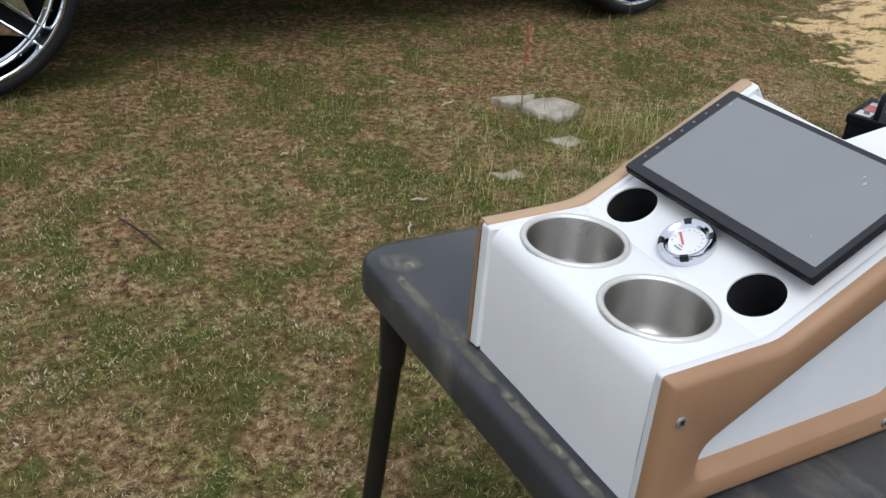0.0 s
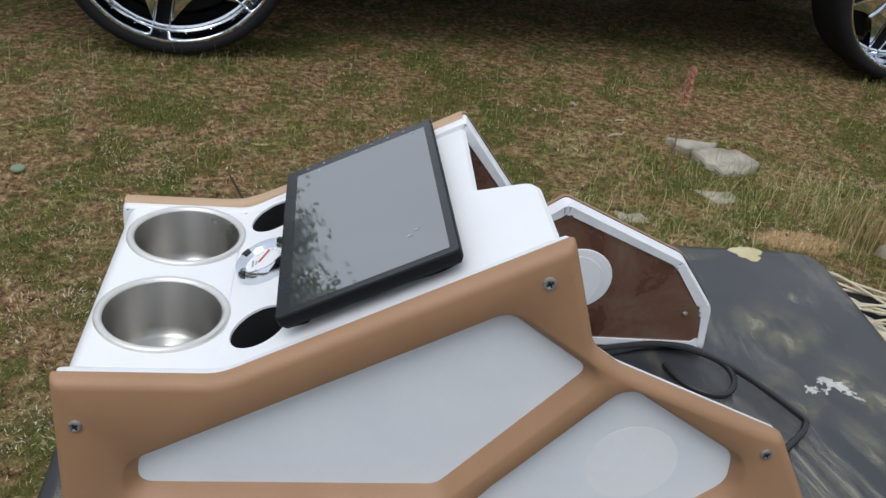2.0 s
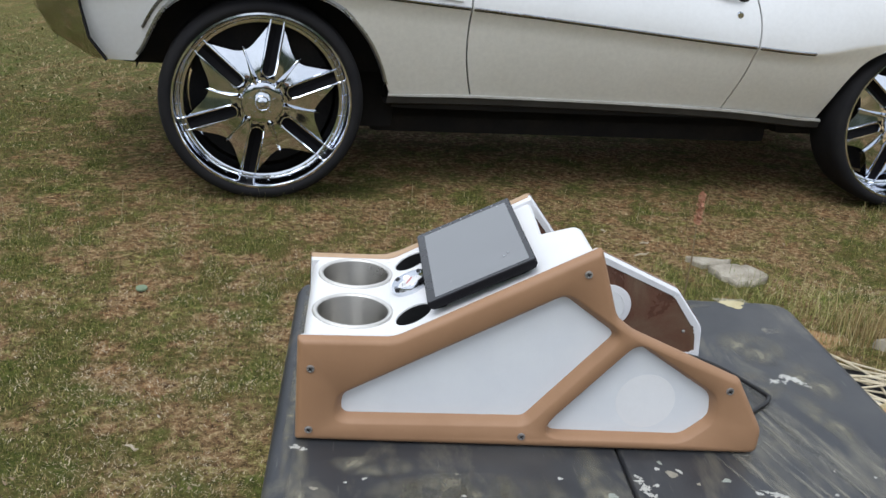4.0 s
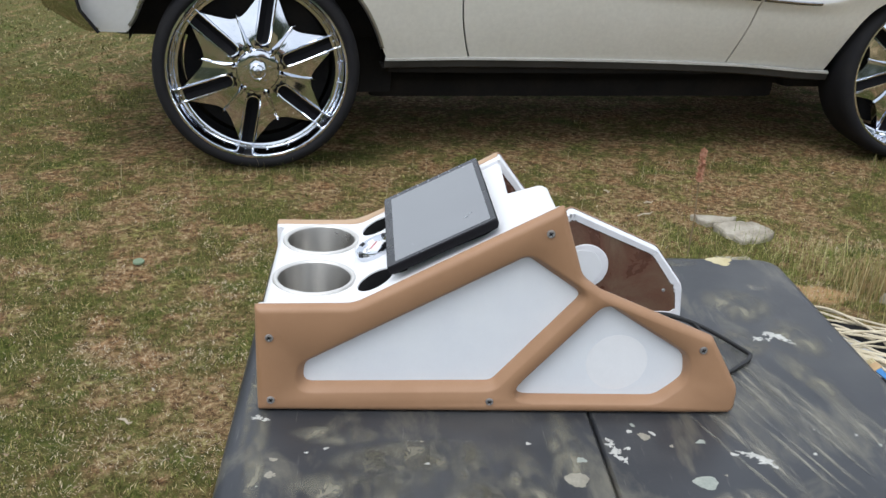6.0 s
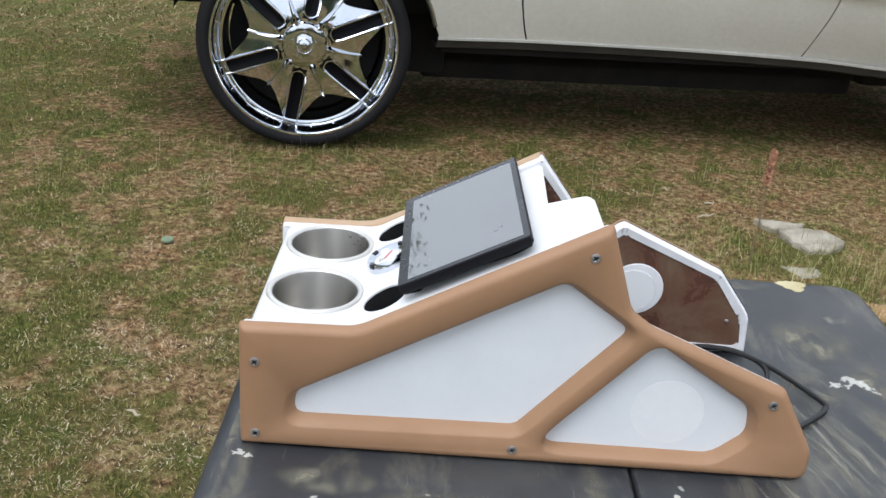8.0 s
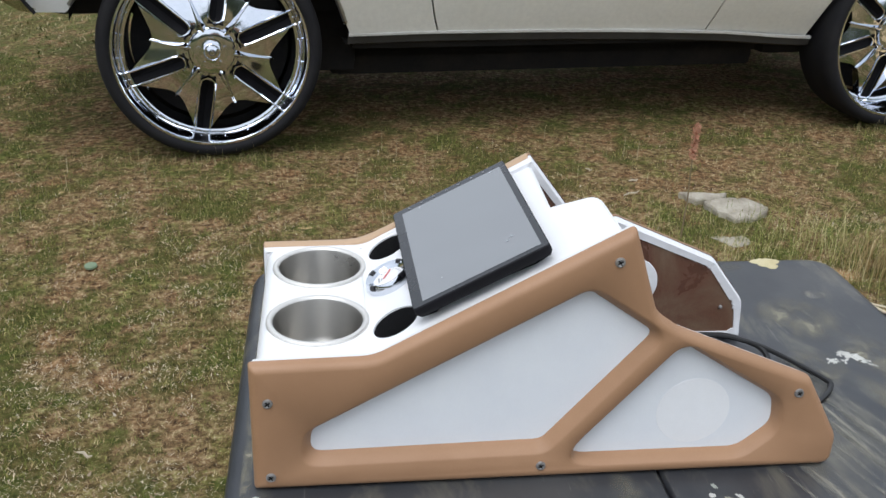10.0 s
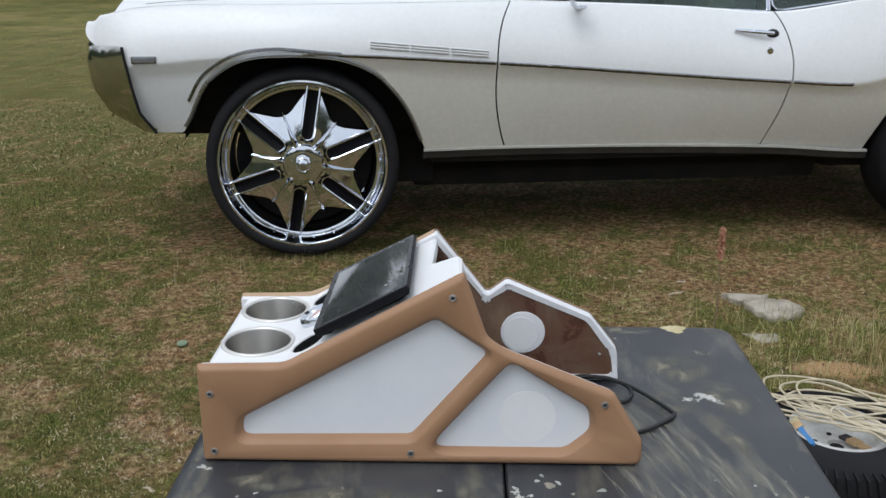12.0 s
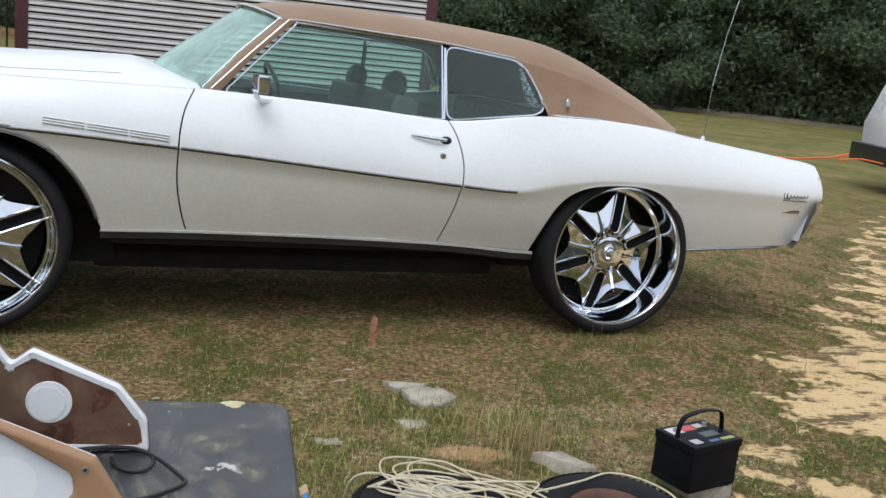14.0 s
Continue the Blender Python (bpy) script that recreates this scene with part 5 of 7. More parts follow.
def ground_material():
    m, nt, b = nodes("dry_weedy_ground")
    tc = nt.nodes.new("ShaderNodeTexCoord")
    grit = noise_tex(nt, 150, 5, 0.7)
    fine = noise_tex(nt, 38, 9, 0.8)
    mid = noise_tex(nt, 9, 8, 0.72)

    def field(name, share, source=None):
        at = nt.nodes.new("ShaderNodeAttribute")
        at.attribute_name = name
        j = node(nt, "ShaderNodeMath")
        j.operation = "MULTIPLY_ADD"
        j.inputs[1].default_value = share
        nt.links.new(source or mid, j.inputs[0])
        nt.links.new(at.outputs["Fac"], j.inputs[2])
        return j.outputs[0]

    thatch = ramp(nt, fine, [(0.37, (0.022, 0.014, 0.008)), (0.46, (0.135, 0.086, 0.044)), (0.54, (0.255, 0.180, 0.100)), (0.64, (0.50, 0.41, 0.265))])
    green = ramp(nt, fine, [(0.3, (0.028, 0.030, 0.010)), (0.5, (0.085, 0.088, 0.026)), (0.7, (0.19, 0.165, 0.07))])
    col = mixed(nt, ramp(nt, field("cover", 0.6), [(0.16, 0.0), (0.54, 0.9)]), thatch, green)
    hue = ramp(nt, noise_tex(nt, 7, 7, 0.75), [(0.38, (1.0, 0.83, 0.70)), (0.49, (1.0, 0.95, 0.85)), (0.60, (0.72, 0.90, 0.50))])
    col = mixed(nt, 1.0, col, hue, "MULTIPLY")
    pale = ramp(nt, grit, [(0.3, (0.40, 0.29, 0.175)), (0.7, (0.74, 0.63, 0.46))])
    col = mixed(nt, ramp(nt, field("bare", 1.7, fine), [(1.03, 0.0), (1.25, 0.9)]), col, pale)
    col = mixed(nt, ramp(nt, field("warm", 0.5), [(0.62, 0.0), (0.85, 0.85)]), col, mixed(nt, ramp(nt, grit, [(0.35, 0.0), (0.65, 1.0)]), (0.36, 0.19, 0.085), (0.56, 0.36, 0.18)))
    far = ramp(nt, noise_tex(nt, 0.5, 8, 0.7), [(0.35, (0.11, 0.12, 0.038)), (0.52, (0.18, 0.175, 0.062)), (0.68, (0.28, 0.225, 0.11))])
    far = mixed(nt, 1.0, far, ramp(nt, noise_tex(nt, 2.6, 9, 0.78), [(0.36, (0.50, 0.46, 0.42)), (0.52, (0.95, 0.92, 0.85)), (0.66, (1.25, 1.12, 1.0))]), "MULTIPLY")
    sep = nt.nodes.new("ShaderNodeSeparateXYZ")
    nt.links.new(tc.outputs["Object"], sep.inputs[0])
    mg = node(nt, "ShaderNodeMapRange")
    mg.inputs["From Min"].default_value, mg.inputs["From Max"].default_value = 5.0, 14.0
    mg.inputs["To Min"].default_value, mg.inputs["To Max"].default_value = 0.0, 0.75
    nt.links.new(sep.outputs["Y"], mg.inputs["Value"])
    col = mixed(nt, mg.outputs[0], col, far)
    # open sand behind the car, ragged at its border, with brown litter lying on it
    sand = ramp(nt, noise_tex(nt, 60, 6, 0.7), [(0.3, (0.58, 0.405, 0.20)), (0.7, (0.74, 0.54, 0.295))])
    litter = ramp(nt, noise_tex(nt, 10, 9, 0.76, stretch=(0.6, 1.5, 1), turn=0.75), [(0.545, 0.0), (0.60, 0.9)])
    sand = mixed(nt, litter, sand, (0.13, 0.085, 0.045))
    drift = ramp(nt, noise_tex(nt, 4.5, 8, 0.78, stretch=(0.7, 1.7, 1), turn=0.75), [(0.535, 0.0), (0.585, 0.92)])
    sand = mixed(nt, drift, sand, (0.115, 0.085, 0.042))
    col = mixed(nt, ramp(nt, field("sand", 0.7), [(0.31, 0.0), (0.385, 1.0)]), col, sand)
    nt.links.new(col, b.inputs["Base Color"])
    b.inputs["Roughness"].default_value = 0.95
    b.inputs["Specular IOR Level"].default_value = 0.15
    bump(nt, b, fine, 0.9, 0.012)
    return m


def ground_height(x, y):
    d = math.hypot(x - 1, y - 2)
    k = min(1.0, d / 4)
    return GZ + 0.010 * noise.noise((x * 1.3, y * 1.3, 0.0)) + 0.006 * noise.noise((x * 4, y * 4, 3.0)) + 0.12 * k * (noise.noise((x * 0.05, y * 0.05, 7.0)) if d > 6 else 0) * min(1, (d - 6) / 20 if d > 6 else 0)


xs = sorted(set([-400, -150, -60, -30, -18, -12] + list(np.round(np.arange(-10, -6, 0.15), 3)) + list(np.round(np.arange(-6, -3.2, 0.06), 3)) + list(np.round(np.arange(-3.2, 6.0, 0.035), 3)) + list(np.round(np.arange(6.0, 10, 0.15), 3)) + [10, 12, 15, 20, 28, 40, 70, 160, 400]))
ys = sorted(set([-400, -100, -30, -12, -8] + list(np.round(np.arange(-6, 0.5, 0.12), 3)) + list(np.round(np.arange(0.5, 4.8, 0.04), 3)) + list(np.round(np.arange(4.8, 10, 0.12), 3)) + [10, 11, 12, 15, 20, 28, 40, 60, 100, 200, 400]))
bm = bmesh.new()
layers = [bm.verts.layers.float.new(k) for k in ("cover", "bare", "sand", "warm")]
for row in grid(bm, [[(x, y, ground_height(x, y)) for x in xs] for y in ys]):
    for v in row:
        for layer, f in zip(layers, (cover, bare, open_sand, warm_soil)):
            v[layer] = f(v.co.x, v.co.y)
M_GROUND = ground_material()
ground = tagged(part("ground", bm, M_GROUND, None, "sparse weedy grass over sandy soil with bare patches", 180), category="ground", kind="structure")


# ---- grass, straw, weeds ----
rng = np.random.default_rng(7)


def island_colours(name, stops, rough=0.8, through=0.0):
    m, nt, b = nodes(name)
    g = nt.nodes.new("ShaderNodeNewGeometry")
    col = ramp(nt, g.outputs["Random Per Island"], stops)
    col = mixed(nt, 1.0, col, ramp(nt, noise_tex(nt, 40, 3, 0.6), [(0.3, 0.75), (0.7, 1.0)]), "MULTIPLY")
    nt.links.new(col, b.inputs["Base Color"])
    b.inputs["Roughness"].default_value = rough
    b.inputs["Specular IOR Level"].default_value = 0.2
    if through:      # thin leaves let some light through
        tl = nt.nodes.new("ShaderNodeBsdfTranslucent")
        nt.links.new(col, tl.inputs["Color"])
        mx = nt.nodes.new("ShaderNodeMixShader")
        mx.inputs[0].default_value = through
        nt.links.new(b.outputs[0], mx.inputs[1])
        nt.links.new(tl.outputs[0], mx.inputs[2])
        nt.links.new(mx.outputs[0], nt.nodes["Material Output"].inputs["Surface"])
    return m


def blades(name, x, y, length, width, lean, material, label, bend=0.5, curl=0.0):
    """One joined sheet of bent blades, each five points."""
    n = len(x)
    z = HEIGHT(x, y) - 0.003 if np.abs(x).max() < 10 else np.array([ground_height(a, b) for a, b in zip(x, y)]) - 0.003
    a = rng.uniform(0, 2 * np.pi, n)
    d = np.stack([np.cos(a), np.sin(a)], 1)
    q = np.stack([-np.sin(a), np.cos(a)], 1) * (width / 2)[:, None]
    out = np.zeros((n, 5, 3))
    base = np.stack([x, y], 1)
    rise = length * np.cos(lean)
    run = length * np.sin(lean)
    mid = base + d * (run * bend * 0.6)[:, None]
    mid = mid + q * (rng.normal(0, 1, n) * curl * length / width)[:, None]      # bowed to one side
    tip = base + d * run[:, None]
    out[:, 0, :2], out[:, 1, :2] = base - q, base + q
    out[:, 2, :2], out[:, 3, :2] = mid - q * 0.8, mid + q * 0.8
    out[:, 4, :2] = tip
    out[:, 0, 2] = out[:, 1, 2] = z
    out[:, 2, 2] = out[:, 3, 2] = z + rise * 0.62
    out[:, 4, 2] = z + rise
    k = (np.arange(n) * 5)[:, None]
    quads = np.concatenate([k, k + 1, k + 3, k + 2], 1).tolist()
    tris = np.concatenate([k + 2, k + 3, k + 4], 1).tolist()
    me = bpy.data.meshes.new(name)
    me.from_pydata(out.reshape(-1, 3).tolist(), [], quads + tris)
    me.materials.append(material)
    return tagged(new(name, me), label, "grass", kind="stuff")


def patch_noise(x, y, scale, seed):
    return np.array([noise.noise((a * scale, b * scale, seed)) for a, b in zip(x, y)])


def sampled(f):
    """The same function of the plan for arrays, read between the knots of two grids: a fine one near, a coarse one far."""
    sheets = []
    for x0, x1, y0, y1, d in ((-3.4, 5.8, 0.3, 4.8, 0.022), (-10, 13, -7, 15, 0.13)):
        gx, gy = np.arange(x0, x1 + d, d), np.arange(y0, y1 + d, d)
        sheets.append((x0, y0, d, np.array([[f(a, b) for a in gx] for b in gy])))

    def read(x, y):
        out = []
        for x0, y0, d, v in sheets:
            u, w = np.clip((x - x0) / d, 0, v.shape[1] - 1.001), np.clip((y - y0) / d, 0, v.shape[0] - 1.001)
            i, j = u.astype(int), w.astype(int)
            p, q = u - i, w - j
            out.append((v[j, i] * (1 - p) + v[j, i + 1] * p) * (1 - q) + (v[j + 1, i] * (1 - p) + v[j + 1, i + 1] * p) * q)
        near = (x > -3.4) & (x < 5.8) & (y > 0.3) & (y < 4.8)
        return np.where(near, out[0], out[1])
    return read


COVER, BARE, SAND, HEIGHT = sampled(cover), sampled(bare), sampled(open_sand), sampled(ground_height)


def scatter(n, x0, x1, y0, y1, keep):
    """Places within a stretch of the plan, kept with the chance that keep gives."""
    x, y = rng.uniform(x0, x1, n), rng.uniform(y0, y1, n)
    w = rng.uniform(0, 1, n) < keep(x, y)
    return x[w], y[w]


def meadow(dense, thin, keep):
    """Places at so many a square metre beside the table, and thinner farther out; with a size that grows out there."""
    x, y = scatter(int(dense * 11.8), -2.4, 3.2, 0.5, 2.6, keep)
    u, v = scatter(int(thin * 36), -3.2, 5.5, 0.5, 4.6, lambda p, q: keep(p, q) * ((p < -2.4) | (p > 3.2) | (q > 2.6)))
    return np.concatenate([x, u]), np.concatenate([y, v]), np.concatenate([np.ones(len(x)), np.full(len(u), 1.45)])


def beside_car(x, y):
    """Thins the ground cover under the car, darkening it in place of deeper shade."""
    v = y - 2.982 - 0.1263 * (x + 0.336)
    return np.where((v > 0.12) & (v < 1.8) & (x > -1.1) & (x < 4.0), 0.25, 1.0)


def grown(x, y):
    """One where plants can stand, nought on open sand and bare spots."""
    return np.clip((0.06 - SAND(x, y)) / 0.12, 0.03, 1) * np.clip((0.50 - BARE(x, y)) / 0.28, 0.12, 1) * beside_car(x, y)


def off_sand(x, y, least=0.08):
    return np.clip((0.15 - SAND(x, y)) / 0.15, least, 1) * beside_car(x, y)


M_GREEN = island_colours("green_blades", [(0.0, (0.048, 0.060, 0.013)), (0.45, (0.145, 0.160, 0.036)), (0.85, (0.26, 0.24, 0.072)), (1.0, (0.44, 0.36, 0.16))])
M_STRAW = island_colours("dry_straw", [(0.0, (0.07, 0.036, 0.018)), (0.3, (0.20, 0.122, 0.054)), (0.65, (0.43, 0.31, 0.155)), (1.0, (0.70, 0.57, 0.34))])
M_TALL = island_colours("tall_grass", [(0.0, (0.10, 0.135, 0.026)), (0.4, (0.23, 0.25, 0.06)), (0.75, (0.42, 0.39, 0.15)), (1.0, (0.66, 0.57, 0.31))])
M_FIELD = island_colours("field_grass", [(0.0, (0.13, 0.15, 0.04)), (0.5, (0.18, 0.19, 0.062)), (1.0, (0.28, 0.24, 0.12))])
M_STALK = island_colours("seed_stalk", [(0.0, (0.16, 0.12, 0.06)), (0.7, (0.30, 0.25, 0.13)), (1.0, (0.50, 0.45, 0.30))])
M_PALE = island_colours("bleached_straw", [(0.0, (0.34, 0.25, 0.15)), (0.4, (0.56, 0.455, 0.30)), (1.0, (0.80, 0.70, 0.52))])
M_MIX = island_colours("mixed_grass", [(0.0, (0.10, 0.115, 0.032)), (0.4, (0.18, 0.18, 0.058)), (0.7, (0.28, 0.22, 0.10)), (1.0, (0.48, 0.40, 0.24))])
M_TAN = island_colours("bleached_tuft", [(0.0, (0.30, 0.21, 0.09)), (0.6, (0.43, 0.32, 0.15)), (1.0, (0.55, 0.45, 0.25))])

x, y, k = meadow(20000, 7500, lambda x, y: np.clip(0.18 + 1.9 * COVER(x, y), 0.02, 1) * grown(x, y))
n = len(x)
blades("short_green_grass", x, y, rng.uniform(0.008, 0.028, n) * (1 + 0.25 * (k - 1)), rng.uniform(0.0012, 0.0028, n) * k, rng.uniform(0.2, 1.35, n), M_GREEN, "short green weeds and grass in patches", curl=0.2)
x, y, k = meadow(31000, 10500, lambda x, y: np.clip(0.52 - 0.9 * COVER(x, y), 0.10, 1) * np.clip(grown(x, y) + 0.3, 0, 1) * off_sand(x, y))
n = len(x)
blades("dry_straw_litter", x, y, rng.uniform(0.005, 0.024, n), rng.uniform(0.0009, 0.0021, n) * k, rng.uniform(0.85, 1.52, n), M_STRAW, "dead straw and dry stalks lying on the soil", 1.0, curl=0.2)
x, y, k = meadow(30000, 7000, lambda x, y: np.clip(2.6 * BARE(x, y) - 0.05, 0.03, 1) * off_sand(x, y, 0.05))
n = len(x)
blades("pale_straw_litter", x, y, rng.uniform(0.005, 0.020, n), rng.uniform(0.0010, 0.0026, n) * k, rng.uniform(0.9, 1.5, n), M_PALE, "bleached bits of straw in loose drifts", 1.0, curl=0.22)
x, y, k = meadow(9000, 3000, lambda x, y: np.clip(0.16 + 1.7 * COVER(x, y), 0.0, 1) * grown(x, y))
n = len(x)
blades("low_weed_leaves", x, y, rng.uniform(0.006, 0.015, n), rng.uniform(0.0025, 0.0055, n) * k, rng.uniform(0.6, 1.4, n), M_GREEN, "low broad weed leaves close to the soil", 1.0)
x, y = scatter(60000, -3.2, 5.0, -2.6, 0.5, lambda x, y: np.clip(0.32 + 1.3 * COVER(x, y), 0.02, 1) * grown(x, y))
n = len(x)
blades("trodden_grass", x, y, rng.uniform(0.012, 0.034, n), rng.uniform(0.002, 0.005, n), rng.uniform(0.3, 1.3, n), M_GREEN, "short trodden grass beside the table")
x, y = scatter(90000, -6.5, 6.5, 4.6, 7.5, lambda x, y: np.clip(0.35 + 1.1 * COVER(x, y), 0.02, 1) * np.clip((0.06 - SAND(x, y)) / 0.12, 0.05, 1) * np.clip(1.3 - (y - 4.6) / 3, 0, 1))
n = len(x)
blades("grass_behind_car", x, y, rng.uniform(0.02, 0.05, n), rng.uniform(0.004, 0.009, n), rng.uniform(0.9, 1.5, n), M_MIX, "mixed green and dry grass behind the car")
x, y = scatter(22000, -6.0, -3.2, 1.5, 4.6, lambda x, y: np.clip(0.35 + 1.1 * COVER(x, y), 0.02, 1))
n = len(x)
blades("grass_beside_car", x, y, rng.uniform(0.015, 0.04, n), rng.uniform(0.004, 0.010, n), rng.uniform(1.25, 1.55, n), M_MIX, "mixed green and dry grass beyond the bumper")
x, y = scatter(60000, -9, 12, 4.6, 14, lambda x, y: np.clip(0.4 + 1.3 * patch_noise(x, y, 1.2, 1.0), 0.05, 1) * np.clip((0.06 - SAND(x, y)) / 0.12, 0.05, 1))
n = len(x)
blades("far_grass", x, y, rng.uniform(0.02, 0.06, n), rng.uniform(0.006, 0.016, n), rng.uniform(1.25, 1.55, n), M_FIELD, "sparse grass of the field behind the car")
# longer blades that hide the foot of the tyres
n = 300
side_x = np.where(rng.uniform(0, 1, n) < 0.5, -0.36, 2.78) + rng.normal(0, 0.19, n)
blades("grass_at_tyres", side_x, 2.985 + 0.1263 * (side_x + 0.336) - np.abs(rng.normal(0.03, 0.03, n)) - 0.01, rng.uniform(0.015, 0.065, n), rng.uniform(0.0015, 0.0032, n), rng.uniform(0.0, 1.0, n), M_MIX, "longer grass standing against the tyres", curl=0.12)
# taller grass round the stones and beside the table
spots = [(1.22, 2.05, 0.34, 220, 0.09), (1.72, 1.98, 0.28, 420, 0.14), (1.40, 1.78, 0.30, 380, 0.13), (1.80, 2.15, 0.2, 180, 0.12), (1.05, 1.85, 0.22, 350, 0.08), (1.10, 1.55, 0.2, 350, 0.10), (2.15, 1.95, 0.25, 300, 0.08), (1.9, 1.5, 0.12, 250, 0.10), (2.75, 2.0, 0.35, 350, 0.07), (2.15, 1.5, 0.15, 300, 0.09), (1.52, 2.12, 0.2, 130, 0.11), (1.30, 2.30, 0.22, 120, 0.10), (2.0, 1.55, 0.10, 120, 0.08)]
xs_, ys_, ls_ = [], [], []
for cx, cy, r, count, height in spots:
    count = int(count * 1.25)
    xs_.append(rng.normal(cx, r * 0.55, count))
    ys_.append(rng.normal(cy, r * 0.45, count))
    ls_.append((0.25 + 1.0 * rng.uniform(0, 1, count) ** 1.7) * height)
x, y, ln = np.concatenate(xs_), np.concatenate(ys_), np.concatenate(ls_)
ok = BARE(x, y) < 0.55
x, y, ln = x[ok], y[ok], ln[ok]
n = len(x)
blades("tall_grass", x, y, ln, rng.uniform(0.0009, 0.0022, n), rng.uniform(0.15, 1.3, n), M_TALL, "tufts of taller yellow-green grass round the stones", curl=0.2)
n = 170
blades("bleached_grass_tuft", rng.normal(1.86, 0.055, n), rng.normal(1.83, 0.05, n), rng.uniform(0.06, 0.20, n), rng.uniform(0.0013, 0.0028, n), rng.uniform(0.0, 0.5, n), M_TAN, "tuft of bleached upright dry grass", curl=0.06)
n = 700
x, y = rng.uniform(-1.6, 4.2, n), rng.normal(2.72, 0.26, n) + 0.12 * rng.uniform(-1, 1, n)
blades("seed_stalks", x, y + 0.1 * x, rng.uniform(0.04, 0.12, n), rng.uniform(0.001, 0.0022, n), rng.uniform(0.0, 0.45, n), M_STALK, "thin pale seed stalks in front of the car")
x, y = scatter(30000, -3, 4.5, 0.6, 4.2, lambda x, y: np.clip(0.18 + 0.9 * BARE(x, y), 0.02, 1))
n = len(x)
blades("dead_leaf_bits", x, y, rng.uniform(0.008, 0.026, n), rng.uniform(0.004, 0.012, n), rng.uniform(1.2, 1.56, n), island_colours("leaf_bits", [(0.0, (0.10, 0.055, 0.032)), (0.5, (0.24, 0.165, 0.10)), (0.85, (0.36, 0.28, 0.19)), (1.0, (0.50, 0.44, 0.35))]), "small dead leaves and pale chips on the ground", 1.0)

# pale chips of bark and broken shell lying in small heaps
cx, cy = rng.uniform(-2.4, 4.2, 260), rng.uniform(0.6, 3.6, 260)
pick = rng.integers(0, 260, 5600)
x, y = cx[pick] + rng.normal(0, 0.026, 5600), cy[pick] + rng.normal(0, 0.018, 5600)
blades("pale_chips", x, y, rng.uniform(0.005, 0.018, 5600), rng.uniform(0.003, 0.008, 5600), rng.uniform(1.3, 1.56, 5600), island_colours("pale_chip", [(0.0, (0.30, 0.22, 0.14)), (0.5, (0.46, 0.37, 0.25)), (1.0, (0.62, 0.53, 0.38))]), "pale chips and scraps lying in small heaps", 1.0)


# ---- things on the ground ----
def slab(name, pts, top, thick, label, tilt=(0, 0)):
    cx, cy = sum(p[0] for p in pts) / len(pts), sum(p[1] for p in pts) / len(pts)
    ob = thing(name, pose(cx, cy, top - thick, tilt[0], tilt[1], 0), label, "stone", "broken slabs in the grass")
    bm = bmesh.new()
    ring = []
    for i, p in enumerate(pts):
        q = pts[(i + 1) % len(pts)]
        for k in range(4):
            t = k / 4
            j = 0.019 * noise.noise((i * 3.1 + k * 1.37, cx * 9, cy * 7))
            ring.append((p[0] * (1 - t) + q[0] * t - cx + j, p[1] * (1 - t) + q[1] * t - cy + 0.7 * j))
    loops = [loop_verts(bm, inset_poly(ring, d), lambda p: Vector((p[0], p[1], h + 0.009 * noise.noise((p[0] * 26, p[1] * 26, top))))) for d, h in ((0.004, -0.03), (0.0, thick * 0.6), (0.004, thick * 0.93), (0.014, thick))]
    for a, b in zip(loops, loops[1:]):
        bridge(bm, a, b)
    fill(bm, [loops[-1]])
    part("slab_body", bm, M_CONCRETE, ob, angle=30)
    return ob


slab("concrete_slab", [(1.425, 2.51), (1.47, 2.43), (1.57, 2.435), (1.615, 2.495)], 0.074, 0.018, "thin flat broken concrete slab in the grass")
slab("concrete_slab", [(1.478, 2.41), (1.50, 2.33), (1.545, 2.245), (1.62, 2.255), (1.69, 2.30), (1.69, 2.345), (1.65, 2.41), (1.60, 2.43)], 0.080, 0.024, "broken concrete slab lying on another", (2, -2))
slab("concrete_slab", [(1.40, 2.13), (1.46, 2.04), (1.56, 2.05), (1.55, 2.12)], 0.056, 0.03, "half-sunken concrete piece")
slab("concrete_slab", [(1.08, 1.95), (1.10, 1.875), (1.20, 1.87), (1.19, 1.93)], 0.056, 0.03, "half-sunken concrete piece in the weeds")
slab("concrete_block", [(1.86, 1.775), (1.985, 1.60), (2.07, 1.645), (2.0, 1.83)], 0.082, 0.055, "tilted pale concrete block in the sand", (-9, 6))

# red-brown seed stalk
sprig = thing("dock_stalk", pose(1.30, 2.13, GZ), "thin rust-red seeded dock stalk standing in the grass", "plant")
bm = bmesh.new()
tube(bm, [(0, 0, -0.01), (0.004, 0, 0.15), (0.0, 0.004, 0.30), (0.004, 0, 0.415)], [0.003, 0.0025, 0.002, 0.001], 6)
M_DOCK = surface("rust_red_seed", (0.50, 0.23, 0.14), (0.56, 0.31, 0.20), 0.8, fine=300, coarse=30, spread=0.3)
part("stem", bm, surface("dry_stem", (0.17, 0.135, 0.07), (0.22, 0.15, 0.09), 0.8), sprig)
bm = bmesh.new()
for k in range(420):
    h = rng.uniform(0.29, 0.415)
    a, r = rng.uniform(0, 6.28), rng.uniform(0.0, 0.013)
    c = Vector((r * math.cos(a), r * math.sin(a), h))
    w = rng.uniform(0.004, 0.008)
    u1, u2 = Vector(rng.normal(size=3)).normalized() * w, Vector(rng.normal(size=3)).normalized() * w
    bm.faces.new([bm.verts.new(c + p) for p in (u1, u2, -u1)])
part("seed_head", bm, M_DOCK, sprig, "dense rust-red seed head", kind="stuff")

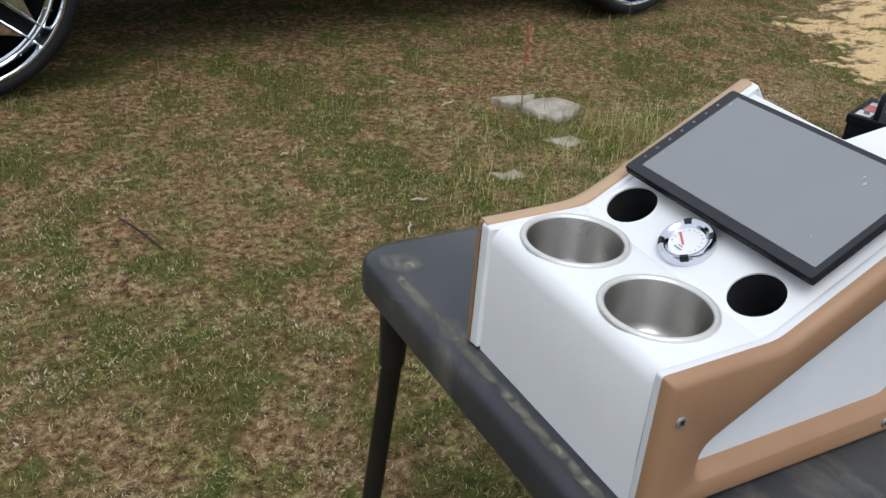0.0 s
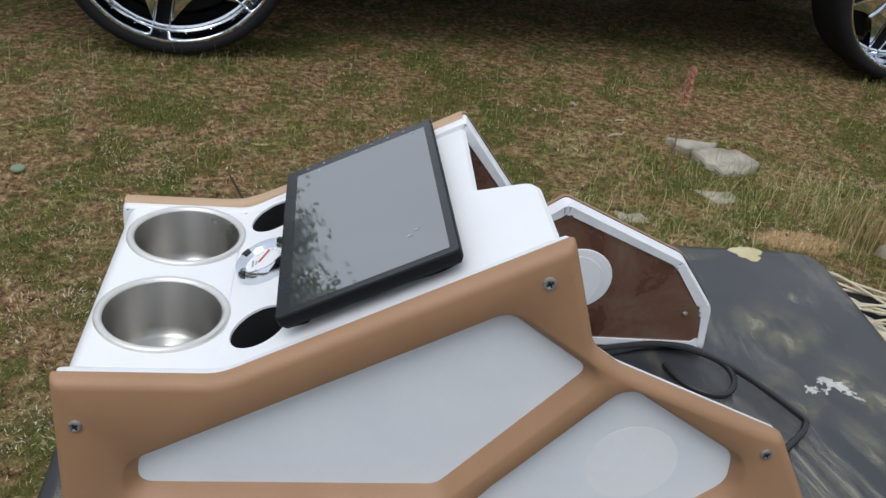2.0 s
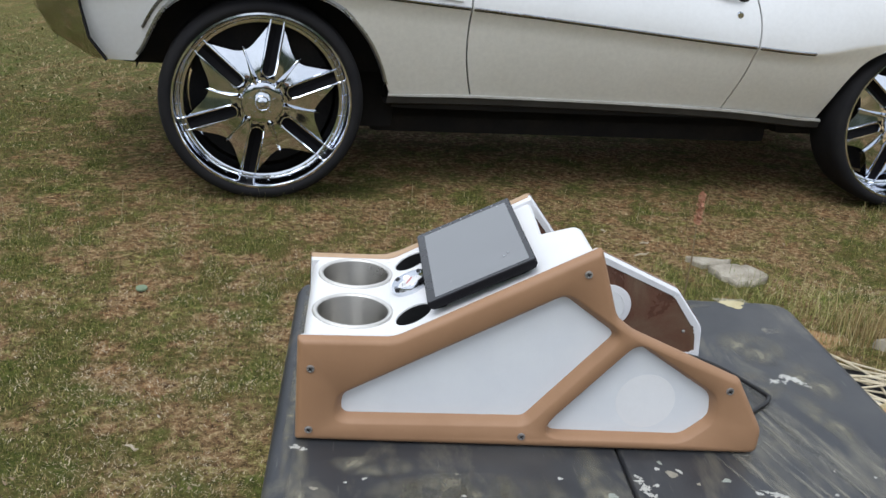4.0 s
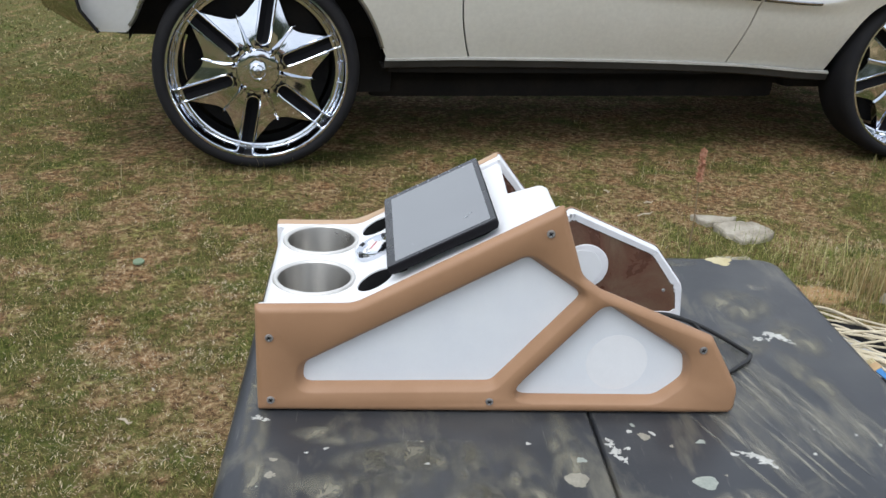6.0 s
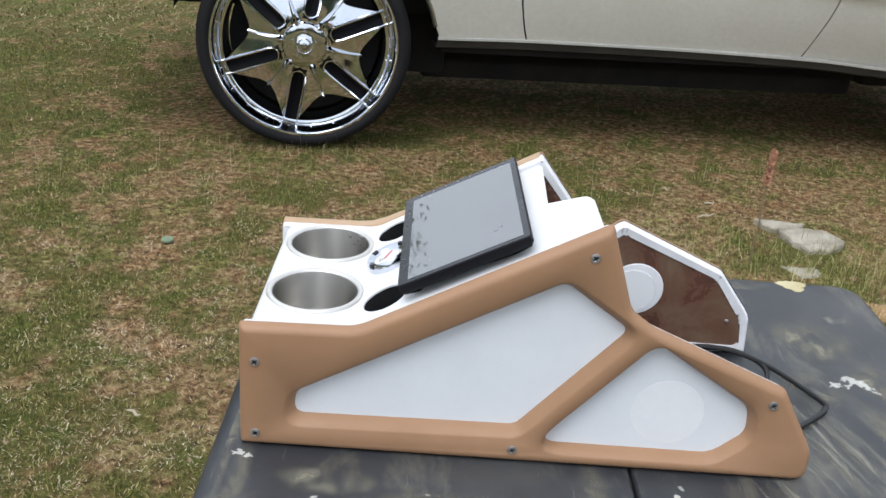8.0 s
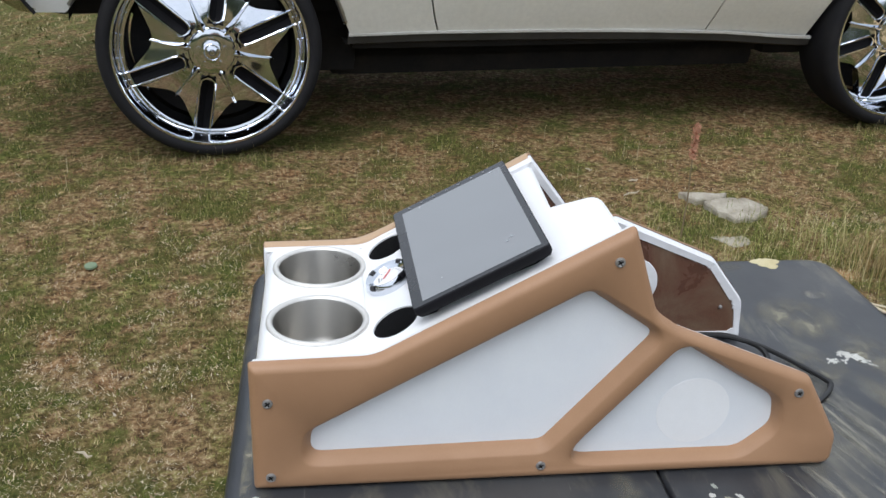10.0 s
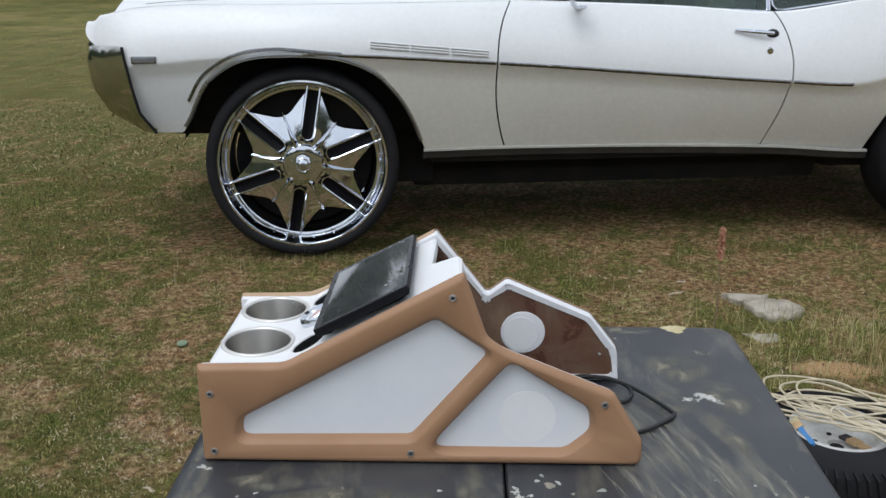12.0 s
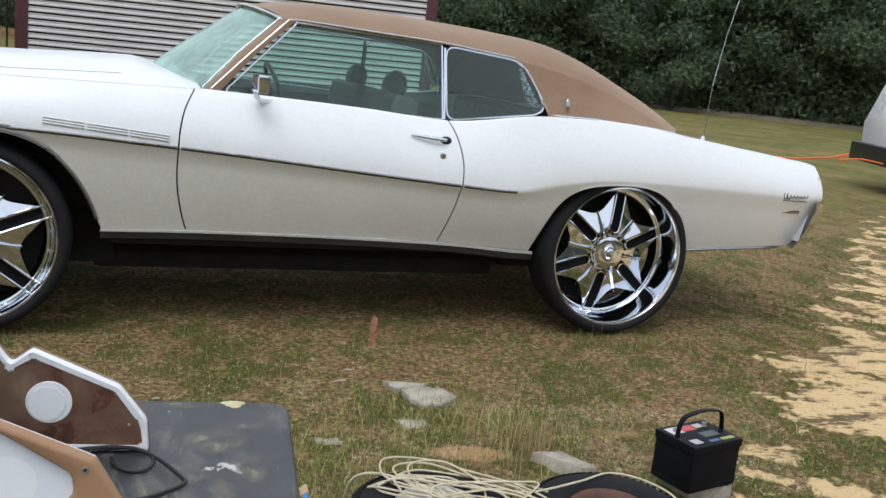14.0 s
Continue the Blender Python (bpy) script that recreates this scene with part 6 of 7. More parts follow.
# small litter in the grass
M_CHIP = surface("weathered_wood_chip", (0.52, 0.45, 0.34), (0.40, 0.33, 0.23), 0.85, fine=200, coarse=30, spread=0.25)
for x, y, length, turn in ((0.665, 1.68, 0.06, 62), (1.14, 2.79, 0.035, -60), (0.77, 1.83, 0.05, -20), (1.24, 2.52, 0.08, 25), (1.29, 2.66, 0.04, 5), (0.51, 2.27, 0.03, 10), (-0.46, 1.0, 0.045, -35)):
    chip = thing("wood_chip", pose(x, y, GZ + 0.012, 4, 0, turn), "pale weathered splinter of wood lying in the grass", "wood chip", "wood chips in the grass")
    bm = bmesh.new()
    tube(bm, [(-length / 2, 0, 0), (-length * 0.1, 0.004, 0.003), (length * 0.3, -0.002, 0.002), (length / 2, 0.003, 0.006)], [0.002, 0.0038, 0.0035, 0.0015], 5)
    part("splinter", bm, M_CHIP, chip)
cap = thing("plastic_lid", pose(-0.648, 1.97, GZ + 0.011, 4, -3, 20) @ Matrix.Scale(0.85, 4), "small pale green plastic lid lying in the grass", "lid")
bm = bmesh.new()
lathe(bm, [(0.0, 0.004), (0.018, 0.004), (0.022, 0.003), (0.023, -0.004), (0.021, -0.004)], 24)
part("lid_disc", bm, surface("pale_green_plastic", (0.20, 0.27, 0.17), (0.15, 0.20, 0.12), 0.6), cap)

# stick
stick = thing("fallen_twig", pose(-0.055, 1.885, GZ + 0.012), "thin dark forked twig lying in the grass", "twig")
bm = bmesh.new()
tube(bm, [(-0.010, 0.105, 0.010), (0.008, 0.050, 0.014), (0.026, 0.004, 0.012), (0.062, -0.092, 0.000)], [0.0020, 0.0032, 0.0034, 0.0026], 6)
tube(bm, [(0.026, 0.004, 0.012), (0.056, -0.012, 0.016)], [0.0016, 0.0008], 6)
part("twig", bm, surface("dark_bark", (0.018, 0.012, 0.009), (0.04, 0.028, 0.02), 0.9, fine=200, coarse=20), stick)

# ---- spare wheels and rope beside the table ----
M_RIMWHITE = surface("dusty_white_rim", (0.62, 0.62, 0.60), (0.46, 0.45, 0.42), 0.5, fine=90, coarse=9, rel=0.2, spread=0.2)
M_RUST = surface("rusty_rim", (0.075, 0.028, 0.018), (0.14, 0.06, 0.035), 0.7, fine=120, coarse=11, rel=0.4, spread=0.4)


def spare(x, y, z, tilt, rim_mat, label, rim_label):
    ob = thing("spare_wheel", pose(x, y, z, tilt[0], tilt[1], 0), label, "wheel", "small wheels beside the table")
    bm = bmesh.new()
    prof = [(0.122, 0.155), (0.132, 0.172), (0.155, 0.184), (0.200, 0.180), (0.232, 0.160), (0.246, 0.125), (0.250, 0.09), (0.246, 0.055), (0.232, 0.02), (0.205, 0.002), (0.160, -0.002), (0.125, 0.02)]
    lathe(bm, prof, 64)
    tyre = part("tyre", bm, M_RUBBER, ob, "black ribbed trailer tyre", 40)
    bm = bmesh.new()
    for k in range(64):
        a = 2 * math.pi * k / 64
        for h0, h1, r in ((0.155, 0.12, 0.2455), (0.062, 0.026, 0.2455)):
            tube(bm, [(0.226 * math.cos(a), 0.226 * math.sin(a), h0 + 0.012 if h0 > 0.1 else h1 - 0.01), (r * math.cos(a + 0.03), r * math.sin(a + 0.03), h0 if h0 > 0.1 else h1 + 0.015), (0.2515 * math.cos(a + 0.05), 0.2515 * math.sin(a + 0.05), h1 if h0 > 0.1 else h0)], 0.005, 4)
    part("tread_block", bm, M_RUBBER, tyre, kind="stuff")
    bm = bmesh.new()
    lathe(bm, [(0.0, 0.112), (0.022, 0.112), (0.024, 0.120), (0.045, 0.118), (0.070, 0.124), (0.084, 0.130), (0.092, 0.136), (0.098, 0.146), (0.103, 0.156), (0.110, 0.166), (0.121, 0.173), (0.126, 0.168), (0.126, 0.155)], 56)
    rim = part("rim", bm, rim_mat, ob, rim_label, 40)
    # near-black discs drawn for the dark hub and bolt holes
    bm = bmesh.new()
    lathe(bm, [(0.0, 0.1135), (0.018, 0.1135), (0.019, 0.1125)], 20)
    part("hub_hole", bm, M_HOLLOW_BLACK, rim)
    for k in range(5):
        a = math.radians(72 * k + 20)
        bm = bmesh.new()
        lathe(bm, [(0.0, 0.1225), (0.0065, 0.1225), (0.007, 0.120)], 12, Matrix.Translation((0.055 * math.cos(a), 0.055 * math.sin(a), 0)))
        part("bolt_hole", bm, M_HOLLOW_BLACK, rim)
    return ob


spare(1.362, 1.085, GZ + 0.006, (0, 0), M_RIMWHITE, "black trailer tyre on a dusty white rim lying flat", "dusty white steel rim")
spare(1.87, 1.06, GZ + 0.006, (3, -2), M_RUST, "black tyre on a rusty brown rim lying flat", "rusty brown rim")

M_ROPE = surface("cream_rope", (0.70, 0.62, 0.45), (0.56, 0.48, 0.33), 0.85, fine=500, coarse=25, rel=0.8, dist=0.002, spread=0.25)
rope = thing("coiled_rope", pose(0, 0, 0), "tangled hank of cream nylon rope over two tyres", "rope")
rr = random.Random(5)
pts = []
for k in range(11):
    cx, cy = 1.435 + rr.uniform(-0.06, 0.07), 1.095 + rr.uniform(-0.06, 0.06)
    la, lb, ang = rr.uniform(0.12, 0.29), rr.uniform(0.025, 0.11), math.radians(-34 + rr.uniform(-30, 42))
    for j in range(9):
        t = 2 * math.pi * j / 9 + 0.3 * rr.random()
        u, v = la * math.cos(t), lb * math.sin(t)
        px, py = cx + u * math.cos(ang) - v * math.sin(ang), cy + u * math.sin(ang) + v * math.cos(ang)
        pts.append(Vector((px + rr.uniform(-0.018, 0.018), py + rr.uniform(-0.018, 0.018), 0.241 + 0.0016 * k + rr.uniform(0, 0.016) - 0.05 * max(0, 1.22 - px) / 0.1)))
for p in ((1.80, 1.16, 0.262), (1.93, 1.24, 0.252), (2.03, 1.20, 0.247), (2.08, 1.08, 0.243), (1.98, 0.96, 0.243), (1.80, 0.95, 0.25), (1.62, 1.02, 0.247), (1.52, 0.93, 0.247), (1.45, 0.84, 0.20), (1.42, 0.76, 0.08), (1.50, 0.70, 0.062), (1.7, 0.74, 0.06)):
    pts.append(Vector(p))


def smooth_path(pts, n):
    out = []
    for i in range(len(pts) - 1):
        a, b, c, d = pts[max(i - 1, 0)], pts[i], pts[i + 1], pts[min(i + 2, len(pts) - 1)]
        for k in range(n):
            t = k / n
            out.append(0.5 * (2 * b + (c - a) * t + (2 * a - 5 * b + 4 * c - d) * t * t + (3 * b - a - 3 * c + d) * t ** 3))
    return out + [pts[-1]]


bm = bmesh.new()
tube(bm, smooth_path(pts, 6), 0.0032, 6)
part("rope_strand", bm, M_ROPE, rope)
bm = bmesh.new()
tube(bm, smooth_path([Vector(p) for p in ((1.13, 1.36, 0.10), (1.15, 1.31, 0.20), (1.22, 1.24, 0.245), (1.36, 1.12, 0.250), (1.48, 0.98, 0.25), (1.53, 0.88, 0.245), (1.57, 0.80, 0.20), (1.60, 0.76, 0.07))], 8), 0.0042, 6)
part("rope_strand", bm, M_ROPE, rope)

# paint brush left in the white rim, and one on the table's edge
M_WOOD = surface("raw_wood", (0.52, 0.36, 0.19), (0.44, 0.29, 0.14), 0.6, fine=250, coarse=20)
M_BLUE = surface("blue_handle", (0.05, 0.22, 0.50), (0.04, 0.17, 0.42), 0.4)


M_BRISTLE = surface("cream_bristle", (0.62, 0.52, 0.30), (0.52, 0.42, 0.22), 0.8, fine=400, coarse=40, spread=0.3)


def chip_brush(m, label, handle):
    ob = thing("paint_brush", m, label, "brush")
    bm = bmesh.new()
    pts = [(-0.010, 0.0), (0.010, 0.0), (0.006, 0.05), (0.008, 0.10), (0.0, 0.115), (-0.008, 0.10), (-0.006, 0.05)]
    a = loop_verts(bm, rounded(pts, 0.006, 3), lambda p: Vector((p[0], p[1], 0.0)))
    b = loop_verts(bm, rounded(pts, 0.006, 3), lambda p: Vector((p[0], p[1], 0.008)))
    fill(bm, [a])
    fill(bm, [b])
    bridge(bm, a, b)
    part("handle", bm, handle, ob)
    bm = bmesh.new()
    box(bm, (-0.014, -0.030, -0.001), (0.014, 0.004, 0.010), 0.002)
    part("wooden_ferrule", bm, M_WOOD, ob)
    for k in range(4):
        bm = bmesh.new()
        box(bm, (-0.0135 + 0.0072 * k, -0.055, 0.0005), (-0.0080 + 0.0072 * k, -0.029, 0.0085), 0.001)
        part("bristle_clump", bm, M_INK if handle is M_WOOD else M_BRISTLE, ob)
    return ob


chip_brush(pose(1.405, 1.055, GZ + 0.140, 4, 0, 205), "paint brush with wooden ferrule lying in the white rim", M_WOOD)
chip_brush(pose(0.893, 0.14, TZ - 0.010, 0, 35, 184) @ Matrix.Scale(0.48, 4), "blue-handled paint brush lying on the table edge", M_BLUE)

# ---- battery ----
slab("concrete_slab", [(2.29, 1.58), (2.33, 1.46), (2.50, 1.475), (2.545, 1.55), (2.44, 1.62)], GZ + 0.048, 0.045, "pale concrete piece under the battery")
battery = thing("car_battery", pose(2.372, 1.525, GZ + 0.049, 0, 0, 22) @ Matrix.Diagonal((0.96, 0.96, 0.86, 1)), "black car battery with carrying strap standing on a concrete piece", "battery")
bm = bmesh.new()
box(bm, (-0.122, -0.090, 0.0), (0.122, 0.090, 0.165), 0.006, 2)
box(bm, (-0.1225, -0.0905, 0.0), (0.1225, 0.0905, 0.03), 0.004, 2)
part("case", bm, M_BATTERY, battery, "plain black plastic case")
bm = bmesh.new()
box(bm, (-0.127, -0.095, 0.160), (0.127, 0.095, 0.196), 0.008, 3)
lid_ob = part("lid", bm, M_BATTERY, battery, "black lid with step")
for x0, y0, x1, y1, c in ((-0.105, 0.025, -0.045, 0.075, (0.62, 0.60, 0.60)), (-0.040, 0.030, 0.02, 0.07, (0.55, 0.09, 0.09)), (0.03, 0.04, 0.07, 0.07, (0.5, 0.48, 0.46)), (-0.005, -0.035, 0.075, 0.005, (0.07, 0.085, 0.10)), (-0.02, -0.075, 0.03, -0.058, (0.07, 0.14, 0.28)), (0.04, -0.075, 0.105, -0.058, (0.36, 0.37, 0.10)), (-0.095, -0.07, -0.055, -0.035, (0.40, 0.40, 0.40))):
    bm = bmesh.new()
    box(bm, (x0, y0, 0.1955), (x1, y1, 0.1972 if c[0] != 0.55 else 0.1976))
    part("label_patch", bm, surface("label", c, tuple(0.92 * v for v in c), 0.45, spread=0.06), lid_ob)
for x0 in (-0.075, 0.075):
    bm = bmesh.new()
    lathe(bm, [(0.0, 0.212), (0.009, 0.212), (0.011, 0.196)], 16, Matrix.Translation((x0, 0.045, 0)))
    part("terminal", bm, M_SCREW, battery, "lead terminal post")
bm = bmesh.new()
arc = [(-0.118, 0.0, 0.17), (-0.112, 0.0, 0.24), (-0.09, 0.0, 0.275), (-0.03, 0.0, 0.288), (0.03, 0.0, 0.288), (0.09, 0.0, 0.275), (0.112, 0.0, 0.24), (0.118, 0.0, 0.17)]
grid(bm, [[Vector(p) + Vector((0, w, dz)) for w, dz in ((-0.010, 0), (-0.010, 0.006), (0.010, 0.006), (0.010, 0), (-0.010, 0))] for p in smooth_path([Vector(p) for p in arc], 4)])
part("carrying_strap", bm, M_BATTERY, battery, "black strap handle")

# ---- cable on the table ----
cable = thing("power_cable", pose(0, 0, 0), "black electrical cable looped on the table behind the console", "cable")
M_CABLE = surface("black_cable", (0.008, 0.008, 0.009), (0.02, 0.02, 0.02), 0.45, fine=300)
CZ = TZ + 0.0045
bm = bmesh.new()
tube(bm, smooth_path([Vector(p) for p in ((0.50, 0.255, CZ), (0.56, 0.272, CZ + 0.004), (0.605, 0.268, CZ + 0.008), (0.638, 0.240, CZ + 0.008), (0.644, 0.215, CZ + 0.003), (0.628, 0.196, CZ), (0.603, 0.198, CZ), (0.585, 0.215, CZ), (0.575, 0.245, CZ))], 8), 0.0035, 8)
part("cable_run", bm, M_CABLE, cable)
bm = bmesh.new()
tube(bm, smooth_path([Vector(p) for p in ((0.50, 0.262, CZ + 0.004), (0.58, 0.270, CZ + 0.009), (0.64, 0.238, CZ + 0.009), (0.694, 0.166, CZ + 0.003), (0.697, 0.148, CZ), (0.675, 0.125, CZ), (0.635, 0.096, CZ), (0.56, 0.07, CZ), (0.50, 0.10, CZ))], 8), 0.0035, 8)
part("cable_run", bm, M_CABLE, cable)

# ---- paint and stains on the table top ----
def blob(bm, x, y, r, stretch, ang, rough, seed, z=0.0006):
    n, rs = 22, random.Random(seed)
    c = bm.verts.new((x, y, TZ - GZ + z))
    ring = []
    for k in range(n):
        t = 2 * math.pi * k / n
        q = r * (1 + rough * (rs.random() * 2 - 1) + 0.6 * rough * math.sin(3 * t + seed))
        u, v = q * math.cos(t) * stretch, q * math.sin(t)
        ring.append(bm.verts.new((x + u * math.cos(ang) - v * math.sin(ang), y + u * math.sin(ang) + v * math.cos(ang), TZ - GZ + z * 0.4)))
    for k in range(n):
        bm.faces.new((c, ring[k], ring[(k + 1) % n]))


M_SPOT_WHITE = surface("dried_white_paint", (0.56, 0.56, 0.52), (0.42, 0.41, 0.37), 0.6, fine=300, coarse=40, spread=0.15)
M_SPOT_YELLOW = surface("dried_yellow_glue", (0.58, 0.51, 0.30), (0.50, 0.42, 0.22), 0.6, fine=300, coarse=40, spread=0.2)
M_SPOT_GREEN = surface("dried_grey_green_paint", (0.36, 0.38, 0.33), (0.28, 0.31, 0.27), 0.6, fine=300, coarse=40, spread=0.2)
M_SPOT_BEIGE = surface("dried_beige_glue", (0.34, 0.315, 0.25), (0.27, 0.25, 0.20), 0.6, fine=300, coarse=40, spread=0.2)
SPOTS = [(0.773, 0.512, 0.024, 1.2, 0.1, 0.25, M_SPOT_YELLOW), (0.764, 0.226, 0.012, 1.5, -0.6, 0.55, M_SPOT_WHITE), (0.742, 0.215, 0.008, 1.3, 0.3, 0.6, M_SPOT_WHITE), (0.785, 0.205, 0.008, 1.8, -0.8, 0.6, M_SPOT_WHITE),
         (0.618, -0.092, 0.011, 1.9, -0.5, 0.6, M_SPOT_WHITE), (0.602, -0.084, 0.006, 2.6, 0.2, 0.5, M_SPOT_WHITE), (0.632, -0.105, 0.006, 2.2, -0.9, 0.6, M_SPOT_WHITE),
         (0.541, -0.143, 0.017, 1.25, 0.0, 0.12, M_SPOT_GREEN), (0.446, -0.066, 0.010, 1.7, -0.9, 0.6, M_SPOT_WHITE), (0.452, -0.092, 0.009, 1.4, -1.2, 0.5, M_SPOT_WHITE), (0.462, -0.075, 0.004, 1.5, 0.4, 0.5, M_SPOT_WHITE),
         (0.388, -0.138, 0.018, 1.1, 0.4, 0.12, M_SPOT_BEIGE), (0.490, -0.050, 0.012, 0.8, 0.3, 0.2, M_SPOT_BEIGE), (0.006, -0.016, 0.009, 1.3, 0.2, 0.5, M_SPOT_WHITE), (0.03, -0.13, 0.008, 1.0, 0, 0.3, M_SPOT_BEIGE),
         (0.40, -0.10, 0.007, 1.3, 0.2, 0.3, M_SPOT_GREEN), (0.56, -0.06, 0.006, 1.4, 0.2, 0.3, M_SPOT_GREEN)]
rs = random.Random(3)
for k in range(44):
    SPOTS.append((rs.uniform(0.0, 0.86), rs.choice((rs.uniform(-0.25, -0.02), rs.uniform(-0.25, 0.5))), rs.uniform(0.0015, 0.0045), rs.uniform(1, 1.8), rs.uniform(0, 3), 0.3, rs.choice((M_SPOT_WHITE, M_SPOT_WHITE, M_SPOT_GREEN, M_SPOT_BEIGE))))
flakes = []
for x, y, r, st, an, ro, mt in SPOTS:
    if mt is M_SPOT_WHITE and r > 0.005:      # splashes broken into flakes
        for j in range(6):
            d, w = rs.uniform(-1, 1) * r * st * 0.9, rs.uniform(-1, 1) * r * 0.6
            flakes.append((x + d * math.cos(an) - w * math.sin(an), y + d * math.sin(an) + w * math.cos(an), r * rs.uniform(0.18, 0.45), rs.uniform(1, 2), an + rs.uniform(-0.8, 0.8), 0.65, mt))
    else:
        flakes.append((x, y, r * 0.72, st, an, ro, mt))
for k, (x, y, r, st, an, ro, mt) in enumerate(flakes):
    bm = bmesh.new()
    blob(bm, x, y, r, st, an, ro, k, 0.0006 + 0.00003 * (k % 9))
    part("paint_spot", bm, mt, table)


def stain_material(name, colour, amount, scale, stretch=None):
    """Dusty dried smear: uneven, fading to nothing at its border."""
    m = bpy.data.materials.new(name)
    m.use_nodes = True
    nt = m.node_tree
    b = nt.nodes["Principled BSDF"]
    b.inputs["Roughness"].default_value = 0.8
    tc = nt.nodes.new("ShaderNodeTexCoord")
    mp = nt.nodes.new("ShaderNodeMapping")
    mp.inputs["Location"].default_value = (-1, -1, 0)
    mp.inputs["Scale"].default_value = (2, 2, 0)
    nt.links.new(tc.outputs["Generated"], mp.inputs["Vector"])
    gr = nt.nodes.new("ShaderNodeTexGradient")
    gr.gradient_type = "SPHERICAL"
    nt.links.new(mp.outputs[0], gr.inputs["Vector"])
    n1 = noise_tex(nt, scale, 9, 0.72, stretch=stretch, warp=0.5)
    col = ramp(nt, noise_tex(nt, 60, 5, 0.7), [(0.3, tuple(0.75 * c for c in colour)), (0.7, colour)])
    nt.links.new(col, b.inputs["Base Color"])
    edge = ramp(nt, gr.outputs["Fac"], [(0.0, 0.0), (0.55, 1.0)])
    body = ramp(nt, n1, [(0.42, 0.0), (0.60, amount)])
    nt.links.new(mixed(nt, 1.0, edge, body, "MULTIPLY"), b.inputs["Alpha"])
    return m


M_SMEAR = stain_material("tan_smear", (0.27, 0.252, 0.19), 0.8, 26, (1.3, 0.7, 1))
M_DUST = stain_material("pale_dust_streak", (0.30, 0.285, 0.235), 0.75, 34, (3.2, 0.3, 1))
M_BAND = stain_material("pale_band", (0.32, 0.295, 0.22), 0.7, 60)
for x, y, w, h, ang, mt in ((0.17, -0.12, 0.12, 0.10, 0, M_SMEAR), (0.27, -0.14, 0.06, 0.16, 5, M_SMEAR), (0.10, -0.05, 0.12, 0.05, 0, M_SMEAR), (-0.009, 0.36, 0.018, 0.34, 0, M_BAND), (-0.009, 0.12, 0.016, 0.5, 0, M_BAND), (0.01, 0.47, 0.05, 0.06, 30, M_BAND), (0.17, -0.10, 0.16, 0.08, 10, M_SMEAR), (0.01, -0.10, 0.03, 0.25, 0, M_SMEAR),
                            (0.385, -0.08, 0.05, 0.2, 0, M_SMEAR), (0.66, 0.10, 0.06, 0.34, 14, M_DUST), (0.72, 0.04, 0.05, 0.36, 14, M_DUST), (0.62, -0.05, 0.04, 0.30, 16, M_DUST), (0.77, 0.10, 0.05, 0.18, 14, M_SMEAR), (0.70, 0.20, 0.10, 0.10, 0, M_SMEAR),
                            (0.80, -0.05, 0.05, 0.25, 10, M_DUST), (0.57, -0.18, 0.10, 0.05, 20, M_DUST), (0.68, 0.50, 0.10, 0.04, 0, M_SMEAR), (0.80, 0.40, 0.04, 0.03, 0, M_DUST), (0.655, -0.03, 0.010, 0.52, 17, M_DUST), (0.672, -0.04, 0.007, 0.46, 17, M_DUST), (0.69, -0.02, 0.012, 0.50, 16, M_DUST), (0.715, 0.0, 0.008, 0.42, 15, M_DUST), (0.60, -0.10, 0.008, 0.30, 20, M_DUST),
                            (0.28, -0.19, 0.11, 0.14, 12, M_SMEAR), (0.12, -0.17, 0.16, 0.10, -8, M_SMEAR), (0.22, -0.09, 0.20, 0.07, 4, M_SMEAR), (0.33, -0.15, 0.06, 0.18, 8, M_SMEAR), (0.74, 0.33, 0.12, 0.14, 0, M_SMEAR), (0.80, 0.22, 0.08, 0.14, 10, M_SMEAR)):
    bm = bmesh.new()
    grid(bm, [[Vector((a * w / 2 * 1.0, b * h / 2, 0)) for a in (-1, 1)] for b in (-1, 1)])
    st = part("stain", bm, mt, table)
    st.matrix_basis = pose(x, y, TZ - GZ + 0.0003, 0, 0, ang)


# ---- background ----
M_SIDING = surface("pale_metal_siding", (0.60, 0.57, 0.57), (0.52, 0.49, 0.49), 0.5, fine=30, coarse=0.8, rel=0.1, spread=0.1)
M_MAROON = surface("maroon_trim", (0.075, 0.018, 0.028), (0.055, 0.014, 0.022), 0.5)
shed = thing("metal_sided_building", Matrix.Translation((0.119, 26.0, 0.25 + 0.83 * GZ)) @ Matrix.Scale(0.83, 4), "long building with pale horizontal metal siding and maroon corner trim", "building")
SX0, SX1 = -5.85, 6.95
for k in range(-2, 19):
    z0 = 0.35 + 0.205 * k
    bm = bmesh.new()
    prof = [(0.05, 0.0), (-0.05, 0.006), (-0.055, 0.045), (-0.02, 0.062), (-0.012, 0.10), (-0.028, 0.135), (-0.028, 0.15), (0.05, 0.158), (0.05, 0.205)]
    grid(bm, [[Vector((x, y, z0 + h)) for y, h in prof] for x in np.linspace(SX0, SX1, 8)])
    part("siding_panel", bm, M_SIDING, shed, angle=20)
bm = bmesh.new()
box(bm, (SX0, 0.03, -0.5), (SX1, 6.0, 4.25))
part("wall_core", bm, M_DARK, shed)
for x0, x1 in ((SX0 - 0.28, SX0 + 0.10), (SX1 - 0.10, SX1 + 0.28)):
    bm = bmesh.new()
    box(bm, (x0, -0.08, -0.5), (x1, 0.30, 4.3), 0.01)
    part("corner_trim", bm, M_MAROON, shed, "maroon corner post")
bm = bmesh.new()
box(bm, (SX0 + 0.10, -0.06, -0.35), (SX1 - 0.10, 0.02, -0.06), 0.01)
part("base_trim", bm, M_MAROON, shed, "maroon base trim")
bm = bmesh.new()
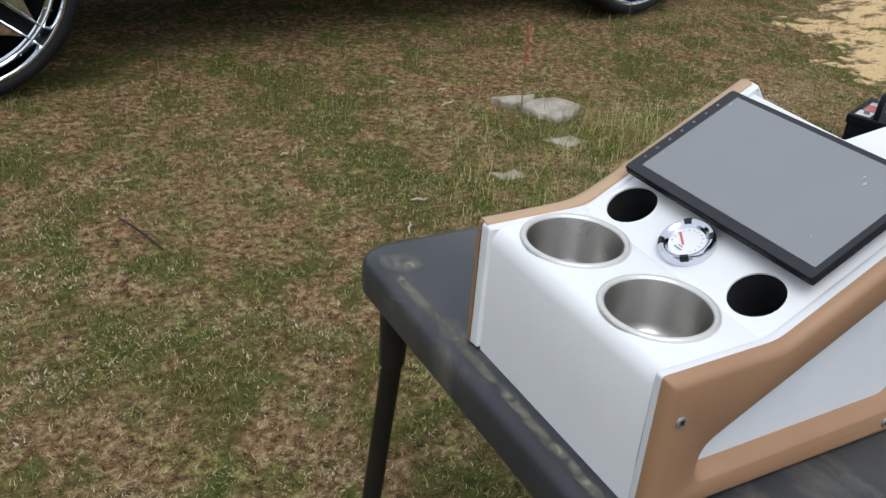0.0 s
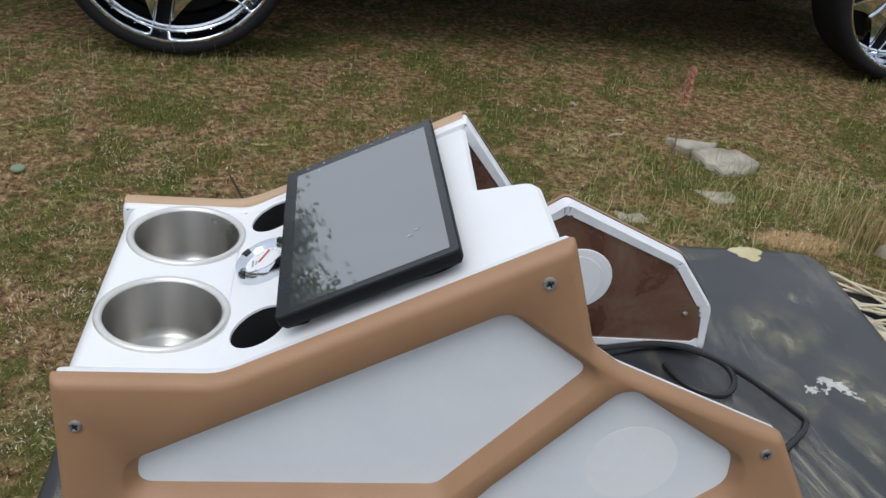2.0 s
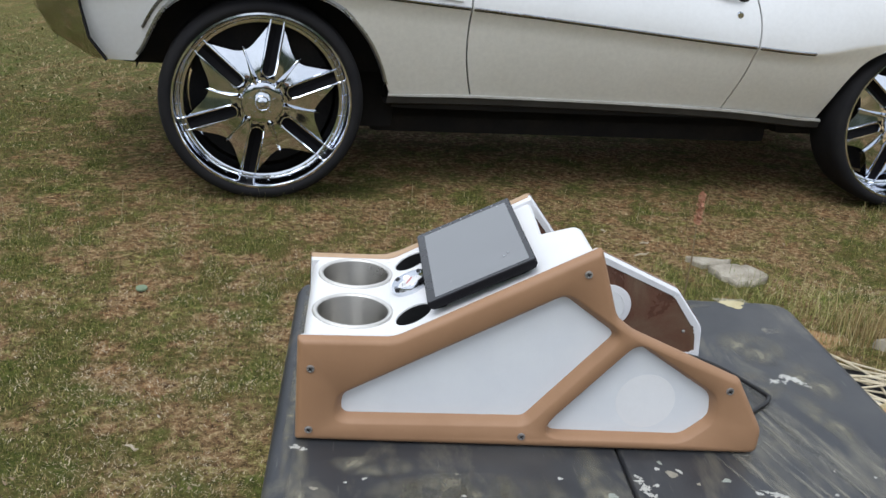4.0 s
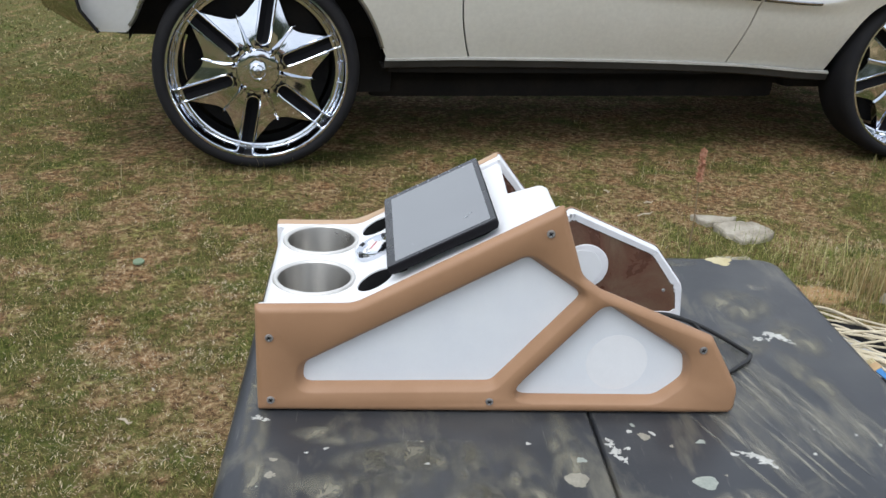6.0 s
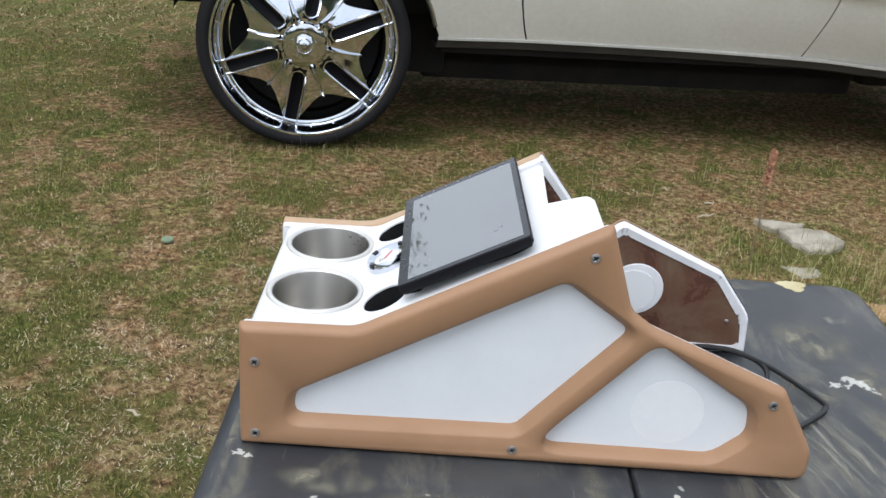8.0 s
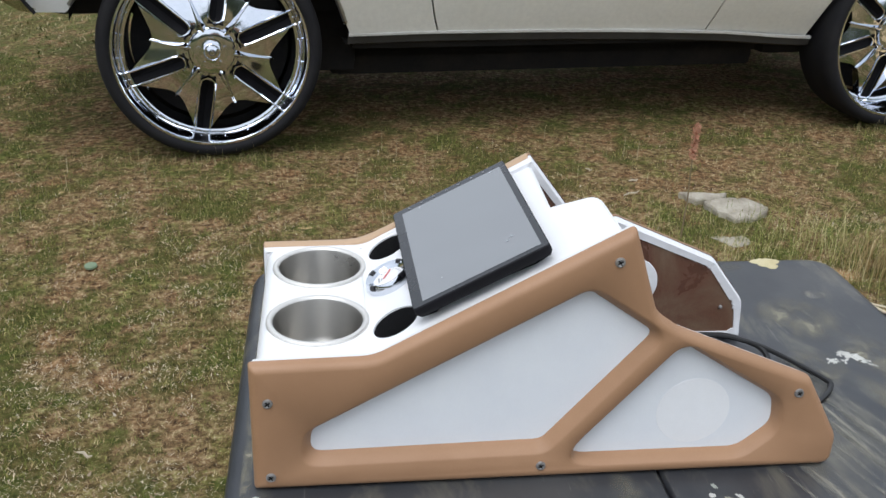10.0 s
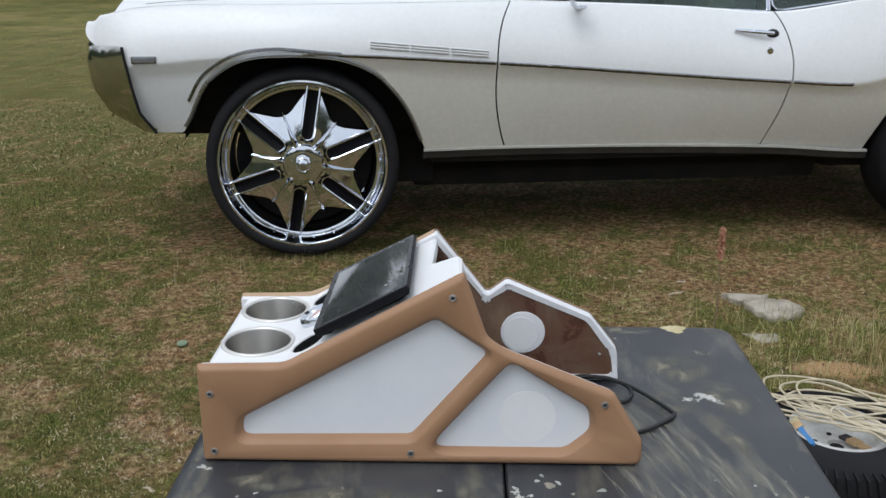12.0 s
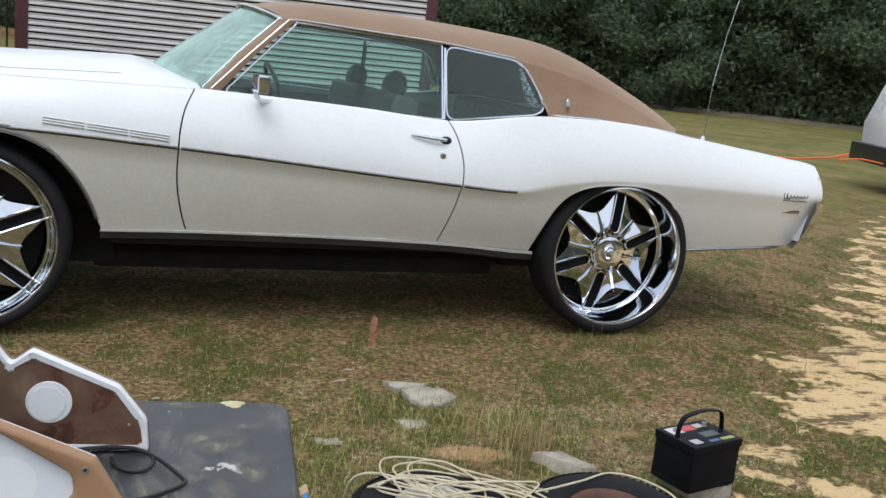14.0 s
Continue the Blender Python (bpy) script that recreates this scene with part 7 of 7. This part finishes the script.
box(bm, (SX0 - 0.3, -0.3, 4.25), (SX1 + 0.3, 6.3, 4.4), 0.02)
part("roof", bm, M_SIDING, shed)
bm = bmesh.new()
tube(bm, [(SX0 - 0.5, -0.1, -0.5), (SX0 - 0.5, -0.1, 4.4)], 0.03, 8)
part("service_pole", bm, M_DARK, shed, "thin dark pole at the corner")

# trees
M_BARK = surface("grey_bark", (0.06, 0.052, 0.042), (0.035, 0.03, 0.025), 0.95, fine=40, coarse=6, rel=0.8, dist=0.02, spread=0.4)
M_LEAF = island_colours("dark_foliage", [(0.0, (0.105, 0.15, 0.088)), (0.5, (0.15, 0.20, 0.115)), (1.0, (0.21, 0.265, 0.15))], 0.9, 0.5)
M_PINE = island_colours("pine_foliage", [(0.0, (0.10, 0.14, 0.085)), (0.5, (0.12, 0.16, 0.095)), (1.0, (0.14, 0.18, 0.105))], 0.9, 0.5)


for leaf in (M_LEAF, M_PINE):
    leaf.node_tree.nodes["Principled BSDF"].inputs["Specular IOR Level"].default_value = 0.1


def tree(kind, height, seed, leaves, leaf=1.0):
    g = np.random.default_rng(seed)
    ob = thing("broadleaf_tree" if kind == "oak" else "pine_tree", pose(0, -500, 0), "dark green leafy tree at the edge of the field" if kind == "oak" else "tall pine with bare lower trunk at the field edge", "tree", "trees round the field")
    bm = bmesh.new()
    lean = g.normal(0, 0.03, 2) * height
    tube(bm, [(0, 0, -0.1), (lean[0] * 0.3, lean[1] * 0.3, height * 0.35), (lean[0], lean[1], height * 0.92)], [height * 0.022, height * 0.016, height * 0.004], 8)
    tips = []
    first = 0.10 if kind == "oak" else 0.42
    for k in range(26 if kind == "oak" else 34):
        h = height * g.uniform(first, 0.95)
        a = g.uniform(0, 6.28)
        rel = (h / height - first) / (1 - first)
        reach = height * (0.30 * math.sin(math.pi * min(1, 0.25 + rel * 0.75)) + 0.05) if kind == "oak" else height * 0.17 * (1.1 - rel)
        reach *= g.uniform(0.6, 1.15)
        p0 = Vector((lean[0] * h / height, lean[1] * h / height, h * 0.93))
        p1 = p0 + Vector((math.cos(a) * reach, math.sin(a) * reach, reach * g.uniform(-0.1, 0.45)))
        tube(bm, [p0, p0.lerp(p1, 0.5) + Vector((0, 0, 0.05 * reach)), p1], [height * 0.006, height * 0.004, height * 0.001], 5)
        tips += [(p0.lerp(p1, q), 0.055 * height * (1.2 if kind == "oak" else 0.75)) for q in (0.55, 0.8, 1.0)]
    part("trunk", bm, M_BARK, ob, "grey-brown trunk with limbs")
    n = leaves
    idx = g.integers(0, len(tips), n)
    c = np.array([tips[i][0] for i in idx]) + g.normal(0, 1, (n, 3)) * np.array([tips[i][1] for i in idx])[:, None] * (1, 1, 0.6)
    u, v = g.normal(size=(n, 3)), g.normal(size=(n, 3))
    size = g.uniform(0.07, 0.15, (n, 1)) * leaf
    u = u / np.linalg.norm(u, axis=1, keepdims=True) * size
    v = v / np.linalg.norm(v, axis=1, keepdims=True) * size
    me = bpy.data.meshes.new("crown")
    me.from_pydata(np.stack([c + u, c + v, c - u], 1).reshape(-1, 3).tolist(), [], np.arange(n * 3).reshape(-1, 3).tolist())
    me.materials.append(M_LEAF if kind == "oak" else M_PINE)
    crown = new("crown", me)
    crown.parent = ob
    tagged(crown, "uneven crown of small dark leaves", kind="stuff")
    return ob


kinds = [tree("oak", 9.0, 1, 20000), tree("oak", 11.0, 2, 22000), tree("oak", 7.0, 3, 17000), tree("pine", 15.0, 4, 14000), tree("pine", 17.0, 5, 15000)]
g = random.Random(11)
placed = []
for row, (dist, spacing) in enumerate(((44, 3.6), (47.5, 4.4))):
    az = 10.5
    while az < 60:
        placed.append((az + g.uniform(-1, 1), dist + g.uniform(-2, 2.5), g.choice((0, 1, 2, 2, 1) if row == 0 else (0, 1, 1, 0)), 1.0))
        az += math.degrees(spacing / dist)
# beyond the field on the other side the wood stands farther off
az = -58.0
while az < -12:
    placed.append((az + g.uniform(-0.6, 0.6), 68 + g.uniform(-2, 6), g.choice((0, 1, 1, 2)), g.uniform(0.9, 1.15)))
    az += 3.6
for k, (az, d, which, size) in enumerate(placed):
    m = pose(0.7 + d * math.sin(radians(az)), -1.35 + d * math.cos(radians(az)), GZ - 0.1, 0, 0, g.uniform(0, 360)) @ Matrix.Scale(size, 4)
    if k < 3:
        kinds[k].matrix_basis = m
    else:
        copy_thing(kinds[which], m)

for az, d, size in ((-41, 44, 1.15), (-37.5, 46, 1.0), (-34, 43, 1.1), (-31, 47, 0.95), (-28.5, 46, 0.8)):
    m = pose(0.7 + d * math.sin(radians(az)), -1.35 + d * math.cos(radians(az)), GZ - 0.1, 0, 0, az * 7) @ Matrix.Scale(size, 4)
    if -36 < az < -29:
        kinds[4 if az < -32 else 3].matrix_basis = m
    else:
        copy_thing(kinds[4], m)

for az, d, size in ((-38, 50, 1.66), (-35, 47, 1.75), (-32.2, 50, 1.62), (-29.6, 48, 1.68), (-27.4, 51, 1.50)):
    copy_thing(kinds[1], pose(0.7 + d * math.sin(radians(az)), -1.35 + d * math.cos(radians(az)), GZ - 0.1, 0, 0, az * 11) @ Matrix.Scale(size, 4))

# unseen trees added round behind the table to block low sky light
behind = [tree("oak", 12.0, 21, 5500, 2.3), tree("oak", 10.0, 22, 5000, 2.3), tree("pine", 17.0, 23, 4500, 2.2)]
az, k = 64.0, 0
while az < 298:
    d = 62 + g.uniform(-4, 6)
    m = pose(0.7 + d * math.sin(radians(az)), -1.35 + d * math.cos(radians(az)), GZ - 0.1, 0, 0, g.uniform(0, 360)) @ Matrix.Scale(g.uniform(0.7, 1.0), 4)
    if k < len(behind):
        behind[k].matrix_basis = m
    else:
        copy_thing(behind[g.choice((0, 0, 1, 2))], m)
    az, k = az + g.uniform(4.0, 6.5), k + 1

# lone pine with low drooping boughs left of the building
lone = thing("lone_pine", pose(-9.2, 25.0, GZ - 0.1) @ Matrix.Diagonal((1, 1, 0.42, 1)), "dark pine with low drooping boughs standing in the field", "tree")
lg = np.random.default_rng(31)
bm = bmesh.new()
tube(bm, [(0, 0, -0.1), (0.05, 0, 3.0), (-0.1, 0.1, 7.0), (0.0, 0.0, 13.0)], [0.32, 0.27, 0.19, 0.03], 12)
tips = []
for k in range(46):
    h, a = lg.uniform(3.6, 12.5), lg.uniform(0, 6.28)
    reach = (3.6 - 0.22 * h) * lg.uniform(0.6, 1.2)
    p0 = Vector((0, 0, h))
    p1 = p0 + Vector((math.cos(a) * reach * 0.6, math.sin(a) * reach * 0.6, 0.15 * reach))
    p2 = p0 + Vector((math.cos(a) * reach, math.sin(a) * reach, -0.30 * reach))
    tube(bm, [p0, p1, p2], [0.07, 0.045, 0.012], 6)
    tips += [p0.lerp(p1, 0.6), p1, p1.lerp(p2, 0.5), p2]
part("trunk", bm, M_BARK, lone, "dark trunk with drooping limbs")
n = 26000
c = np.array([tips[i] for i in lg.integers(0, len(tips), n)]) + lg.normal(0, 1, (n, 3)) * (0.30, 0.30, 0.20)
u, v = lg.normal(size=(n, 3)) * 0.06, lg.normal(size=(n, 3)) * 0.06
me = bpy.data.meshes.new("crown")
me.from_pydata(np.stack([c + u, c + v, c - u], 1).reshape(-1, 3).tolist(), [], np.arange(n * 3).reshape(-1, 3).tolist())
me.materials.append(M_PINE)
crown = new("crown", me)
crown.parent = lone
tagged(crown, "dark clumps of needles with gaps", kind="stuff")

# low undergrowth along the wood
def bushes(n, az0, az1, d0, d1, height, size, label):
    a, d = np.radians(rng.uniform(az0, az1, n)), rng.uniform(d0, d1, n)
    lump = 0.55 + 0.8 * np.abs(np.sin(a * 61.0 + 2.0 * np.sin(a * 23.0)))
    c = np.stack([0.7 + d * np.sin(a), -1.35 + d * np.cos(a), GZ + np.abs(rng.normal(0, height, n)) * lump], 1)
    u, v = rng.normal(size=(n, 3)) * size, rng.normal(size=(n, 3)) * size
    me = bpy.data.meshes.new("undergrowth")
    me.from_pydata(np.stack([c + u, c + v, c - u], 1).reshape(-1, 3).tolist(), [], np.arange(n * 3).reshape(-1, 3).tolist())
    me.materials.append(M_LEAF)
    tagged(new("undergrowth", me), label, "bushes", kind="stuff")


bushes(52000, 10, 60, 42.5, 47, 1.5, 0.07, "dark bushes and undergrowth at the wood's edge")
bushes(26000, -60, -11, 66, 70, 1.7, 0.13, "far dark bushes beyond the field")
bushes(9000, 60, 300, 57, 60, 1.6, 0.25, "unseen bushes added below the trees behind the table")

# depth of the wood behind the first trees, carried round unseen behind the table
bm = bmesh.new()
rows = []
for a_ in np.radians(np.linspace(-60, 300, 560)):
    top_ = 9.0 + 3.0 * noise.noise((a_ * 14, 0, 5)) + 1.6 * noise.noise((a_ * 60, 0, 6)) + 0.8 * noise.noise((a_ * 190, 0, 7))
    off_ = 27.0 if a_ < -0.17 else 20.0 if a_ > 1.15 else 0.0
    top_ *= 1.0 if a_ < -0.17 else 0.7 if a_ > 1.15 else 1.0
    rows.append([Vector((0.7 + (r_ + off_) * math.sin(a_), -1.35 + (r_ + off_) * math.cos(a_), GZ + top_ * k_)) for r_, k_ in ((49.0, -0.02), (49.2, 0.3), (49.8, 0.7), (51.0, 1.0))])
grid(bm, rows)
M_WOOD_DEPTH = surface("wood_depth", (0.06, 0.075, 0.055), (0.09, 0.11, 0.075), 0.95, fine=1.6, coarse=0.45, rel=0.2, dist=0.1, spread=0.35, spec=0.05)
tagged(part("backdrop", bm, M_WOOD_DEPTH, None, "dark green depth of the wood behind the trees", 180), category="wood", kind="structure")

# dry rust-tan strip in front of the far wood
n = 26000
a, d = np.radians(rng.uniform(-45, -9, n)), rng.uniform(52, 67, n)
blades("dry_field_edge", 0.7 + d * np.sin(a), -1.35 + d * np.cos(a), rng.uniform(0.08, 0.30, n), rng.uniform(0.03, 0.07, n), rng.uniform(0.0, 1.0, n), island_colours("rust_tan_grass", [(0.0, (0.30, 0.17, 0.085)), (0.6, (0.42, 0.26, 0.135)), (1.0, (0.40, 0.33, 0.15))]), "strip of rust-tan dry grass before the far trees")

bm = bmesh.new()
rows = []
for a_ in np.radians(np.linspace(15, 60, 40)):
    w_ = 0.25 * noise.noise((a_ * 9, 0, 2))
    rows.append([Vector((0.7 + r_ * math.sin(a_), -1.35 + r_ * math.cos(a_), GZ + h_)) for r_, h_ in ((42.2 + w_, -0.1), (42.6 + w_, 0.16), (43.4, 0.20), (44.2 + w_, -0.1))])
grid(bm, rows)
tagged(part("dirt_bank", bm, surface("pale_dirt", (0.20, 0.16, 0.11), (0.14, 0.12, 0.075), 0.95, fine=20, coarse=0.7, spread=0.3), None, "low pale dirt bank along the wood", 60), category="bank", kind="structure")

# white van-like wagon at the edge of the field
M_SUV = surface("white_wagon_paint", (0.74, 0.74, 0.74), (0.68, 0.68, 0.68), 0.3, fine=60, coarse=2, rel=0, spread=0.04, coat=0.4)
wagon = thing("parked_wagon", pose(10.23, 10.7, GZ, 0, 0, -14) @ Matrix.Scale(1.12, 4), "white parked wagon with dark rear bumper", "car")
bm = bmesh.new()
prof = [(0.0, 0.55), (-0.02, 0.95), (0.02, 1.05), (0.22, 1.62), (0.35, 1.72), (3.0, 1.72), (3.7, 1.12), (4.6, 1.02), (4.65, 0.5), (0.1, 0.45)]
rows = [[Vector((x + (0.05 if v in (0.0, 1.8) else 0) * (1 if x < 2 else -1), v, z - GZ - (0.06 if v in (0.0, 1.8) and z > 1.3 else 0))) for x, z in prof + [prof[0]]] for v in (0.0, 0.08, 0.9, 1.72, 1.8)]
grid(bm, rows)
for v in (0.0, 1.8):
    bm.faces.new([bm.verts.new((x + 0.05 * (1 if x < 2 else -1), v, z - GZ - (0.06 if z > 1.3 else 0))) for x, z in prof])
part("body", bm, M_SUV, wagon)
bm = bmesh.new()
box(bm, (-0.12, -0.02, 0.40 - GZ), (0.25, 1.82, 0.66 - GZ), 0.04, 2)
part("bumper", bm, M_BLACK_PLASTIC, wagon, "dark rear bumper")
for x0, x1 in ((0.42, 1.15), (1.25, 2.1), (2.2, 2.95)):
    bm = bmesh.new()
    box(bm, (x0, -0.012, 1.12 - GZ), (x1, 0.02, 1.55 - GZ), 0.01)
    part("side_window", bm, M_BLACK_PLASTIC, wagon, "dark side window")
bm = bmesh.new()
box(bm, (-0.03, -0.01, 0.95 - GZ), (0.06, 0.10, 1.20 - GZ), 0.01)
part("tail_lamp", bm, surface("grey_lamp", (0.30, 0.22, 0.22), (0.22, 0.16, 0.16), 0.3), wagon, "grey-red tail lamp")
for x in (0.85, 3.7):
    bm = bmesh.new()
    lathe(bm, [(0.0, 0.02), (0.2, 0.02), (0.22, 0.03), (0.34, 0.02), (0.35, -0.05), (0.35, -0.2), (0.0, -0.2)], 32, pose(x, 0.0, 0.35, 90))
    part("wheel", bm, M_RUBBER, wagon, "dark wheel")
strap = thing("tow_strap", pose(0, 0, 0), "orange tow strap hanging from the wagon's hitch", "strap")
bm = bmesh.new()
tube(bm, smooth_path([Vector(p) for p in ((10.2, 11.3, 0.50), (9.8, 11.3, 0.54), (9.45, 11.3, 0.50), (9.6, 11.3, 0.60), (9.3, 11.3, 0.53), (8.7, 11.3, 0.47), (8.3, 11.3, 0.46), (7.6, 11.35, 0.30), (7.2, 11.4, 0.07))], 6), 0.014, 6)
part("strap_webbing", bm, surface("orange_webbing", (0.75, 0.19, 0.04), (0.66, 0.15, 0.03), 0.7), strap)
